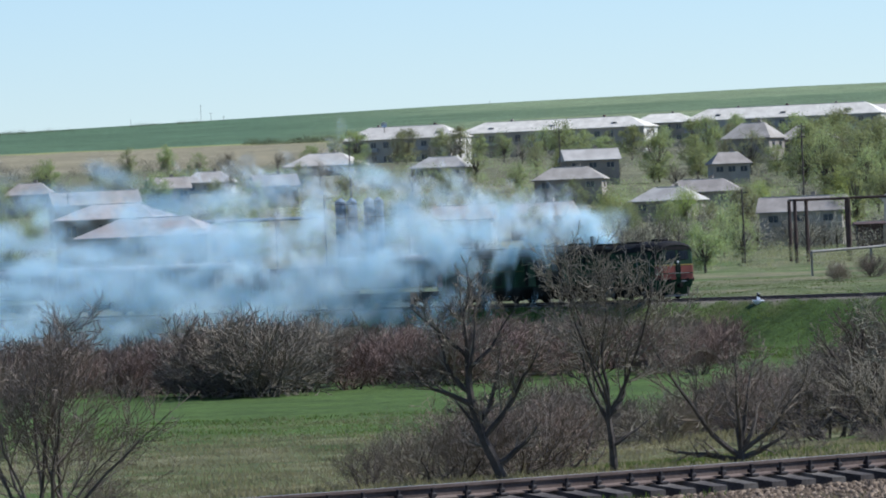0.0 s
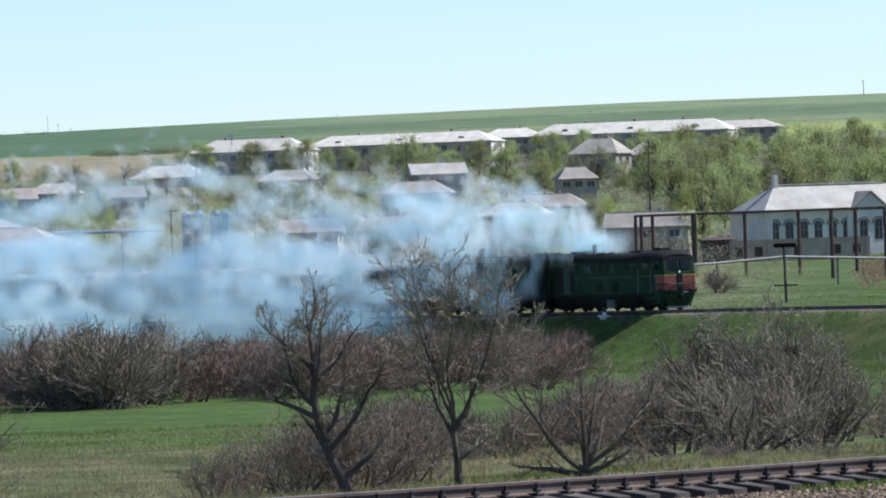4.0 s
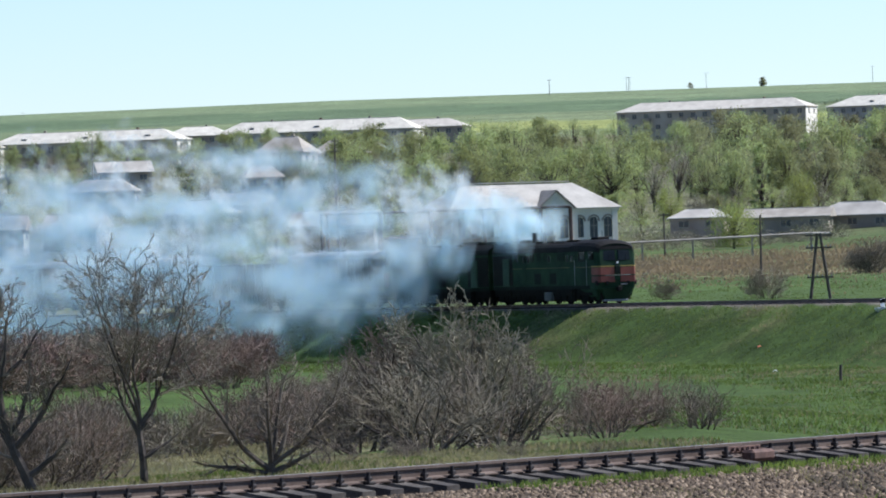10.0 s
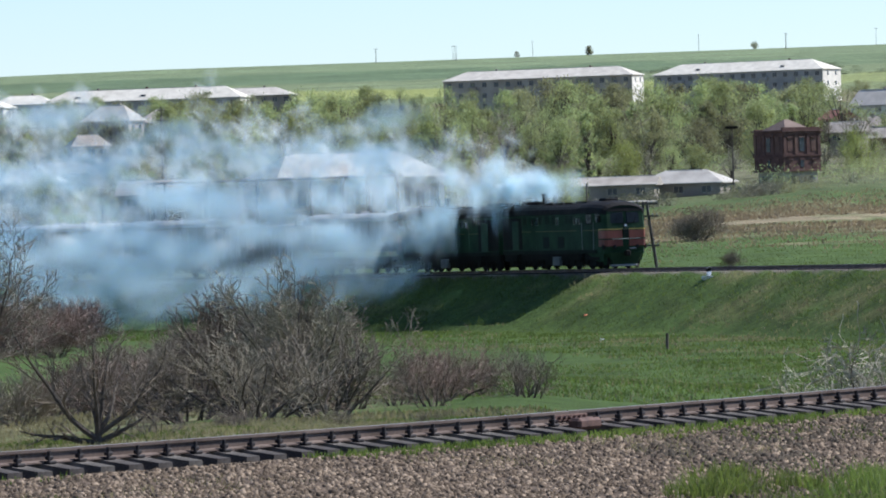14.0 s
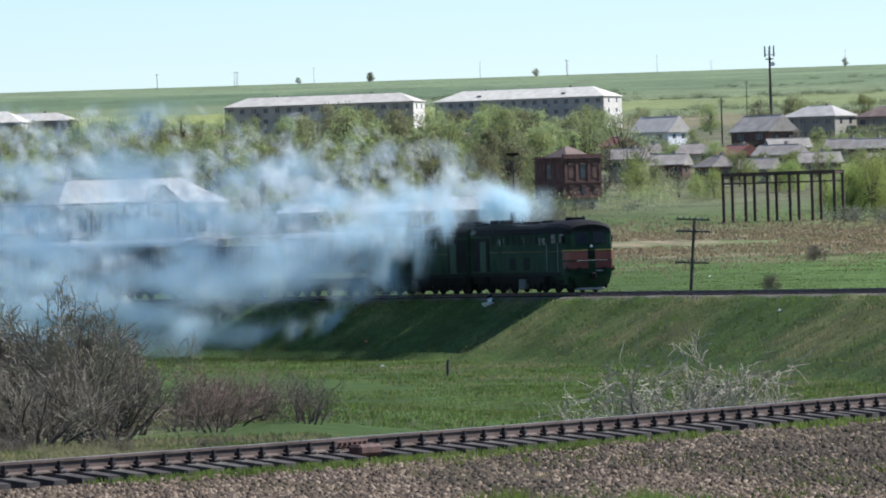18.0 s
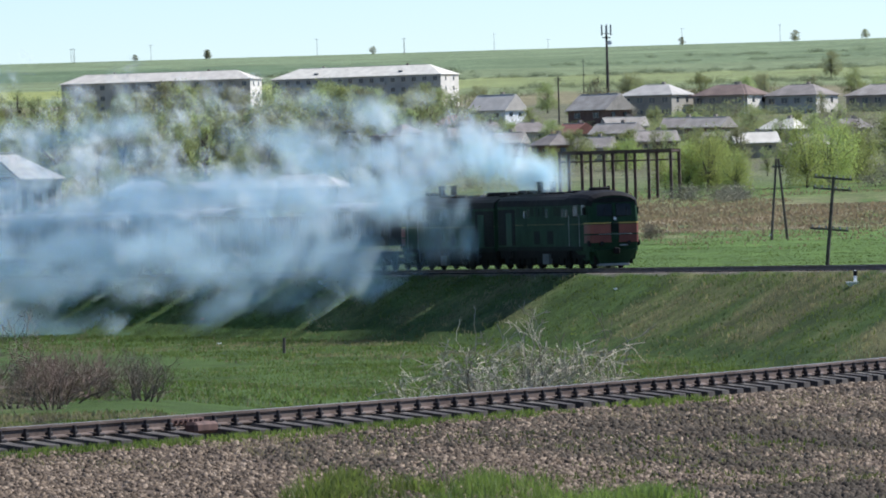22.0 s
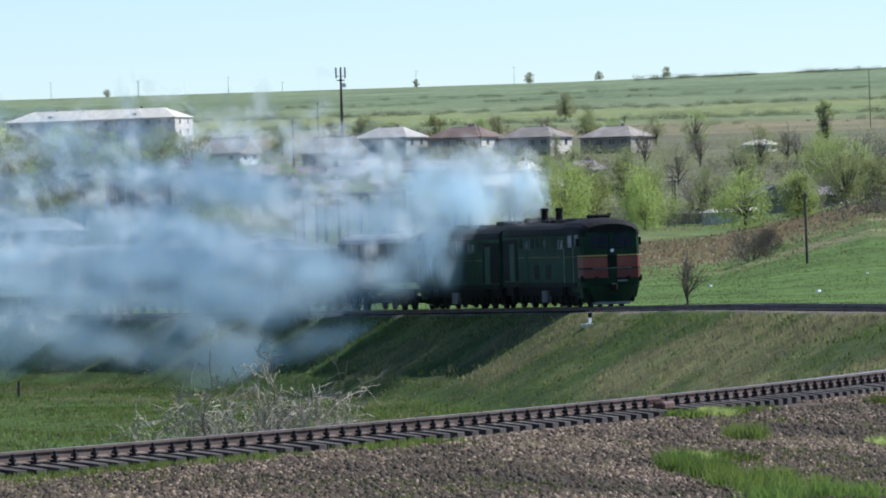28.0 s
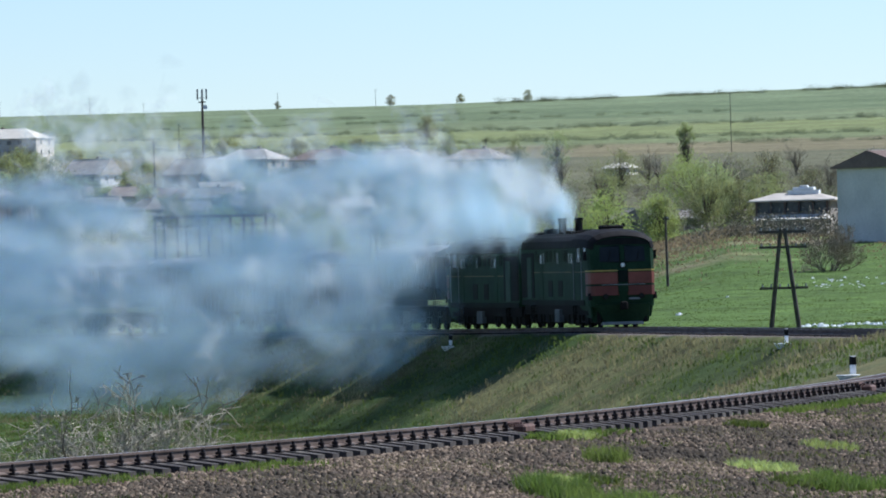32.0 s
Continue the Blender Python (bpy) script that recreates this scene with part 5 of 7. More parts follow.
def house(name, b, d, w, dp, z, wall, rise, turn, wall_m, roof_m, hip=None, storeys=1, cols=3, label="", dormers=0, chimneys=1, group="", sink=1.5, lit_end_m=None, balconies=False, cat="house"):
    """A house of wall, roof, windows and chimneys; its front looks back along its bearing, turned by turn degrees."""
    x, y = X(b, d)
    top = tagged(new(name), label, cat, group)
    sink = max(sink, z - floor_z(x, y) + 0.8)
    top.matrix_basis = pose(x, y, z, 0, 0, -b + turn)
    put("wall", boxes((-w / 2, w / 2, -dp / 2, dp / 2, -sink, wall)), wall_m, top)
    # a paler skin on the right-hand end: sunlit side put into the colour
    if lit_end_m:
        put("end_wall", boxes((w / 2, w / 2 + 0.06, -dp / 2, dp / 2, -sink, wall)), lit_end_m, top)
    rf = put("roof", roof_mesh(w, dp, wall + 0.05, rise, min(dp * 0.5, w * 0.3) if hip is None else hip), roof_m, top)
    put("ridge_cap", boxes((-w / 2 + min(dp * 0.5, w * 0.3) * (1 if hip is None else 0), w / 2 - min(dp * 0.5, w * 0.3) * (1 if hip is None else 0), -0.12, 0.12, wall + rise - 0.02, wall + rise + 0.1)), ROOF_A, rf)
    sh = wall / storeys
    for s in range(storeys):
        for c in range(cols):
            cx = -w / 2 + (c + 0.5) * w / cols
            ww = min(0.65, w / cols * 0.28)
            wz = sh * (s + 0.36)
            wh = sh * 0.42
            win = put("window", boxes((cx - ww, cx + ww, -dp / 2 - 0.04, -dp / 2 + 0.05, wz, wz + wh)), WINDOW, top)
            put("frame", boxes((cx - ww - 0.08, cx - ww, -dp / 2 - 0.07, -dp / 2, wz - 0.06, wz + wh + 0.06), (cx + ww, cx + ww + 0.08, -dp / 2 - 0.07, -dp / 2, wz - 0.06, wz + wh + 0.06), (cx - 0.04, cx + 0.04, -dp / 2 - 0.07, -dp / 2, wz, wz + wh), (cx - ww, cx + ww, -dp / 2 - 0.09, -dp / 2, wz - 0.1, wz)), PLASTER, win)
            if balconies and c % 4 == 2:
                put("balcony", boxes((cx - 1.3, cx + 1.3, -dp / 2 - 1.0, -dp / 2, wz - 0.9, wz + 0.1)), PLASTER_B if s % 2 else PLASTER_G, top)
        for cy in ((-0.22, 0.22) if dp > 6 else (0,)):
            put("window", boxes((w / 2 - 0.05, w / 2 + 0.1, cy * dp - 0.5, cy * dp + 0.5, sh * (s + 0.36), sh * (s + 0.78))), WINDOW, top)
    for k in range(dormers):
        cx = -w / 2 + (k + 0.5) * w / dormers
        dm = put("dormer", boxes((cx - 0.75, cx + 0.75, -dp * 0.36, -dp * 0.1, wall + 0.1, wall + rise * 0.5)), ROOF_A, rf)
        g = put("dormer_opening", boxes((cx - 0.45, cx + 0.45, -dp * 0.36 - 0.05, -dp * 0.36, wall + 0.4, wall + rise * 0.45)), WINDOW, rf)
    for k in range(chimneys):
        cx = -w * 0.25 + k * w * 0.5 / max(chimneys - 1, 1) if chimneys > 1 else w * 0.12
        put("chimney", boxes((cx - 0.3, cx + 0.3, 0.3, 0.9, wall + rise * 0.3, wall + rise + 0.55)), BRICK if k % 2 else PLASTER_G, top)
    return top


FLAT = "long whitish apartment block with a pale hipped roof"
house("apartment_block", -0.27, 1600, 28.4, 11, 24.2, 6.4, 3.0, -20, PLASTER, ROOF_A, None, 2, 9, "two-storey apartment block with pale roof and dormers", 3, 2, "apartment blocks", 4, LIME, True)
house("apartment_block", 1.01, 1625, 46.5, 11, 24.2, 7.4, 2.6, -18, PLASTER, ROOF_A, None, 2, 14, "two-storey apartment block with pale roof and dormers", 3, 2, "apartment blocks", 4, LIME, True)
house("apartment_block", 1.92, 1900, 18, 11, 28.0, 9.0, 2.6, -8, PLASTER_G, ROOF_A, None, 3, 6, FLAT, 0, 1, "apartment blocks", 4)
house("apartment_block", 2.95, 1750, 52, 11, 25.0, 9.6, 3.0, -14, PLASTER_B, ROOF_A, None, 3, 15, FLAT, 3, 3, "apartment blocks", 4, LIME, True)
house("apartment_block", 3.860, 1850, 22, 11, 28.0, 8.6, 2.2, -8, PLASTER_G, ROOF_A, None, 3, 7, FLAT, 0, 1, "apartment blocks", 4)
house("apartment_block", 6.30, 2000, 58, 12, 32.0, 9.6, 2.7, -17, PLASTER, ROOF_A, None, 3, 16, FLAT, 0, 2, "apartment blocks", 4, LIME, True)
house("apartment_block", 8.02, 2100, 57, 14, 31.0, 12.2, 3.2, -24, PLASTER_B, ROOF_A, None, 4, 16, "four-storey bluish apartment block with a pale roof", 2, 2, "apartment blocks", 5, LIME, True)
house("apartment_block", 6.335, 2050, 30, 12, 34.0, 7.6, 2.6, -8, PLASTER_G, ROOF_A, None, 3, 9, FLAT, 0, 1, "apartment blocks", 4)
TWO = "two-storey village house with a hipped slate roof"
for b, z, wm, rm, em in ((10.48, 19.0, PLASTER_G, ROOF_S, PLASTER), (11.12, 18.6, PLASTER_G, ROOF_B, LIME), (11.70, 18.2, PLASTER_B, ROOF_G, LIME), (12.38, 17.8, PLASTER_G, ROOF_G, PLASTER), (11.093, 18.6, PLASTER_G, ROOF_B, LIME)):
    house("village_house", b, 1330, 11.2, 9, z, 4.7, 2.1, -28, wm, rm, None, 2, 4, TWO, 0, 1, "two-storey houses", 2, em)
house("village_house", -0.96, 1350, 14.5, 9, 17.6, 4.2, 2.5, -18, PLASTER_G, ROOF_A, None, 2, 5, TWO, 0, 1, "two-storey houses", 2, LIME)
house("village_house", 2.66, 1300, 9.5, 8, 19.6, 3.4, 3.0, -22, PLASTER_G, ROOF_G, None, 1, 3, "brown village house with a grey hipped roof", 0, 1, "village houses", 2)
house("village_house", 3.12, 1310, 9.0, 8, 19.2, 3.4, 2.6, -22, PLASTER_G, ROOF_G, None, 1, 3, "brown village house with a grey hipped roof", 0, 1, "village houses", 2)
house("village_house", 9.13, 1300, 8.4, 7, 19.3, 1.9, 3.0, -35, LIME, ROOF_A, 0, 1, 2, "white gabled village house with a pale roof", 0, 1, "village houses", 2, WHITE)
house("village_house", 10.0, 1280, 9.2, 8, 18.3, 2.2, 3.0, -40, BRICK, ROOF_G, 0, 1, 2, "brick barn with a grey gabled roof", 0, 0, "village houses", 2)
house("village_house", 8.78, 1150, 4.2, 5, 15.2, 1.9, 1.7, -60, RED, ROOF_R, 0, 1, 1, "small house with a red gable", 0, 0, "village houses", 2)
for b, d, w, z, rm in ((9.39, 1150, 6.9, 14.2, ROOF_G), (9.78, 1130, 6.0, 13.6, ROOF_R), (9.04, 1200, 5.6, 15.0, ROOF_G), (8.86, 1080, 5.0, 13.0, ROOF_G), (10.14, 1120, 7.2, 13.3, ROOF_G), (10.92, 1150, 6.9, 14.2, ROOF_G), (11.29, 1050, 6.4, 10.6, ROOF_A), (9.2, 1090, 5.5, 12.0, ROOF_G), (9.6, 1080, 5.0, 11.4, ROOF_G), (10.45, 1090, 6.5, 11.6, ROOF_G), (10.7, 1160, 6.2, 14.4, ROOF_G), (10.2, 1180, 6.8, 15.0, ROOF_G), (11.0, 1080, 6.0, 11.0, ROOF_G), (11.55, 1130, 6.4, 13.4, ROOF_A), (9.95, 1060, 5.2, 10.6, ROOF_G), (12.1, 1180, 6.6, 13.6, ROOF_G), (11.8, 1040, 5.8, 10.0, ROOF_G)):
    house("cottage", b, d, w, 5.2, z - 0.7, 1.9, 1.7, rnd.choice((-30, -55, 12, -15)), rnd.choice((PLASTER, BRICK, PLASTER_G, PLASTER_G)), rm, rnd.choice((0, None)), 1, 2, {"grey_slate_roof": "small cottage with a grey slate roof", "red_tile_roof": "small cottage with a rusty red roof", "asbestos_roof": "small cottage with a pale roof"}[rm.name], 0, 1, "village cottages", 2)
for b, d, w, z, rm in ((2.44, 1150, 6.2, 14.6, ROOF_G), (0.03, 1250, 10.4, 17.2, ROOF_S), (1.27, 1200, 9.4, 16.8, ROOF_S), (-1.95, 1250, 9.0, 16.2, ROOF_S), (-3.46, 1150, 7.4, 14.2, ROOF_G), (-2.93, 1000, 12.5, 10.8, ROOF_G), (1.10, 1100, 11.0, 12.6, ROOF_G), (2.207, 1060, 12.0, 9.4, ROOF_G), (-1.4, 1150, 7.0, 14.0, ROOF_G), (-2.3, 1180, 6.6, 14.6, ROOF_G), (1.925, 1010, 9.5, 8.0, ROOF_S), (0.867, 960, 8.0, 6.2, ROOF_G), (0.200, 950, 8.0, 6.2, ROOF_G), (3.055, 900, 11.0, 5.2, ROOF_G)):
    house("cottage", b, d, w, 6.0, z, 2.1, 2.0, rnd.choice((-20, -8, 10)), rnd.choice((PLASTER, PLASTER_G, PLASTER_G)), rm, rnd.choice((0, None)), 1, 3, {"grey_slate_roof": "small cottage with a grey slate roof", "weathered_pale_roof": "small cottage with a weathered pale roof"}[rm.name], 0, 1, "village cottages", 2)
# sheds near the line
SHED = "long low shed with a pale sheet roof"
house("shed", 6.88, 930, 11.5, 6, 4.6, 2.0, 1.2, -8, PLASTER_G, ROOF_G, 0, 1, 3, SHED, 0, 0, "low sheds", 1.5, cat="shed")
house("shed", 7.48, 935, 12.0, 7, 4.6, 2.0, 1.8, -18, PLASTER_G, ROOF_S, None, 1, 3, SHED, 0, 0, "low sheds", 1.5, cat="shed")
house("shed", 6.13, 940, 7.5, 6, 5.0, 1.9, 1.2, -8, TAN, ROOF_S, None, 1, 2, SHED, 0, 0, "low sheds", 1.5, cat="shed")
house("shed", -2.43, 800, 16.3, 9, 4.0, 3.2, 2.2, -20, PLASTER_G, ROOF_P, None, 1, 3, "grey warehouse with a broad pinkish hipped roof", 0, 0, "warehouses", 2, cat="warehouse")
house("shed", -2.75, 860, 13.0, 9, 6.6, 3.2, 1.9, -20, PLASTER_G, ROOF_P, None, 1, 3, "grey warehouse with a broad pinkish hipped roof", 0, 0, "warehouses", 2, cat="warehouse")
house("shed", 16.09, 640, 12.5, 9, 5.4, 5.9, 1.5, 46, LIME, ROOF_B, 0, 1, 0, "tall whitewashed warehouse with a dark gabled roof", 0, 0, "warehouses", 2, cat="warehouse")
house("shed", 13.65, 900, 4.6, 5, 6.6, 1.5, 1.4, -70, PLASTER_G, ROOF_G, 0, 1, 1, "small grey gabled hut", 0, 0, "low sheds", 1.5, cat="shed")
house("shed", 14.05, 900, 7.6, 5, 6.0, 2.0, 1.2, -15, PLASTER, ROOF_G, 0, 1, 2, SHED, 0, 0, "low sheds", 1.5, cat="shed")
house("shed", 13.312, 880, 6.5, 3, 5.2, 0.9, 0.5, -10, LIME, ROOF_A, 0, 1, 0, SHED, 0, 0, "low sheds", 1.5, cat="shed")
house("shed", 13.015, 890, 12.0, 2, 5.4, 0.8, 0.2, -10, PLASTER_G, PLASTER_G, 0, 1, 0, "long low concrete wall with a capping", 0, 0, "low sheds", 1.5, cat="wall")
house("shed", 13.59, 1300, 5.2, 5, 18.2, 1.5, 1.0, -20, LIME, ROOF_A, None, 1, 2, SHED, 0, 0, "low sheds", 1.5, cat="shed")


# ---- the station house ----
def arch_window(parent, cx, y, z, w, h, hood=True):
    """An arched pane with a moulded hood over it, on a wall that looks to -y."""
    bm = bmesh.new()
    n = 8
    pts = [(cx - w / 2, z), (cx + w / 2, z)] + [(cx + w / 2 * math.cos(math.pi * k / n), z + h - w / 2 + w / 2 * math.sin(math.pi * k / n)) for k in range(n + 1)]
    fr = [bm.verts.new((a, y - 0.03, b)) for a, b in pts]
    bk = [bm.verts.new((a, y + 0.1, b)) for a, b in pts]
    bm.faces.new(fr)
    for k in range(len(pts)):
        bm.faces.new((fr[k], bk[k], bk[(k + 1) % len(pts)], fr[(k + 1) % len(pts)]))
    bmesh.ops.recalc_face_normals(bm, faces=bm.faces)
    win = put("arched_window", bm, WINDOW, parent)
    put("glazing_bar", boxes((cx - 0.04, cx + 0.04, y - 0.06, y - 0.03, z, z + h), (cx - w / 2, cx + w / 2, y - 0.06, y - 0.03, z + h * 0.55, z + h * 0.58)), PLASTER_G, win)
    if hood:
        bm = bmesh.new()
        for k in range(n):
            a0, a1 = math.pi * k / n, math.pi * (k + 1) / n
            q = []
            for r, a in ((w / 2 + 0.12, a0), (w / 2 + 0.34, a0), (w / 2 + 0.34, a1), (w / 2 + 0.12, a1)):
                q.append((cx + r * math.cos(a), z + h - w / 2 + r * math.sin(a)))
            f = [bm.verts.new((p, y - 0.14, s)) for p, s in q]
            g = [bm.verts.new((p, y, s)) for p, s in q]
            bm.faces.new(f[::-1])
            for i in range(4):
                bm.faces.new((f[i], f[(i + 1) % 4], g[(i + 1) % 4], g[i]))
        bmesh.ops.recalc_face_normals(bm, faces=bm.faces)
        put("hood_mould", bm, PLASTER_G, win)


def station():
    x, y = X(4.585, 900)
    top = tagged(new("station_house"), "whitewashed brick station house with arched windows and grey roof", "building")
    top.matrix_basis = pose(x, y, 2.4, 0, 0, -4.62 + 26)
    w, dp, wall = 24.4, 11.0, 6.2
    put("wall", boxes((-w / 2, w / 2, -dp / 2, dp / 2, -1.5, wall)), LIME, top)
    put("plinth", boxes((-w / 2 - 0.12, w / 2 + 0.12, -dp / 2 - 0.12, dp / 2 + 0.12, -1.5, 1.5)), BRICK, top, "red brick plinth")
    put("plinth_band", boxes((-w / 2 - 0.18, w / 2 + 0.18, -dp / 2 - 0.18, dp / 2 + 0.18, 1.5, 1.75)), LIME, top)
    put("cornice", boxes((-w / 2 - 0.2, w / 2 + 0.2, -dp / 2 - 0.2, dp / 2 + 0.2, wall - 0.4, wall)), LIME, top)
    rf = put("roof", roof_mesh(w, dp, wall + 0.05, 3.4, 4.4, 0.5), ROOF_S, top, "grey weathered hipped roof")
    put("ridge_cap", boxes((-w / 2 + 4.4, w / 2 - 4.4, -0.15, 0.15, wall + 3.58, wall + 3.74)), ROOF_A, rf)
    # the gabled middle bay
    gx = 2.9
    put("middle_bay", boxes((gx - 2.4, gx + 2.4, -dp / 2 - 0.5, -dp / 2, -1.4, wall)), LIME, top)
    bm = bmesh.new()
    f = [bm.verts.new(p) for p in ((gx - 2.7, -dp / 2 - 0.52, wall), (gx + 2.7, -dp / 2 - 0.52, wall), (gx, -dp / 2 - 0.52, wall + 2.3))]
    g = [bm.verts.new((v.co.x, -dp / 2 + 4.0, v.co.z)) for v in f]
    bm.faces.new(f)
    bm.faces.new(g[::-1])
    for k in range(3):
        bm.faces.new((f[k], g[k], g[(k + 1) % 3], f[(k + 1) % 3]))
    bmesh.ops.recalc_face_normals(bm, faces=bm.faces)
    put("gable", bm, LIME, top)
    for s in (-1, 1):
        m = Matrix.Translation((gx, -dp / 2 - 0.62, wall + 2.4)) @ Matrix.Rotation(s * math.atan2(2.3, 2.7), 4, "Y")
        bm = bmesh.new()
        box(bm, 0 if s > 0 else -3.7, 3.7 if s > 0 else 0, -0.15, 4.2, -0.1, 0.12, m=m)
        put("gable_coping", bm, ROOF_G, top)
    for k, cx in enumerate((-10.9, -8.8, -6.7, -4.6, -2.5, -0.4, 6.5, 8.6, 10.7)):
        arch_window(top, cx, -dp / 2, 2.3, 1.15, 2.7)
    for cx in (gx - 1.1, gx + 1.1):
        arch_window(top, cx, -dp / 2 - 0.5, 2.3, 1.15, 2.7)
    for cx in (-9.8, -6.0, -2.2, 6.3, 8.4, 10.5):
        put("cellar_window", boxes((cx - 0.5, cx + 0.5, -dp / 2 - 0.16, -dp / 2, 0.0, 0.9)), WINDOW, top)
    for cx in (-w / 2 + 0.5, w / 2 - 0.5, gx - 2.9, gx + 2.9):
        put("pilaster", boxes((cx - 0.4, cx + 0.4, -dp / 2 - 0.15, -dp / 2, 1.75, wall - 0.4)), LIME, top)
    put("chimney", boxes((-8.4, -7.8, -0.4, 0.4, wall + 2.8, wall + 5.0)), LIME, top)


station()
PZ = 2.4
def loading_platform():
    """A low brick loading platform with a coping and shallow piers."""
    x, y = X(4.2, 858)
    top = tagged(new("loading_platform"), "long low tan brick loading platform before the station", "platform")
    top.matrix_basis = pose(x, y, PZ, 0, 0, -4.2 + 14)
    put("wall", boxes((-10.5, 10.5, -1.5, 1.5, -1.5, 2.5)), TAN, top)
    put("coping", boxes((-10.6, 10.6, -1.65, 1.6, 2.5, 2.7)), TAN, top)
    for k in range(9):
        put("pier", boxes((-10.5 + k * 2.55, -10.1 + k * 2.55, -1.62, -1.5, -1.5, 2.5)), TAN, top)
    for k in (1, 2, 4, 6, 7):
        put("recess", boxes((-9.6 + k * 2.55, -8.6 + k * 2.55, -1.53, -1.45, 0.6, 1.8)), STEEL, top)


loading_platform()
house("shed", 3.603, 852, 3.2, 3.0, PZ - 0.1, 2.9, 0.3, 6, STEEL, STEEL, 0, 1, 0, "small rusty iron hut beside the platform", 0, 0, "low sheds", 1.5, cat="shed")


def cafe():
    """A low pavilion: a verandah, its shade a dark panel, under a broad hipped roof, a white ornate gable on top, a
    lean-to before it.
    """
    b, d = 15.06, 700
    x, y = X(b, d)
    top = tagged(new("pavilion"), "low pavilion with whitish hipped roof and shaded verandah", "building")
    top.matrix_basis = pose(x, y, 5.0, 0, 0, -b - 8)
    foot = floor_z(x, y) - 5.8
    put("wall", boxes((-3.9, 3.9, -2.4, 3.0, foot, 3.7)), PLASTER_G, top)
    # dark sheet on the wall paints the shadow below the eave
    put("verandah_shade", boxes((-3.7, 3.7, -2.45, -2.38, 2.5, 3.6)), WINDOW, top, "dark panel painted as the verandah's deep shade")
    for k in range(6):
        put("verandah_post", boxes((-3.72 + k * 1.46, -3.58 + k * 1.46, -3.3, -3.16, 1.9, 3.75)), STEEL, top)
    rf = put("roof", roof_mesh(8.0, 6.4, 3.8, 0.75, 2.4, 0.5), ROOF_A, top, "whitish broad hipped roof")
    put("gable_base", boxes((-0.7, 2.5, -0.9, 0.6, 4.3, 4.8)), WHITE, rf)
    put("gable_crest", boxes((-0.2, 2.0, -0.8, 0.5, 4.8, 5.1), (0.5, 1.3, -0.75, 0.45, 5.1, 5.3), bevel=0.05), WHITE, rf, "white ornate crest")
    put("lean_to_wall", boxes((-3.4, 3.8, -4.6, -2.5, foot, 1.75)), PLASTER_G, top)
    put("lean_to_roof", roof_mesh(7.4, 3.0, 1.85, 0.45, 0.6, 0.3), ROOF_A, top).location = (0.2, -3.4, 0)


cafe()


def water_tower():
    x, y = X(8.34, 950)
    top = tagged(new("water_tower"), "derelict dark red brick water tower on a pale stone base", "tower")
    top.matrix_basis = pose(x, y, 5.2, 0, 0, -8.34 + 38)
    a = 3.3
    put("stone_base", boxes((-a + 0.35, a - 0.35, -a + 0.35, a - 0.35, -1.5, 2.6)), PLASTER, top, "pale stone lower storey")
    put("brick_wall", boxes((-a, a, -a, a, 2.6, 8.4)), BRICK, top)
    for z, o in ((2.6, 0.18), (4.7, 0.14), (7.7, 0.16), (8.15, 0.3)):
        put("brick_course", boxes((-a - o, a + o, -a - o, a + o, z, z + 0.24)), BRICK, top)
    for s in range(2):
        turn = Matrix.Rotation(radians(-90 * s), 4, "Z")
        for cx in (-2.1, 0, 2.1):
            for z, w, h in ((5.4, 0.85, 1.9), (3.2, 0.6, 1.0)):
                bm = bmesh.new()
                box(bm, cx - w / 2, cx + w / 2, -a - 0.05, -a + 0.3, z, z + h, m=turn)
                put("blind_window" if cx else "window", bm, WINDOW if cx == 0 else BRICK, top)
                bm = bmesh.new()
                box(bm, cx - w / 2 - 0.14, cx + w / 2 + 0.14, -a - 0.16, -a, z + h, z + h + 0.18, m=turn)
                put("lintel", bm, BRICK, top)
        for cx in (-a + 0.3, a - 0.3, -1.05, 1.05):
            bm = bmesh.new()
            box(bm, cx - 0.25, cx + 0.25, -a - 0.12, -a, 4.94, 7.7, m=turn)
            put("pilaster", bm, BRICK, top)
        for cx in (-1.5, 1.5):
            bm = bmesh.new()
            box(bm, cx - 0.5, cx + 0.5, -a + 0.3, -a + 0.5, 0.2, 2.0, m=turn)
            put("doorway", bm, WINDOW, top)
    for k in range(14):
        cx = -a + 0.25 + k * (2 * a - 0.5) / 13
        put("corbel", boxes((cx - 0.12, cx + 0.12, -a - 0.26, -a, 7.94, 8.15)), BRICK, top)
    put("roof", roof_mesh(2 * a * 0.7, 2 * a * 0.8, 8.4, 1.5, 2.0, 0.1), ROOF_B, top, "ruined rusty roof")
    put("parapet", boxes((-a, a, -a, -a + 0.4, 8.39, 8.75), (-a, a, a - 0.4, a, 8.39, 8.6)), BRICK, top)


water_tower()


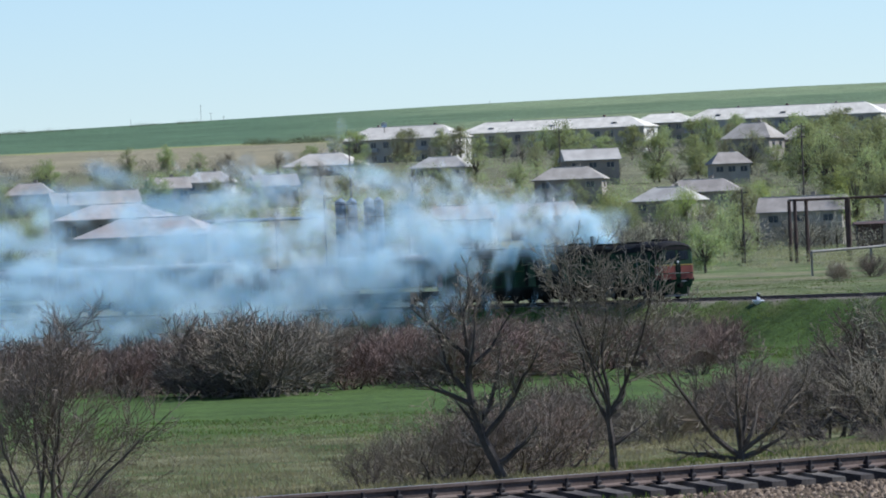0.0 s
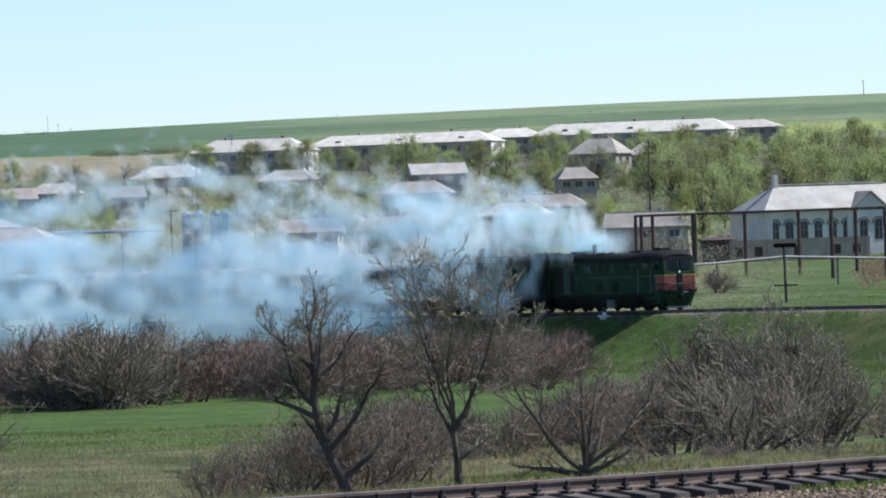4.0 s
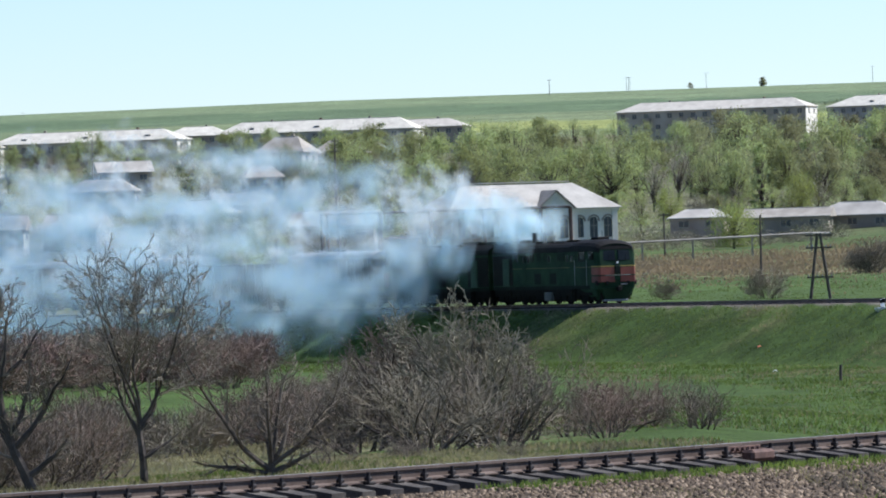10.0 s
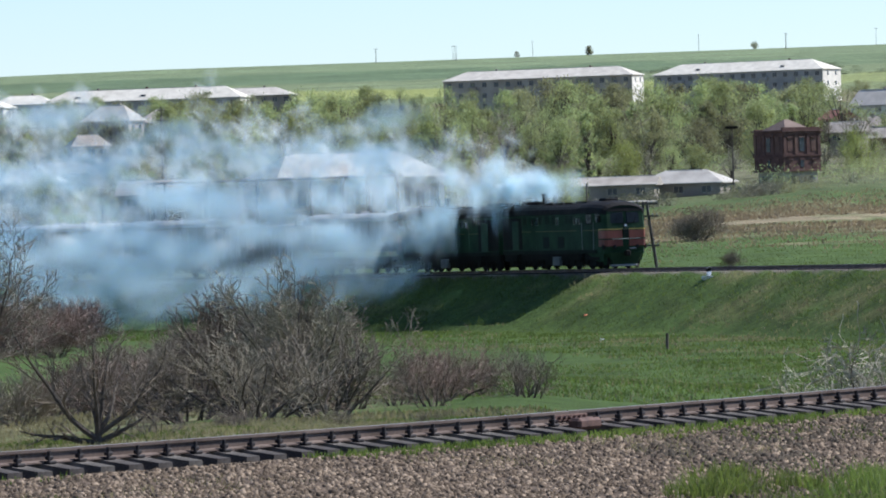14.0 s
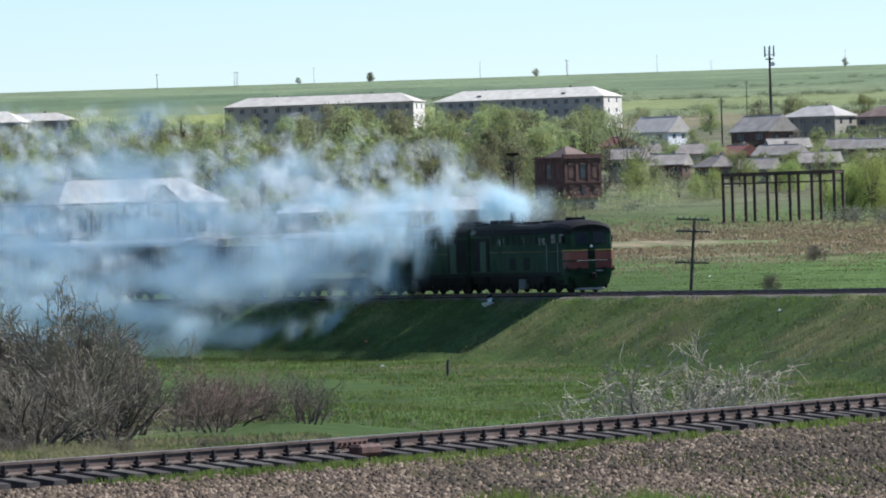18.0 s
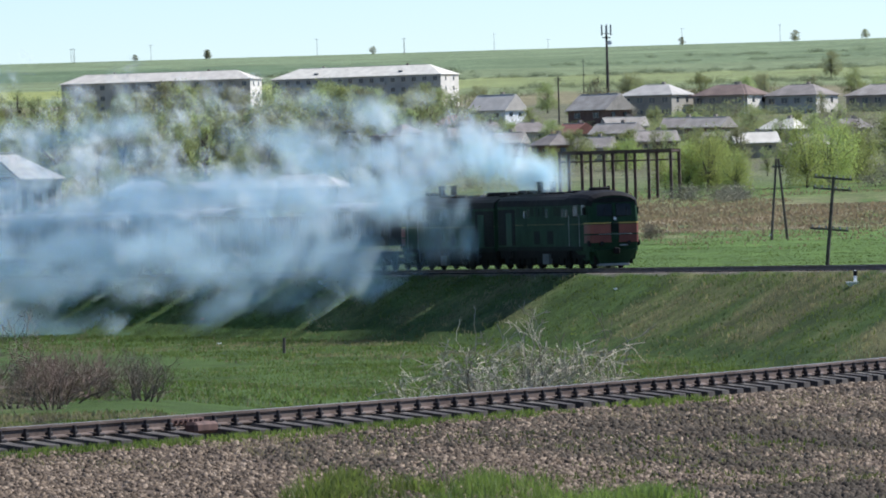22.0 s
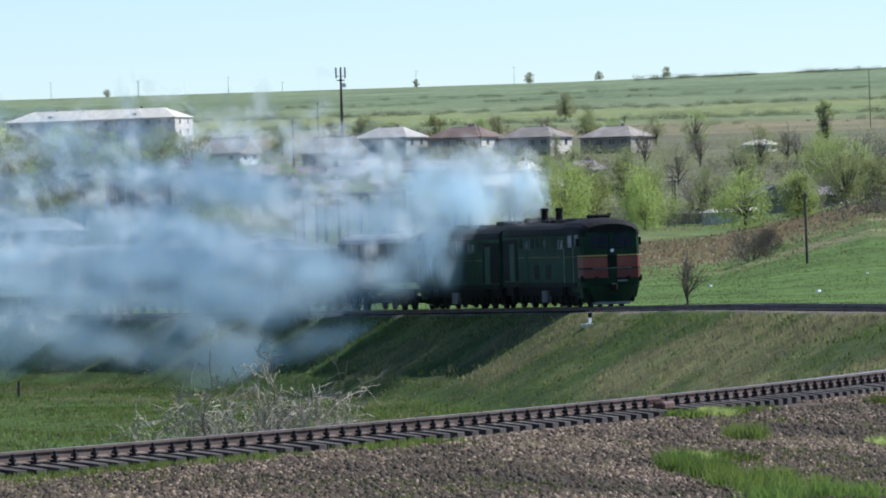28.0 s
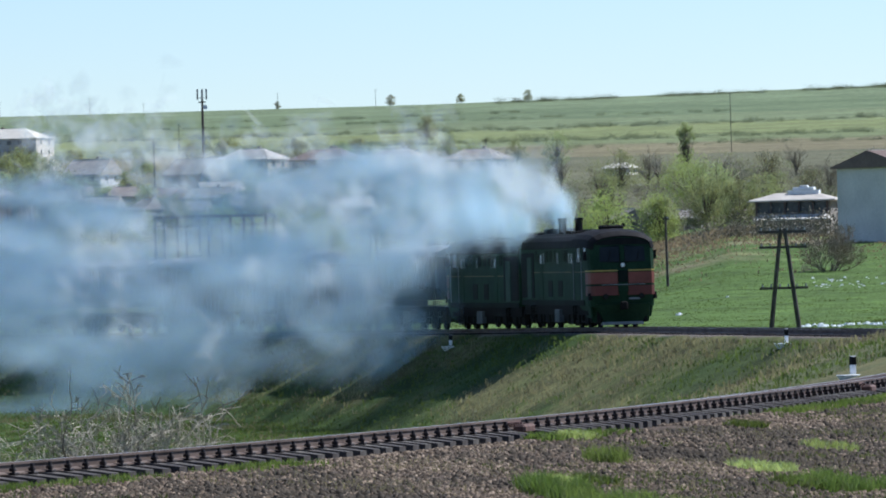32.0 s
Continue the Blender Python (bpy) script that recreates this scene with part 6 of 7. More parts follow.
# ---- steel frames, pipes, poles ----
def open_frame():
    x, y = X(10.15, 840)
    top = tagged(new("concrete_frame"), "roofless rusty post-and-beam frame of a ruined shed", "frame")
    top.matrix_basis = pose(x, y, 4.6, 0, 0, -10.15 - 12)
    foot = floor_z(x, y) - 5.2
    for yy in (-2.6, 2.6):
        for k in range(6):
            cx = -7.0 + k * 2.8
            put("post", boxes((cx - 0.17, cx + 0.17, yy - 0.17, yy + 0.17, foot, 4.9)), STEEL, top)
        put("beam", boxes((-7.2, 7.2, yy - 0.2, yy + 0.2, 4.9, 5.3)), STEEL, top)
        put("rail_bar", boxes((-7.2, 7.2, yy - 0.1, yy + 0.1, 3.9, 4.05)), STEEL, top)
    for k in range(6):
        cx = -7.0 + k * 2.8
        put("cross_beam", boxes((cx - 0.12, cx + 0.12, -2.4, 2.4, 4.95, 5.2)), STEEL, top)


open_frame()


def pipe_gantry():
    """An overhead pipe on tall posts before the station house."""
    top = tagged(new("pipe_gantry"), "overhead rusty pipe on tall steel posts", "gantry")
    pts = [(2.982, 745), (3.418, 745), (3.856, 742), (4.309, 740), (4.585, 700), (4.790, 745), (5.038, 700), (2.935, 760), (3.078, 752), (3.435, 744)]
    tops = []
    for b, d in pts:
        x, y = X(b, d)
        g = floor_z(x, y)
        zt = 4.3 + d * math.tan(radians(0.273)) + 0.2
        put("post", rods(((x, y, g - 0.5), (x, y, zt), 0.2), n=8), STEEL, top)
        tops.append(Vector((x, y, zt)))
    for a, c in ((0, 1), (1, 2), (2, 3), (3, 4), (4, 6), (3, 5), (7, 0), (0, 8), (8, 9)):
        put("pipe", rods((tops[a], tops[c], 0.14), n=8), STEEL, top)


pipe_gantry()


def low_pipe(name, rows, r, post_every, label, m=PIPE, lift=0.0, group=""):
    """A pipe on short posts: rows of bearing, distance, height."""
    top = tagged(new(name), label, "pipeline", group)
    P = [Vector((*X(b, d), z)) for b, d, z in rows]
    for a, c in zip(P, P[1:]):
        put("pipe", rods((a, c, r), n=8), m, top)
        n = max(int((c - a).length / post_every), 1)
        for k in range(n):
            q = a.lerp(c, k / n)
            g = floor_z(q.x, q.y)
            if q.z - g > 0.2:
                put("support", boxes((q.x - 0.1, q.x + 0.1, q.y - 0.1, q.y + 0.1, g - 0.3, q.z - r * 0.7)), PLASTER_G, top)
    return top


zat = lambda d, el: 4.3 + d * math.tan(radians(el))
low_pipe("pipeline", [(3.107, 640, zat(640, -0.153)), (3.609, 645, zat(645, -0.134)), (4.182, 650, zat(650, -0.098)), (5.060, 660, zat(660, -0.140))], 0.13, 5, "pale pipe on short concrete supports")
low_pipe("pipeline", [(5.202, 790, zat(790, -0.039)), (6.061, 800, zat(800, -0.022)), (7.061, 810, zat(810, 0.001)), (7.221, 815, zat(815, -0.004))], 0.13, 6, "pale pipe on short concrete supports")
low_pipe("overhead_pipe", [(-2.056, 800, zat(800, 0.311)), (-1.079, 805, zat(805, 0.308))], 0.22, 4.6, "elevated pale blue pipe on a portal support", TANK)


def silos():
    b = -0.698
    x, y = X(b, 900)
    top = tagged(new("storage_tanks"), "cluster of upright blue-grey storage tanks", "tank")
    top.matrix_basis = pose(x, y, 5.5, 0, 0, -b)
    foot = floor_z(x, y) - 6.0
    for k, cx in enumerate((-2.4, -0.9, 1.4, 2.6)):
        tk = put("tank", rods(((cx, 0.3 * k, foot), (cx, 0.3 * k, 5.6), 0.72), ((cx, 0.3 * k, 5.6), (cx, 0.3 * k, 6.1), 0.72, 0.1), n=14), TANK, top)
        for z in (1.5, 3.4, 5.2):
            put("hoop", rods(((cx, 0.3 * k, z), (cx, 0.3 * k, z + 0.1), 0.76), n=14), IRON, tk)


silos()


def insulator_pole(b, d, base, top_z, arms, frame=False, label="", m=POLE, lamp=False, width=1.9, group="telegraph poles", lean=0.0):
    """A wooden telegraph pole with cross-arms; frame: two legs that meet at the top."""
    x, y = X(b, d)
    g = floor_z(x, y)
    h = top_z - g
    top = tagged(new("telegraph_pole"), label or ("weathered A-frame telegraph pole with two cross-arms" if frame else "weathered wooden telegraph pole with cross-arms"), "pole", group)
    top.matrix_basis = pose(x, y, g, 0, 0, -b + rnd.uniform(-12, 12)) @ Matrix.Rotation(radians(lean), 4, "Y")
    if frame:
        put("leg", rods(((-0.75, 0, -0.4), (-0.1, 0, h), 0.13, 0.1), n=7), m, top)
        put("leg", rods(((0.75, 0, -0.4), (0.1, 0, h), 0.13, 0.1), n=7), m, top)
    else:
        put("shaft", rods(((0, 0, -0.4), (rnd.uniform(-0.1, 0.1), 0, h), 0.13, 0.09), n=7), m, top)
    for f in arms:
        z = h * f
        am = put("cross_arm", boxes((-width / 2, width / 2, -0.06, 0.06, z - 0.06, z + 0.06)), m, top)
        for k in range(6 if d < 700 else 0):
            cx = -width / 2 + 0.12 + k * (width - 0.24) / 5
            put("insulator", rods(((cx, 0, z + 0.06), (cx, 0, z + 0.2), 0.045), n=6), GREY_BOX, am)
    if lamp:
        put("lamp_head", boxes((-0.9, 0.9, -0.2, 0.2, h - 0.25, h + 0.1), bevel=0.05), IRON, top)
    return top


insulator_pole(4.186, 545, 0, zat(545, 0.007), (0.3,), label="wooden pole with a box on its top", lamp=True)
insulator_pole(7.125, 490, 0, zat(490, -0.004), (0.97, 0.78, 0.33), True)
insulator_pole(9.346, 438, 0, zat(438, 0.015), (0.98, 0.82, 0.4), width=2.2, lean=3.5)
insulator_pole(11.875, 402, 0, zat(402, 0.112), (0.98, 0.86, 0.42), width=2.3, lean=5.5)
insulator_pole(11.482, 600, 0, zat(600, 0.272), (0.9,), True, width=1.0)
insulator_pole(14.940, 335, 0, zat(335, 0.129), (0.97, 0.82, 0.42), True, width=2.4)
insulator_pole(13.960, 560, 0, zat(560, 0.261), (0.96,), width=0.5, label="plain wooden pole at the reed bed")
insulator_pole(7.877, 930, 0, zat(930, 0.604), (), lamp=True, label="tall dark lamp pole by the sheds", group="village poles")
insulator_pole(6.632, 640, 0, zat(640, 0.168), (), label="plain wooden pole at the reed bed", group="village poles")
for b, d, el in ((-0.755, 1050, 0.907), (3.067, 1100, 0.937), (1.017, 1120, 0.975), (2.547, 760, 0.402), (-0.982, 780, 0.500), (-0.278, 760, 0.393), (-3.146, 900, 0.603), (9.653, 1250, 1.009), (9.649, 1250, 1.025), (12.842, 900, 0.448), (14.529, 2000, 1.309), (9.866, 1900, 1.159), (12.453, 1360, 0.961), (3.063, 950, 0.862), (12.866, 905, 0.409), (5.826, 830, 0.211)):
    insulator_pole(b, d, 0, zat(d, el), (0.95,), width=1.4, label="thin wooden power pole in the village", group="village poles")
for b, el in ((4.893, 1.365), (5.547, 1.367), (7.623, 1.395), (8.362, 1.378), (6.220, 1.383), (5.575, 1.365), (8.355, 1.384), (9.119, 1.398), (10.708, 1.398), (11.535, 1.406), (9.575, 1.338), (-1.997, 1.300), (-1.912, 1.230), (-1.806, 1.197), (-2.590, 1.201), (4.896, 1.368), (5.563, 1.368), (0.447, 1.228), (0.441, 1.198)):
    insulator_pole(b, 4120, 0, zat(4120, el), (0.96,), width=2.2, label="distant power pole on the skyline", group="skyline poles")


def cell_mast():
    b, d = 10.070, 1450
    x, y = X(b, d)
    g, zt = floor_z(x, y), zat(1450, 1.434)
    top = tagged(new("antenna_mast"), "slim dark mobile-phone mast with antennas on its top", "mast")
    top.location = (x, y, g)
    h = zt - g
    put("shaft", rods(((0, 0, -0.5), (0, 0, h), 0.42, 0.2), n=10), POLE, top)
    put("platform", rods(((0, 0, h - 2.6), (0, 0, h - 2.4), 0.9), n=10), IRON, top)
    put("dish", rods(((0.5, -0.3, h - 3.6), (0.5, -0.7, h - 3.6), 0.45, 0.5), n=12), WHITE, top)
    for k in range(3):
        a = 2.094 * k + 0.4
        put("arm", rods(((0, 0, h - 1.6), (1.1 * math.cos(a), 1.1 * math.sin(a), h - 1.6), 0.06)), IRON, top)
        put("panel_antenna", boxes((1.1 * math.cos(a) - 0.16, 1.1 * math.cos(a) + 0.16, 1.1 * math.sin(a) - 0.1, 1.1 * math.sin(a) + 0.1, h - 2.0, h + 0.3), bevel=0.03), GREY_BOX, top)


cell_mast()


def roof_dish():
    b, d = -0.454, 1590
    x, y = X(b, d)
    z = zat(d, 1.030)
    top = tagged(new("satellite_dish"), "white satellite dish on the apartment roof", "dish")
    top.location = (x, y, z)
    bm = bmesh.new()
    n = 14
    c = bm.verts.new((0, 0.25, 1.1))
    rings = []
    for r, yy in ((0.35, 0.2), (0.7, 0.02)):
        rings.append([bm.verts.new((r * math.cos(2 * math.pi * k / n), yy, 1.1 + r * math.sin(2 * math.pi * k / n))) for k in range(n)])
    for k in range(n):
        bm.faces.new((c, rings[0][k], rings[0][(k + 1) % n]))
        bm.faces.new((rings[0][k], rings[1][k], rings[1][(k + 1) % n], rings[0][(k + 1) % n]))
    put("reflector", bm, WHITE, top)
    put("dish_stand", rods(((0, 0.3, -0.8), (0, 0.28, 1.1), 0.06)), IRON, top)
    put("feed_arm", rods(((0, 0.2, 0.5), (0, -0.5, 1.0), 0.03)), IRON, top)


roof_dish()


# ---- small things on the grass ----
def marker(b, d):
    x, y = X(b, d)
    top = tagged(new("track_marker"), "small white concrete marker post with a black band", "marker", "track markers")
    top.matrix_basis = pose(x, y, floor_z(x, y), 0, 0, rnd.uniform(-20, 20))
    put("pad", rods(((0, 0, -0.4), (0, 0, 0.07), 0.12, 0.5), n=14), LITTER, top, "whitewashed ground pad")
    put("stake", boxes((-0.07, 0.07, -0.07, 0.07, 0.1, 0.62), bevel=0.015), LITTER, top)
    put("black_band", boxes((-0.075, 0.075, -0.075, 0.075, 0.36, 0.6)), BLACK, top)


def ray_ground(b, el, d0, d1):
    """How far out a line of sight meets the ground."""
    ds = np.arange(d0, d1, 0.5)
    xs, ys = ds * math.sin(radians(b)), ds * math.cos(radians(b))
    z = heights(xs, ys)[0]
    hit = np.nonzero(4.3 + ds * math.tan(radians(el)) <= z)[0]
    return float(ds[hit[0]]) if len(hit) else d1


for b, el, d0, d1 in ((12.111, -0.802, 250, 380), (14.946, -0.859, 220, 330), (15.500, -1.141, 170, 300), (2.639, -0.556, 400, 560), (7.652, -0.663, 380, 460), (7.638, -0.671, 380, 460), (2.649, -0.570, 430, 520)):
    marker(b, ray_ground(b, el, d0, d1))
b = 7.271
x, y = X(b, ray_ground(b, -1.251, 285, 450))
stump = tagged(new("post"), "short weathered wooden post in the meadow", "post")
stump.location = (x, y, floor_z(x, y))
put("stake", rods(((0, 0, -0.2), (0.03, 0, 0.85), 0.09, 0.08), n=7), POLE, stump)


def rag(b, el, d0, d1, size, m, label):
    d = ray_ground(b, el, d0, d1)
    x, y = X(b, d)
    bm = bmesh.new()
    n = 9
    vs = [bm.verts.new((size * rnd.uniform(0.5, 1) * math.cos(2 * math.pi * k / n), size * rnd.uniform(0.5, 1) * math.sin(2 * math.pi * k / n), -0.02)) for k in range(n)]
    up = [bm.verts.new((v.co.x * 0.6, v.co.y * 0.6, size * rnd.uniform(0.25, 0.6))) for v in vs]
    bm.faces.new(up)
    for k in range(n):
        bm.faces.new((vs[k], vs[(k + 1) % n], up[(k + 1) % n], up[k]))
    ob = put("litter", bm, m, None)
    ob.location = (x, y, floor_z(x, y))
    tagged(ob, label, "litter", "scraps of litter")


WL = "crumpled white plastic scrap lying in the grass"
for t_b, el, d0, d1, s, m in ((6.725, -1.162, 285, 460, 0.22, LITTER), (6.593, -0.956, 300, 470, 0.24, ORANGE), (14.053, -0.572, 330, 600, 0.26, LITTER), (14.043, -0.577, 350, 600, 0.26, LITTER), (13.139, -0.506, 350, 600, 0.2, LITTER), (14.461, -0.437, 380, 650, 0.2, LITTER), (13.136, -0.500, 380, 650, 0.2, LITTER), (10.093, -0.795, 285, 400, 0.14, LITTER), (10.082, -0.796, 285, 400, 0.13, LITTER), (11.408, -0.375, 380, 650, 0.22, LITTER), (9.507, -0.486, 400, 600, 0.2, LITTER)):
    rag(t_b, el, d0, d1, s, m, WL if m is LITTER else "faded orange plastic scrap on the bank")
for k in range(34):
    rag(15.427 + rnd.uniform(-0.25, 0.42), -0.338 + rnd.uniform(-0.05, 0.04), 330, 620, rnd.uniform(0.08, 0.2), LITTER, WL)
for k in range(40):
    rag(15.322 + rnd.uniform(-0.25, 0.5), -0.702 + rnd.uniform(-0.01, 0.012), 300, 500, rnd.uniform(0.12, 0.3), LITTER, WL)


# ---- near line: sleepers, fastenings, joints ----
def mesh_of(bm, m):
    me = bpy.data.meshes.new("piece")
    bm.to_mesh(me)
    bm.free()
    me.materials.append(m)
    return me


bm = bmesh.new()
vs = []
for yy, hw, zt in ((-2.2, 0.11, -0.33), (-1.6, 0.14, -0.31), (-0.8, 0.12, -0.25), (0.0, 0.14, -0.185), (0.1, 0.14, -0.187), (0.58, 0.125, -0.25)):
    vs.append([bm.verts.new((-hw - 0.03, yy, -0.46)), bm.verts.new((hw + 0.03, yy, -0.46)), bm.verts.new((hw, yy, zt)), bm.verts.new((-hw, yy, zt))])
for p, q in zip(vs, vs[1:]):
    for k in range(4):
        bm.faces.new((p[k], p[(k + 1) % 4], q[(k + 1) % 4], q[k]))
bm.faces.new(vs[0])
bm.faces.new(vs[-1][::-1])
bmesh.ops.recalc_face_normals(bm, faces=bm.faces)
sleeper_me = mesh_of(bm, SLEEPER)
clip_bm = boxes((-0.07, 0.07, 0.06, 0.17, -0.19, -0.15), bevel=0.01)
rod(clip_bm, (0, 0.1, -0.16), (0, 0.1, -0.03), 0.028, n=6)
box(clip_bm, -0.04, 0.04, 0.05, 0.14, -0.14, -0.09, bevel=0.01)
rod(clip_bm, (0.06, 0.15, -0.18), (0.06, 0.15, -0.09), 0.02, n=6)
clip_me = mesh_of(clip_bm, CLAMP)
clip2_me = mesh_of(boxes((-0.07, 0.07, -0.17, -0.06, -0.19, -0.12), bevel=0.015), CLAMP)
s = 8.0
while s < float(near_len[-1]) - 2:
    jd = (s - JOINT + 12.5) % 25 - 12.5
    if abs(jd) > 0.16:
        p, h = near_at(s)
        sl = new("sleeper", sleeper_me)
        sl.parent = near_track
        # the long axis across the line, its short end towards the camera
        m = Matrix.Translation(p) @ Matrix.Rotation(math.atan2(h.y, h.x) + math.pi, 4, "Z")
        sl.matrix_basis = m @ Matrix.Translation((rnd.uniform(-0.02, 0.02), 0, rnd.uniform(-0.008, 0.004))) @ Matrix.Rotation(rnd.uniform(-0.02, 0.02), 4, "Z")
        if 22 < s < 118:
            for me in (clip_me, clip2_me):
                c = new("rail_fastener", me)
                c.parent = sl
    s += 0.5435
plate_me = mesh_of(boxes((-0.4, 0.4, 0.012, 0.05, -0.14, -0.045), bevel=0.008), PLATE)
bolt_me = mesh_of(rods(((0, 0.045, 0), (0, 0.1, 0), 0.026), n=6), PLATE)
rodent = mesh_of(boxes((-0.28, 0.28, 0.1, 0.32, -0.26, -0.1), bevel=0.04), PLATE)
for j in range(-1, 4):
    s = JOINT + 25 * j
    if not 4 < s < float(near_len[-1]) - 2:
        continue
    p, h = near_at(s)
    fp = new("fishplate", plate_me)
    fp.parent = near_track
    fp.matrix_basis = Matrix.Translation(p) @ Matrix.Rotation(math.atan2(h.y, h.x) + math.pi, 4, "Z")
    for q in (-0.3, -0.18, -0.06, 0.06, 0.18, 0.3):
        bt = new("bolt", bolt_me)
        bt.parent = fp
        bt.location = (q, 0, -0.09)
    ch = new("joint_chair", rodent)
    ch.parent = near_track
    ch.matrix_basis = fp.matrix_basis @ Matrix.Translation((-0.1, 0, 0))
# far sleepers along the stretch that shows
for s in np.arange(-262.0, 98.0, 1.2):
    p, h = line_far(float(s))
    sl = new("sleeper", far_sleeper)
    sl.parent = far_track
    sl.matrix_basis = far_pose(float(s))


# ---- ballast and grass ----
def scatter(n, s0, s1, o0, o1, seed):
    """Places along the near line: offset from its rail towards the camera."""
    g = np.random.default_rng(seed)
    s, o = g.uniform(s0, s1, n), g.uniform(o0, o1, n)
    x, y = np.interp(s, near_len, NX), np.interp(s, near_len, NY)
    x2, y2 = np.interp(s + 0.4, near_len, NX), np.interp(s + 0.4, near_len, NY)
    L = np.hypot(x2 - x, y2 - y)
    hx, hy = (x2 - x) / L, (y2 - y) / L
    return x + hy * o, y - hx * o, s, o, g


def stones(n, seed, soil=False):
    x, y, s, o, g = scatter(n, 18, 122, 1.6 if soil else 0.6, 18.5, seed)
    keep = np.abs(np.arctan2(x, y) - 0.11) < 0.2
    # thin out over soil and grass
    n1 = np.array([noise.noise((a * 0.3, b * 0.3, 7)) + noise.noise((a * 0.05, b * 0.05, 0)) for a, b in zip(x, y)])
    far = np.clip((o - 15) / 4.0, 0, 1) + np.clip((np.degrees(np.arctan2(x, y)) - 9) / 6, 0, 0.5)
    if soil:
        keep &= (n1 + g.uniform(-0.3, 0.3, n) > -0.1) & (np.degrees(np.arctan2(x, y)) + 3 * n1 > 9.0)
    else:
        keep &= (n1 + g.uniform(-0.6, 0.6, n)) < 0.72 - 0.9 * far - 0.5 * np.clip((np.degrees(np.arctan2(x, y)) - 8.6) / 2, 0, 1)
    x, y, g2 = x[keep], y[keep], g
    n = len(x)
    z = heights(x, y)[0]
    size = g2.uniform(0.014, 0.042, n) * (1.4 if soil else 1.0)
    base = np.array([(-1, -0.8, -0.3), (1, -0.7, -0.2), (0.8, 0.9, -0.3), (-0.9, 0.8, -0.25), (-0.5, -0.4, 0.75), (0.6, -0.3, 0.6), (0.2, 0.6, 0.8)])
    v = base[None] * np.array((1.35, 0.75, 0.95)) * size[:, None, None] * g2.uniform(0.6, 1.3, (n, 7, 3))
    a = g2.uniform(0, 6.283, n)
    c, sn = np.cos(a)[:, None], np.sin(a)[:, None]
    vx, vy = v[..., 0] * c - v[..., 1] * sn, v[..., 0] * sn + v[..., 1] * c
    pts = np.stack([vx + x[:, None], vy + y[:, None], v[..., 2] + z[:, None] + 0.012], -1).reshape(-1, 3)
    f = np.array([(0, 1, 5), (0, 5, 4), (1, 2, 5), (2, 6, 5), (2, 3, 6), (3, 0, 4), (3, 4, 6), (4, 5, 6)])
    faces = (f[None] + (np.arange(n) * 7)[:, None, None]).reshape(-1, 3)
    me = bpy.data.meshes.new("ballast")
    me.vertices.add(len(pts))
    me.vertices.foreach_set("co", pts.astype(np.float32).ravel())
    me.loops.add(faces.size)
    me.loops.foreach_set("vertex_index", faces.ravel().astype(np.int32))
    me.polygons.add(len(faces))
    me.polygons.foreach_set("loop_start", np.arange(0, faces.size, 3, dtype=np.int32))
    me.update()
    me.validate()
    if soil:
        tagged(put_mesh("soil_clods", me, CLODS), "dark crumbly soil with clods beside the ballast", "soil", kind="stuff")
    else:
        tagged(put_mesh("ballast", me, BALLAST), "loose brown and grey track ballast stones", "ballast", kind="stuff")


def island_mat():
    """Stones of differing greys and browns, one tone a stone."""
    m = mat("ballast_mixed", (0.10, 0.08, 0.075), (0.30, 0.25, 0.23), 0.9, 6, 40)
    n, l = m.node_tree.nodes, m.node_tree.links
    geo, ramp = n.new("ShaderNodeNewGeometry"), n.new("ShaderNodeValToRGB")
    e = ramp.color_ramp.elements
    e[0].color, e[1].color = (0.042, 0.03, 0.02, 1), (0.285, 0.215, 0.15, 1)
    k = e.new(0.6)
    k.color = (0.13, 0.092, 0.059, 1)
    l.new(geo.outputs["Random Per Island"], ramp.inputs[0])
    l.new(ramp.outputs[0], n["Principled BSDF"].inputs["Base Color"])
    return m


BALLAST = island_mat()
CLODS = mat("dark_soil", (0.026, 0.02, 0.013), (0.085, 0.066, 0.045), 0.95, 1.5, 12, 0.01)
stones(225000, 4)
stones(80000, 6, True)


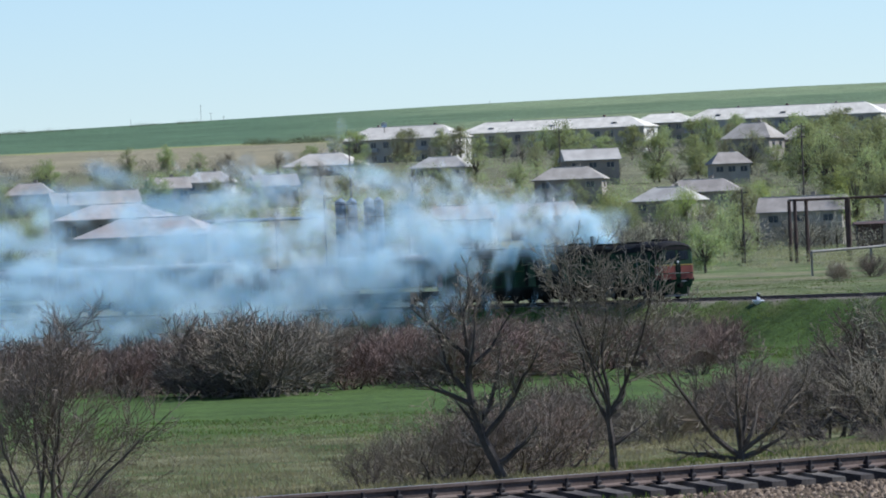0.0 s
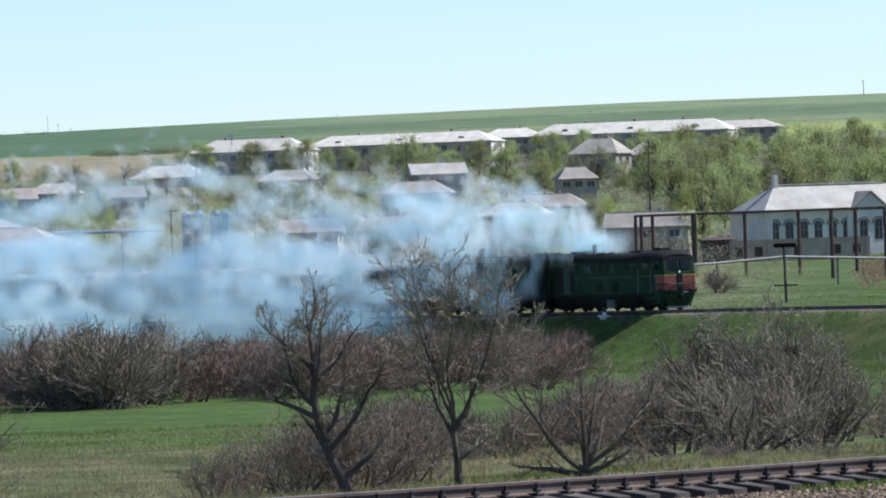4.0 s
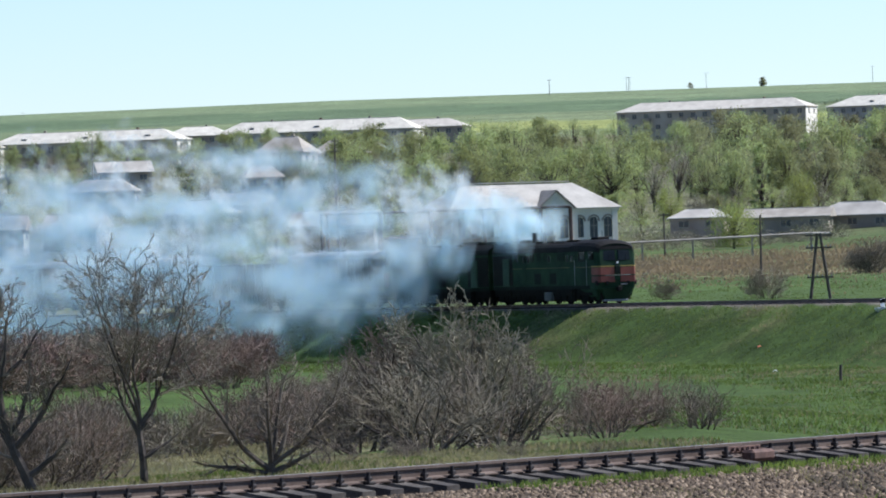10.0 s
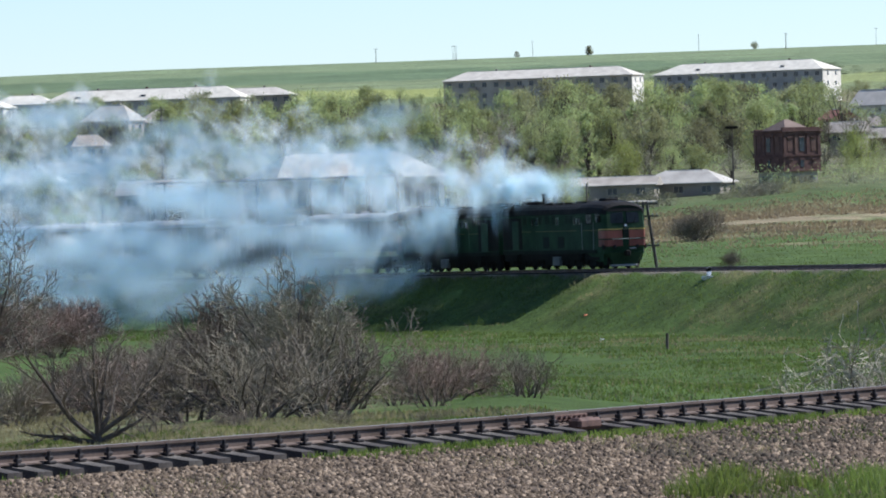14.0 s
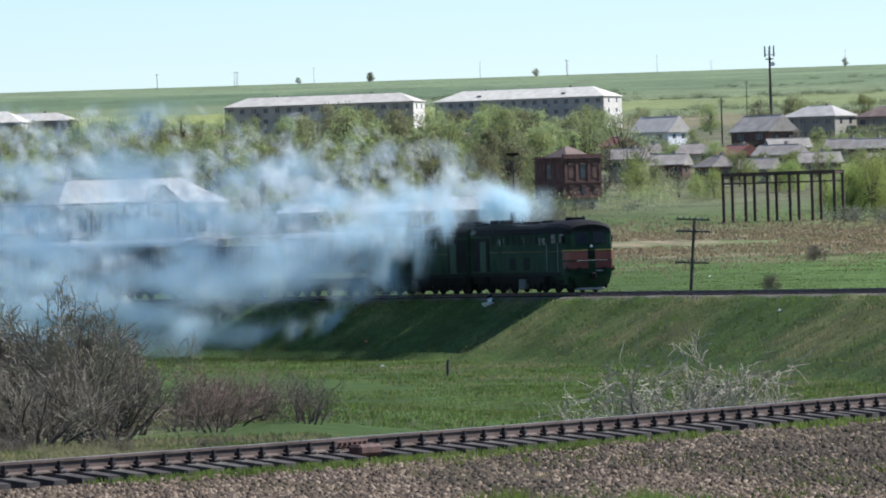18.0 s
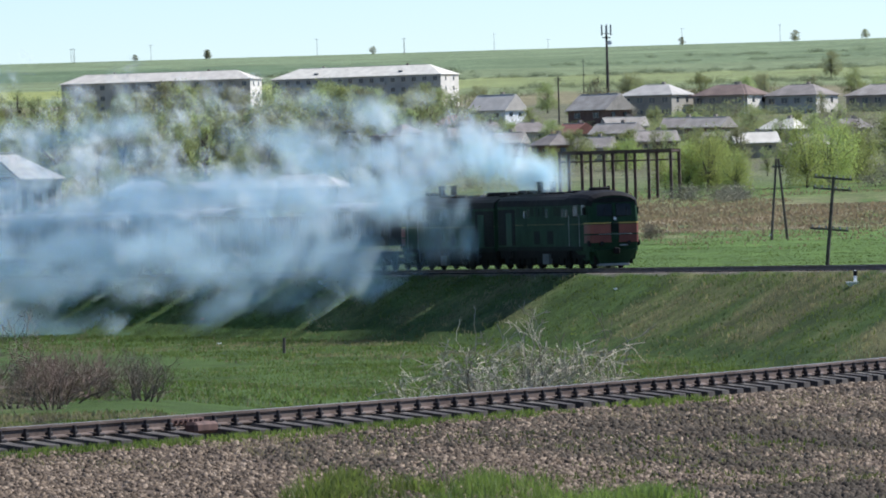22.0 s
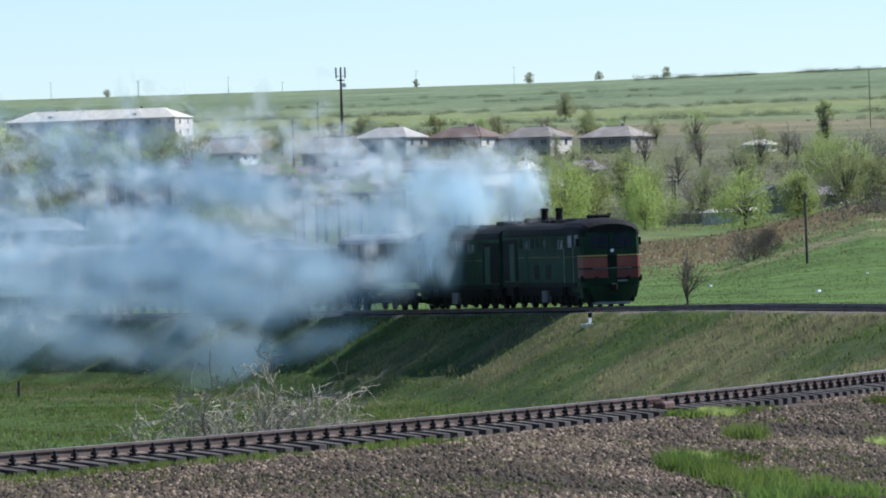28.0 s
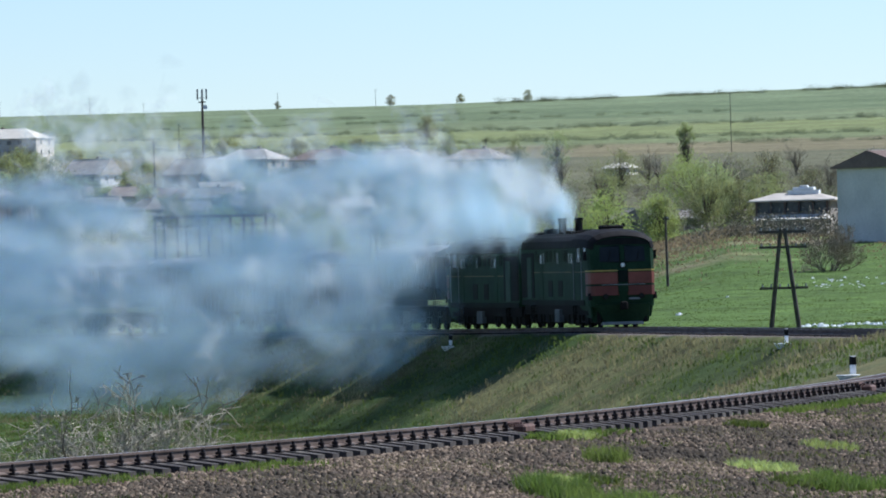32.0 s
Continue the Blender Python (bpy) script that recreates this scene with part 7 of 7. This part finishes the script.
def blades(name, x, y, g, h0, h1, per, material, label, width=0.012, spread=0.06, bend=0.35):
    """Tufts: thin bent blades, two faces each."""
    n = len(x)
    z = heights(x, y)[0]
    X0 = np.repeat(x, per) + g.normal(0, spread, n * per)
    Y0 = np.repeat(y, per) + g.normal(0, spread, n * per)
    Z0 = np.repeat(z, per) - 0.03
    m = n * per
    h = g.uniform(h0, h1, m)
    a = g.uniform(0, 6.283, m)
    w = width * g.uniform(0.6, 1.4, m)
    dx, dy = np.cos(a), np.sin(a)
    b = bend * h * g.uniform(0.2, 1.2, m)
    ta = g.uniform(0, 6.283, m)
    bx, by = b * np.cos(ta), b * np.sin(ta)
    P = np.stack([np.stack([X0 - dx * w, Y0 - dy * w, Z0], 1), np.stack([X0 + dx * w, Y0 + dy * w, Z0], 1),
                  np.stack([X0 + dx * w * 0.8 + bx * 0.35, Y0 + dy * w * 0.8 + by * 0.35, Z0 + h * 0.6], 1), np.stack([X0 - dx * w * 0.8 + bx * 0.35, Y0 - dy * w * 0.8 + by * 0.35, Z0 + h * 0.6], 1),
                  np.stack([X0 + bx, Y0 + by, Z0 + h], 1)], 1).reshape(-1, 3)
    f = np.array([(0, 1, 2), (0, 2, 3), (3, 2, 4)])
    faces = (f[None] + (np.arange(m) * 5)[:, None, None]).reshape(-1, 3)
    me = bpy.data.meshes.new(name)
    me.vertices.add(len(P))
    me.vertices.foreach_set("co", P.astype(np.float32).ravel())
    me.loops.add(faces.size)
    me.loops.foreach_set("vertex_index", faces.ravel().astype(np.int32))
    me.polygons.add(len(faces))
    me.polygons.foreach_set("loop_start", np.arange(0, faces.size, 3, dtype=np.int32))
    me.update()
    me.validate()
    return tagged(put_mesh(name, me, material), label, "grass", kind="stuff")


# weeds along the sleeper ends
x, y, s, o, g = scatter(5200, 18, 122, 0.55, 1.5, 8)
keep = np.array([noise.noise((v * 0.16, 1.7, 0)) + 0.25 * noise.noise((v * 0.9, 4.7, 0)) for v in s]) + g.uniform(-0.12, 0.12, len(s)) > -0.04
blades("weeds", x[keep], y[keep], g, 0.05, 0.15, 8, LUSH, "low green weeds along the sleeper ends", 0.010, 0.05)
# tufts on the gravel and green clumps
x, y, s, o, g = scatter(15000, 30, 122, 1.6, 18.0, 9)
keep = np.array([noise.noise((a * 0.22, c * 0.22, 5)) for a, c in zip(x, y)]) + 0.035 * (o - 7) + 0.02 * (np.degrees(np.arctan2(x, y)) - 10) + g.uniform(-0.1, 0.1, len(s)) > 0.12
blades("grass_tufts", x[keep], y[keep], g, 0.03, 0.12, 8, GRASS, "sparse green tufts on the gravel", 0.011, 0.07)
keep = np.array([noise.noise((a * 0.3, c * 0.3, 9)) for a, c in zip(x, y)]) + 0.03 * (np.degrees(np.arctan2(x, y)) - 9) > 0.12
blades("dry_tufts", x[keep], y[keep], g, 0.03, 0.13, 9, DRY, "sparse dry tufts on the gravel", 0.006, 0.11, 0.9)


def clump(b, el, r, n, h0, h1, seed):
    d = ray_ground(b, el, 62, 140)
    cx, cy = X(b, d)
    g = np.random.default_rng(seed)
    # a ragged patch of tussocks
    ta, tq = g.uniform(0, 6.283, 14), np.sqrt(g.uniform(0, 1, 14)) * r
    k = g.integers(0, 14, n)
    a, q = g.uniform(0, 6.283, n), np.abs(g.normal(0, 0.2, n)) * r
    blades("grass_clump", cx + tq[k] * np.cos(ta[k]) + q * np.cos(a), cy + 2.4 * tq[k] * np.sin(ta[k]) + 2 * q * np.sin(a), g, h0, h1, 16, LUSH, "lush green grass clump beside the gravel", 0.006, 0.07, 0.7)


for k, (b, el, r, n) in enumerate(((13.479, -2.196, 0.95, 260), (13.005, -2.086, 0.55, 110), (13.903, -2.327, 0.9, 200), (12.089, -1.620, 0.3, 60), (13.429, -1.806, 0.4, 70), (15.427, -2.077, 0.8, 160), (12.971, -2.045, 0.6, 90), (8.296, -2.606, 1.4, 260), (9.346, -2.630, 1.3, 260), (10.255, -2.602, 0.6, 110), (12.100, -1.620, 0.25, 50), (12.873, -2.027, 0.5, 80))):
    clump(b, el, r, n, 0.04, 0.3, 50 + k)

for k, (b, el, r, n) in enumerate(((12.96, -1.97, 0.35, 60), (13.3, -1.98, 0.3, 50), (14.72, -1.9, 0.45, 70), (15.1, -2.06, 0.5, 80), (13.15, -1.6, 0.3, 60), (12.9, -1.6, 0.25, 50), (12.12, -1.63, 0.16, 40), (14.6, -1.55, 0.3, 40), (15.3, -1.75, 0.4, 50))):
    d = ray_ground(b, el, 62, 140)
    g = np.random.default_rng(90 + k)
    a, q = g.uniform(0, 6.283, n), np.sqrt(g.uniform(0, 1, n)) * r
    blades("weed_patch", X(b, d)[0] + q * np.cos(a), X(b, d)[1] + 2.2 * q * np.sin(a), g, 0.03, 0.2, 14, LEAF_Y if k % 2 == 0 else GRASS, "broad-leaved yellowish weeds on the gravel" if k % 2 == 0 else "dark green weeds on the gravel", 0.014, 0.06, 0.9)
# dry and green grass behind the near line
x, y, s, o, g = scatter(46000, 14, 128, -26.0, -1.9, 12)
n1 = np.array([noise.noise((a * 0.12, c * 0.12, 2)) for a, c in zip(x, y)])
keep = n1 + g.uniform(-0.35, 0.35, len(x)) > -0.16
blades("dry_grass", x[keep], y[keep], g, 0.03, 0.15, 6, DRY, "dry straw-coloured grass behind the line", 0.008, 0.14, 0.7)
blades("green_grass", x[~keep], y[~keep], g, 0.03, 0.12, 6, GRASS, "fresh green grass behind the line", 0.009, 0.14, 0.6)
# the floor of the hollow
x, y, s, o, g = scatter(52000, 10, 140, -105.0, -24.0, 13)
k3 = (np.degrees(np.arctan2(x, y)) > -4.5) & (np.degrees(np.arctan2(x, y)) < 16.2) & (heights(x, y)[1] > 12)
x, y = x[k3], y[k3]
o = o[k3]
n1 = np.array([noise.noise((a * 0.05, c * 0.05, 0)) for a, c in zip(x, y)]) * -1.0 + g.uniform(-0.25, 0.25, len(x)) + 0.35 * np.clip((o + 55) / 30, -1, 1) + 0.5 * (np.degrees(np.arctan2(x, y)) < -0.4) * (np.hypot(x, y) < 162)
blades("hollow_grass", x[n1 < 0.42], y[n1 < 0.42], g, 0.03, 0.13, 6, GRASS, "green meadow grass in the hollow", 0.018, 0.25, 0.6)
blades("hollow_dry_grass", x[n1 >= 0.42], y[n1 >= 0.42], g, 0.05, 0.2, 5, DRY, "dry patches in the hollow's meadow", 0.016, 0.25, 0.6)
# tall dry grass and weeds over the hollow's straw
g = np.random.default_rng(23)
bb, dd = g.uniform(-4.4, 11.5, 34000), g.uniform(205, 345, 34000)
x, y = dd * np.sin(np.radians(bb)), dd * np.cos(np.radians(bb))
n1 = np.array([noise.noise((a * 0.05, c * 0.05, 0)) * 50 + noise.noise((a * 0.3, c * 0.3, 7)) * 26 for a, c in zip(x, y)])
near = (dd + n1 + g.uniform(-25, 25, len(x)) < 300) & (bb < 4.8 + g.uniform(-0.6, 0.6, len(x))) | (g.random(len(x)) < 0.1)
open_ground = heights(x, y)[1] > 11
x, y, near = x[open_ground], y[open_ground], near[open_ground]
blades("straw_grass", x[near], y[near], g, 0.04, 0.22, 7, DRY, "tall dry grass on the floor of the hollow", 0.012, 0.5, 0.8)
blades("young_grass", x[~near], y[~near], g, 0.04, 0.16, 5, GRASS, "green meadow grass on the floor of the hollow", 0.02, 0.3, 0.6)
# the train's bank and the meadow
g = np.random.default_rng(21)
ss, oo = g.uniform(-310, 120, 36000), 2.6 + 26 * g.random(30000) ** 1.5
q = [line_far(float(v)) for v in ss]
x = np.array([p.x + h.y * o for (p, h), o in zip(q, oo)])
y = np.array([p.y - h.x * o for (p, h), o in zip(q, oo)])
n1 = np.array([noise.noise((a * 0.05, c * 0.05, 0)) + noise.noise((a * 0.3, c * 0.3, 7)) for a, c in zip(x, y)])
drypart = n1 + 0.05 * (np.degrees(np.arctan2(x, y)) - 12) + g.uniform(-0.3, 0.3, len(x)) > 0.12
blades("bank_grass", x[~drypart], y[~drypart], g, 0.06, 0.2, 5, GRASS, "green grass on the railway bank", 0.024, 0.35, 0.6)
blades("bank_dry_grass", x[drypart], y[drypart], g, 0.07, 0.26, 5, DRY, "dry grass on the railway bank", 0.022, 0.35, 0.6)
# reeds behind the train
bb, dd = g.uniform(4.8, 16.2, 24000), g.normal(745, 60, 24000)
x, y = dd * np.sin(np.radians(bb)), dd * np.cos(np.radians(bb))
n1 = np.array([noise.noise((a * 0.02, c * 0.02, 4)) for a, c in zip(x, y)])
x, y = x[n1 > -0.3], y[n1 > -0.3]
blades("reeds", x, y, g, 0.1, 0.32, 4, REED, "dead brown reeds in a belt before the village", 0.07, 0.5, 0.35)
bb, dd = g.uniform(1.5, 16.2, 44000), g.uniform(380, 650, 44000)
x, y = dd * np.sin(np.radians(bb)), dd * np.cos(np.radians(bb))
sf = heights(x, y)[1]
k2 = sf < -5
blades("meadow_grass", x[k2], y[k2], g, 0.02, 0.09, 4, GRASS, "short green grass behind the train's line", 0.04, 0.4, 0.5)


motions()
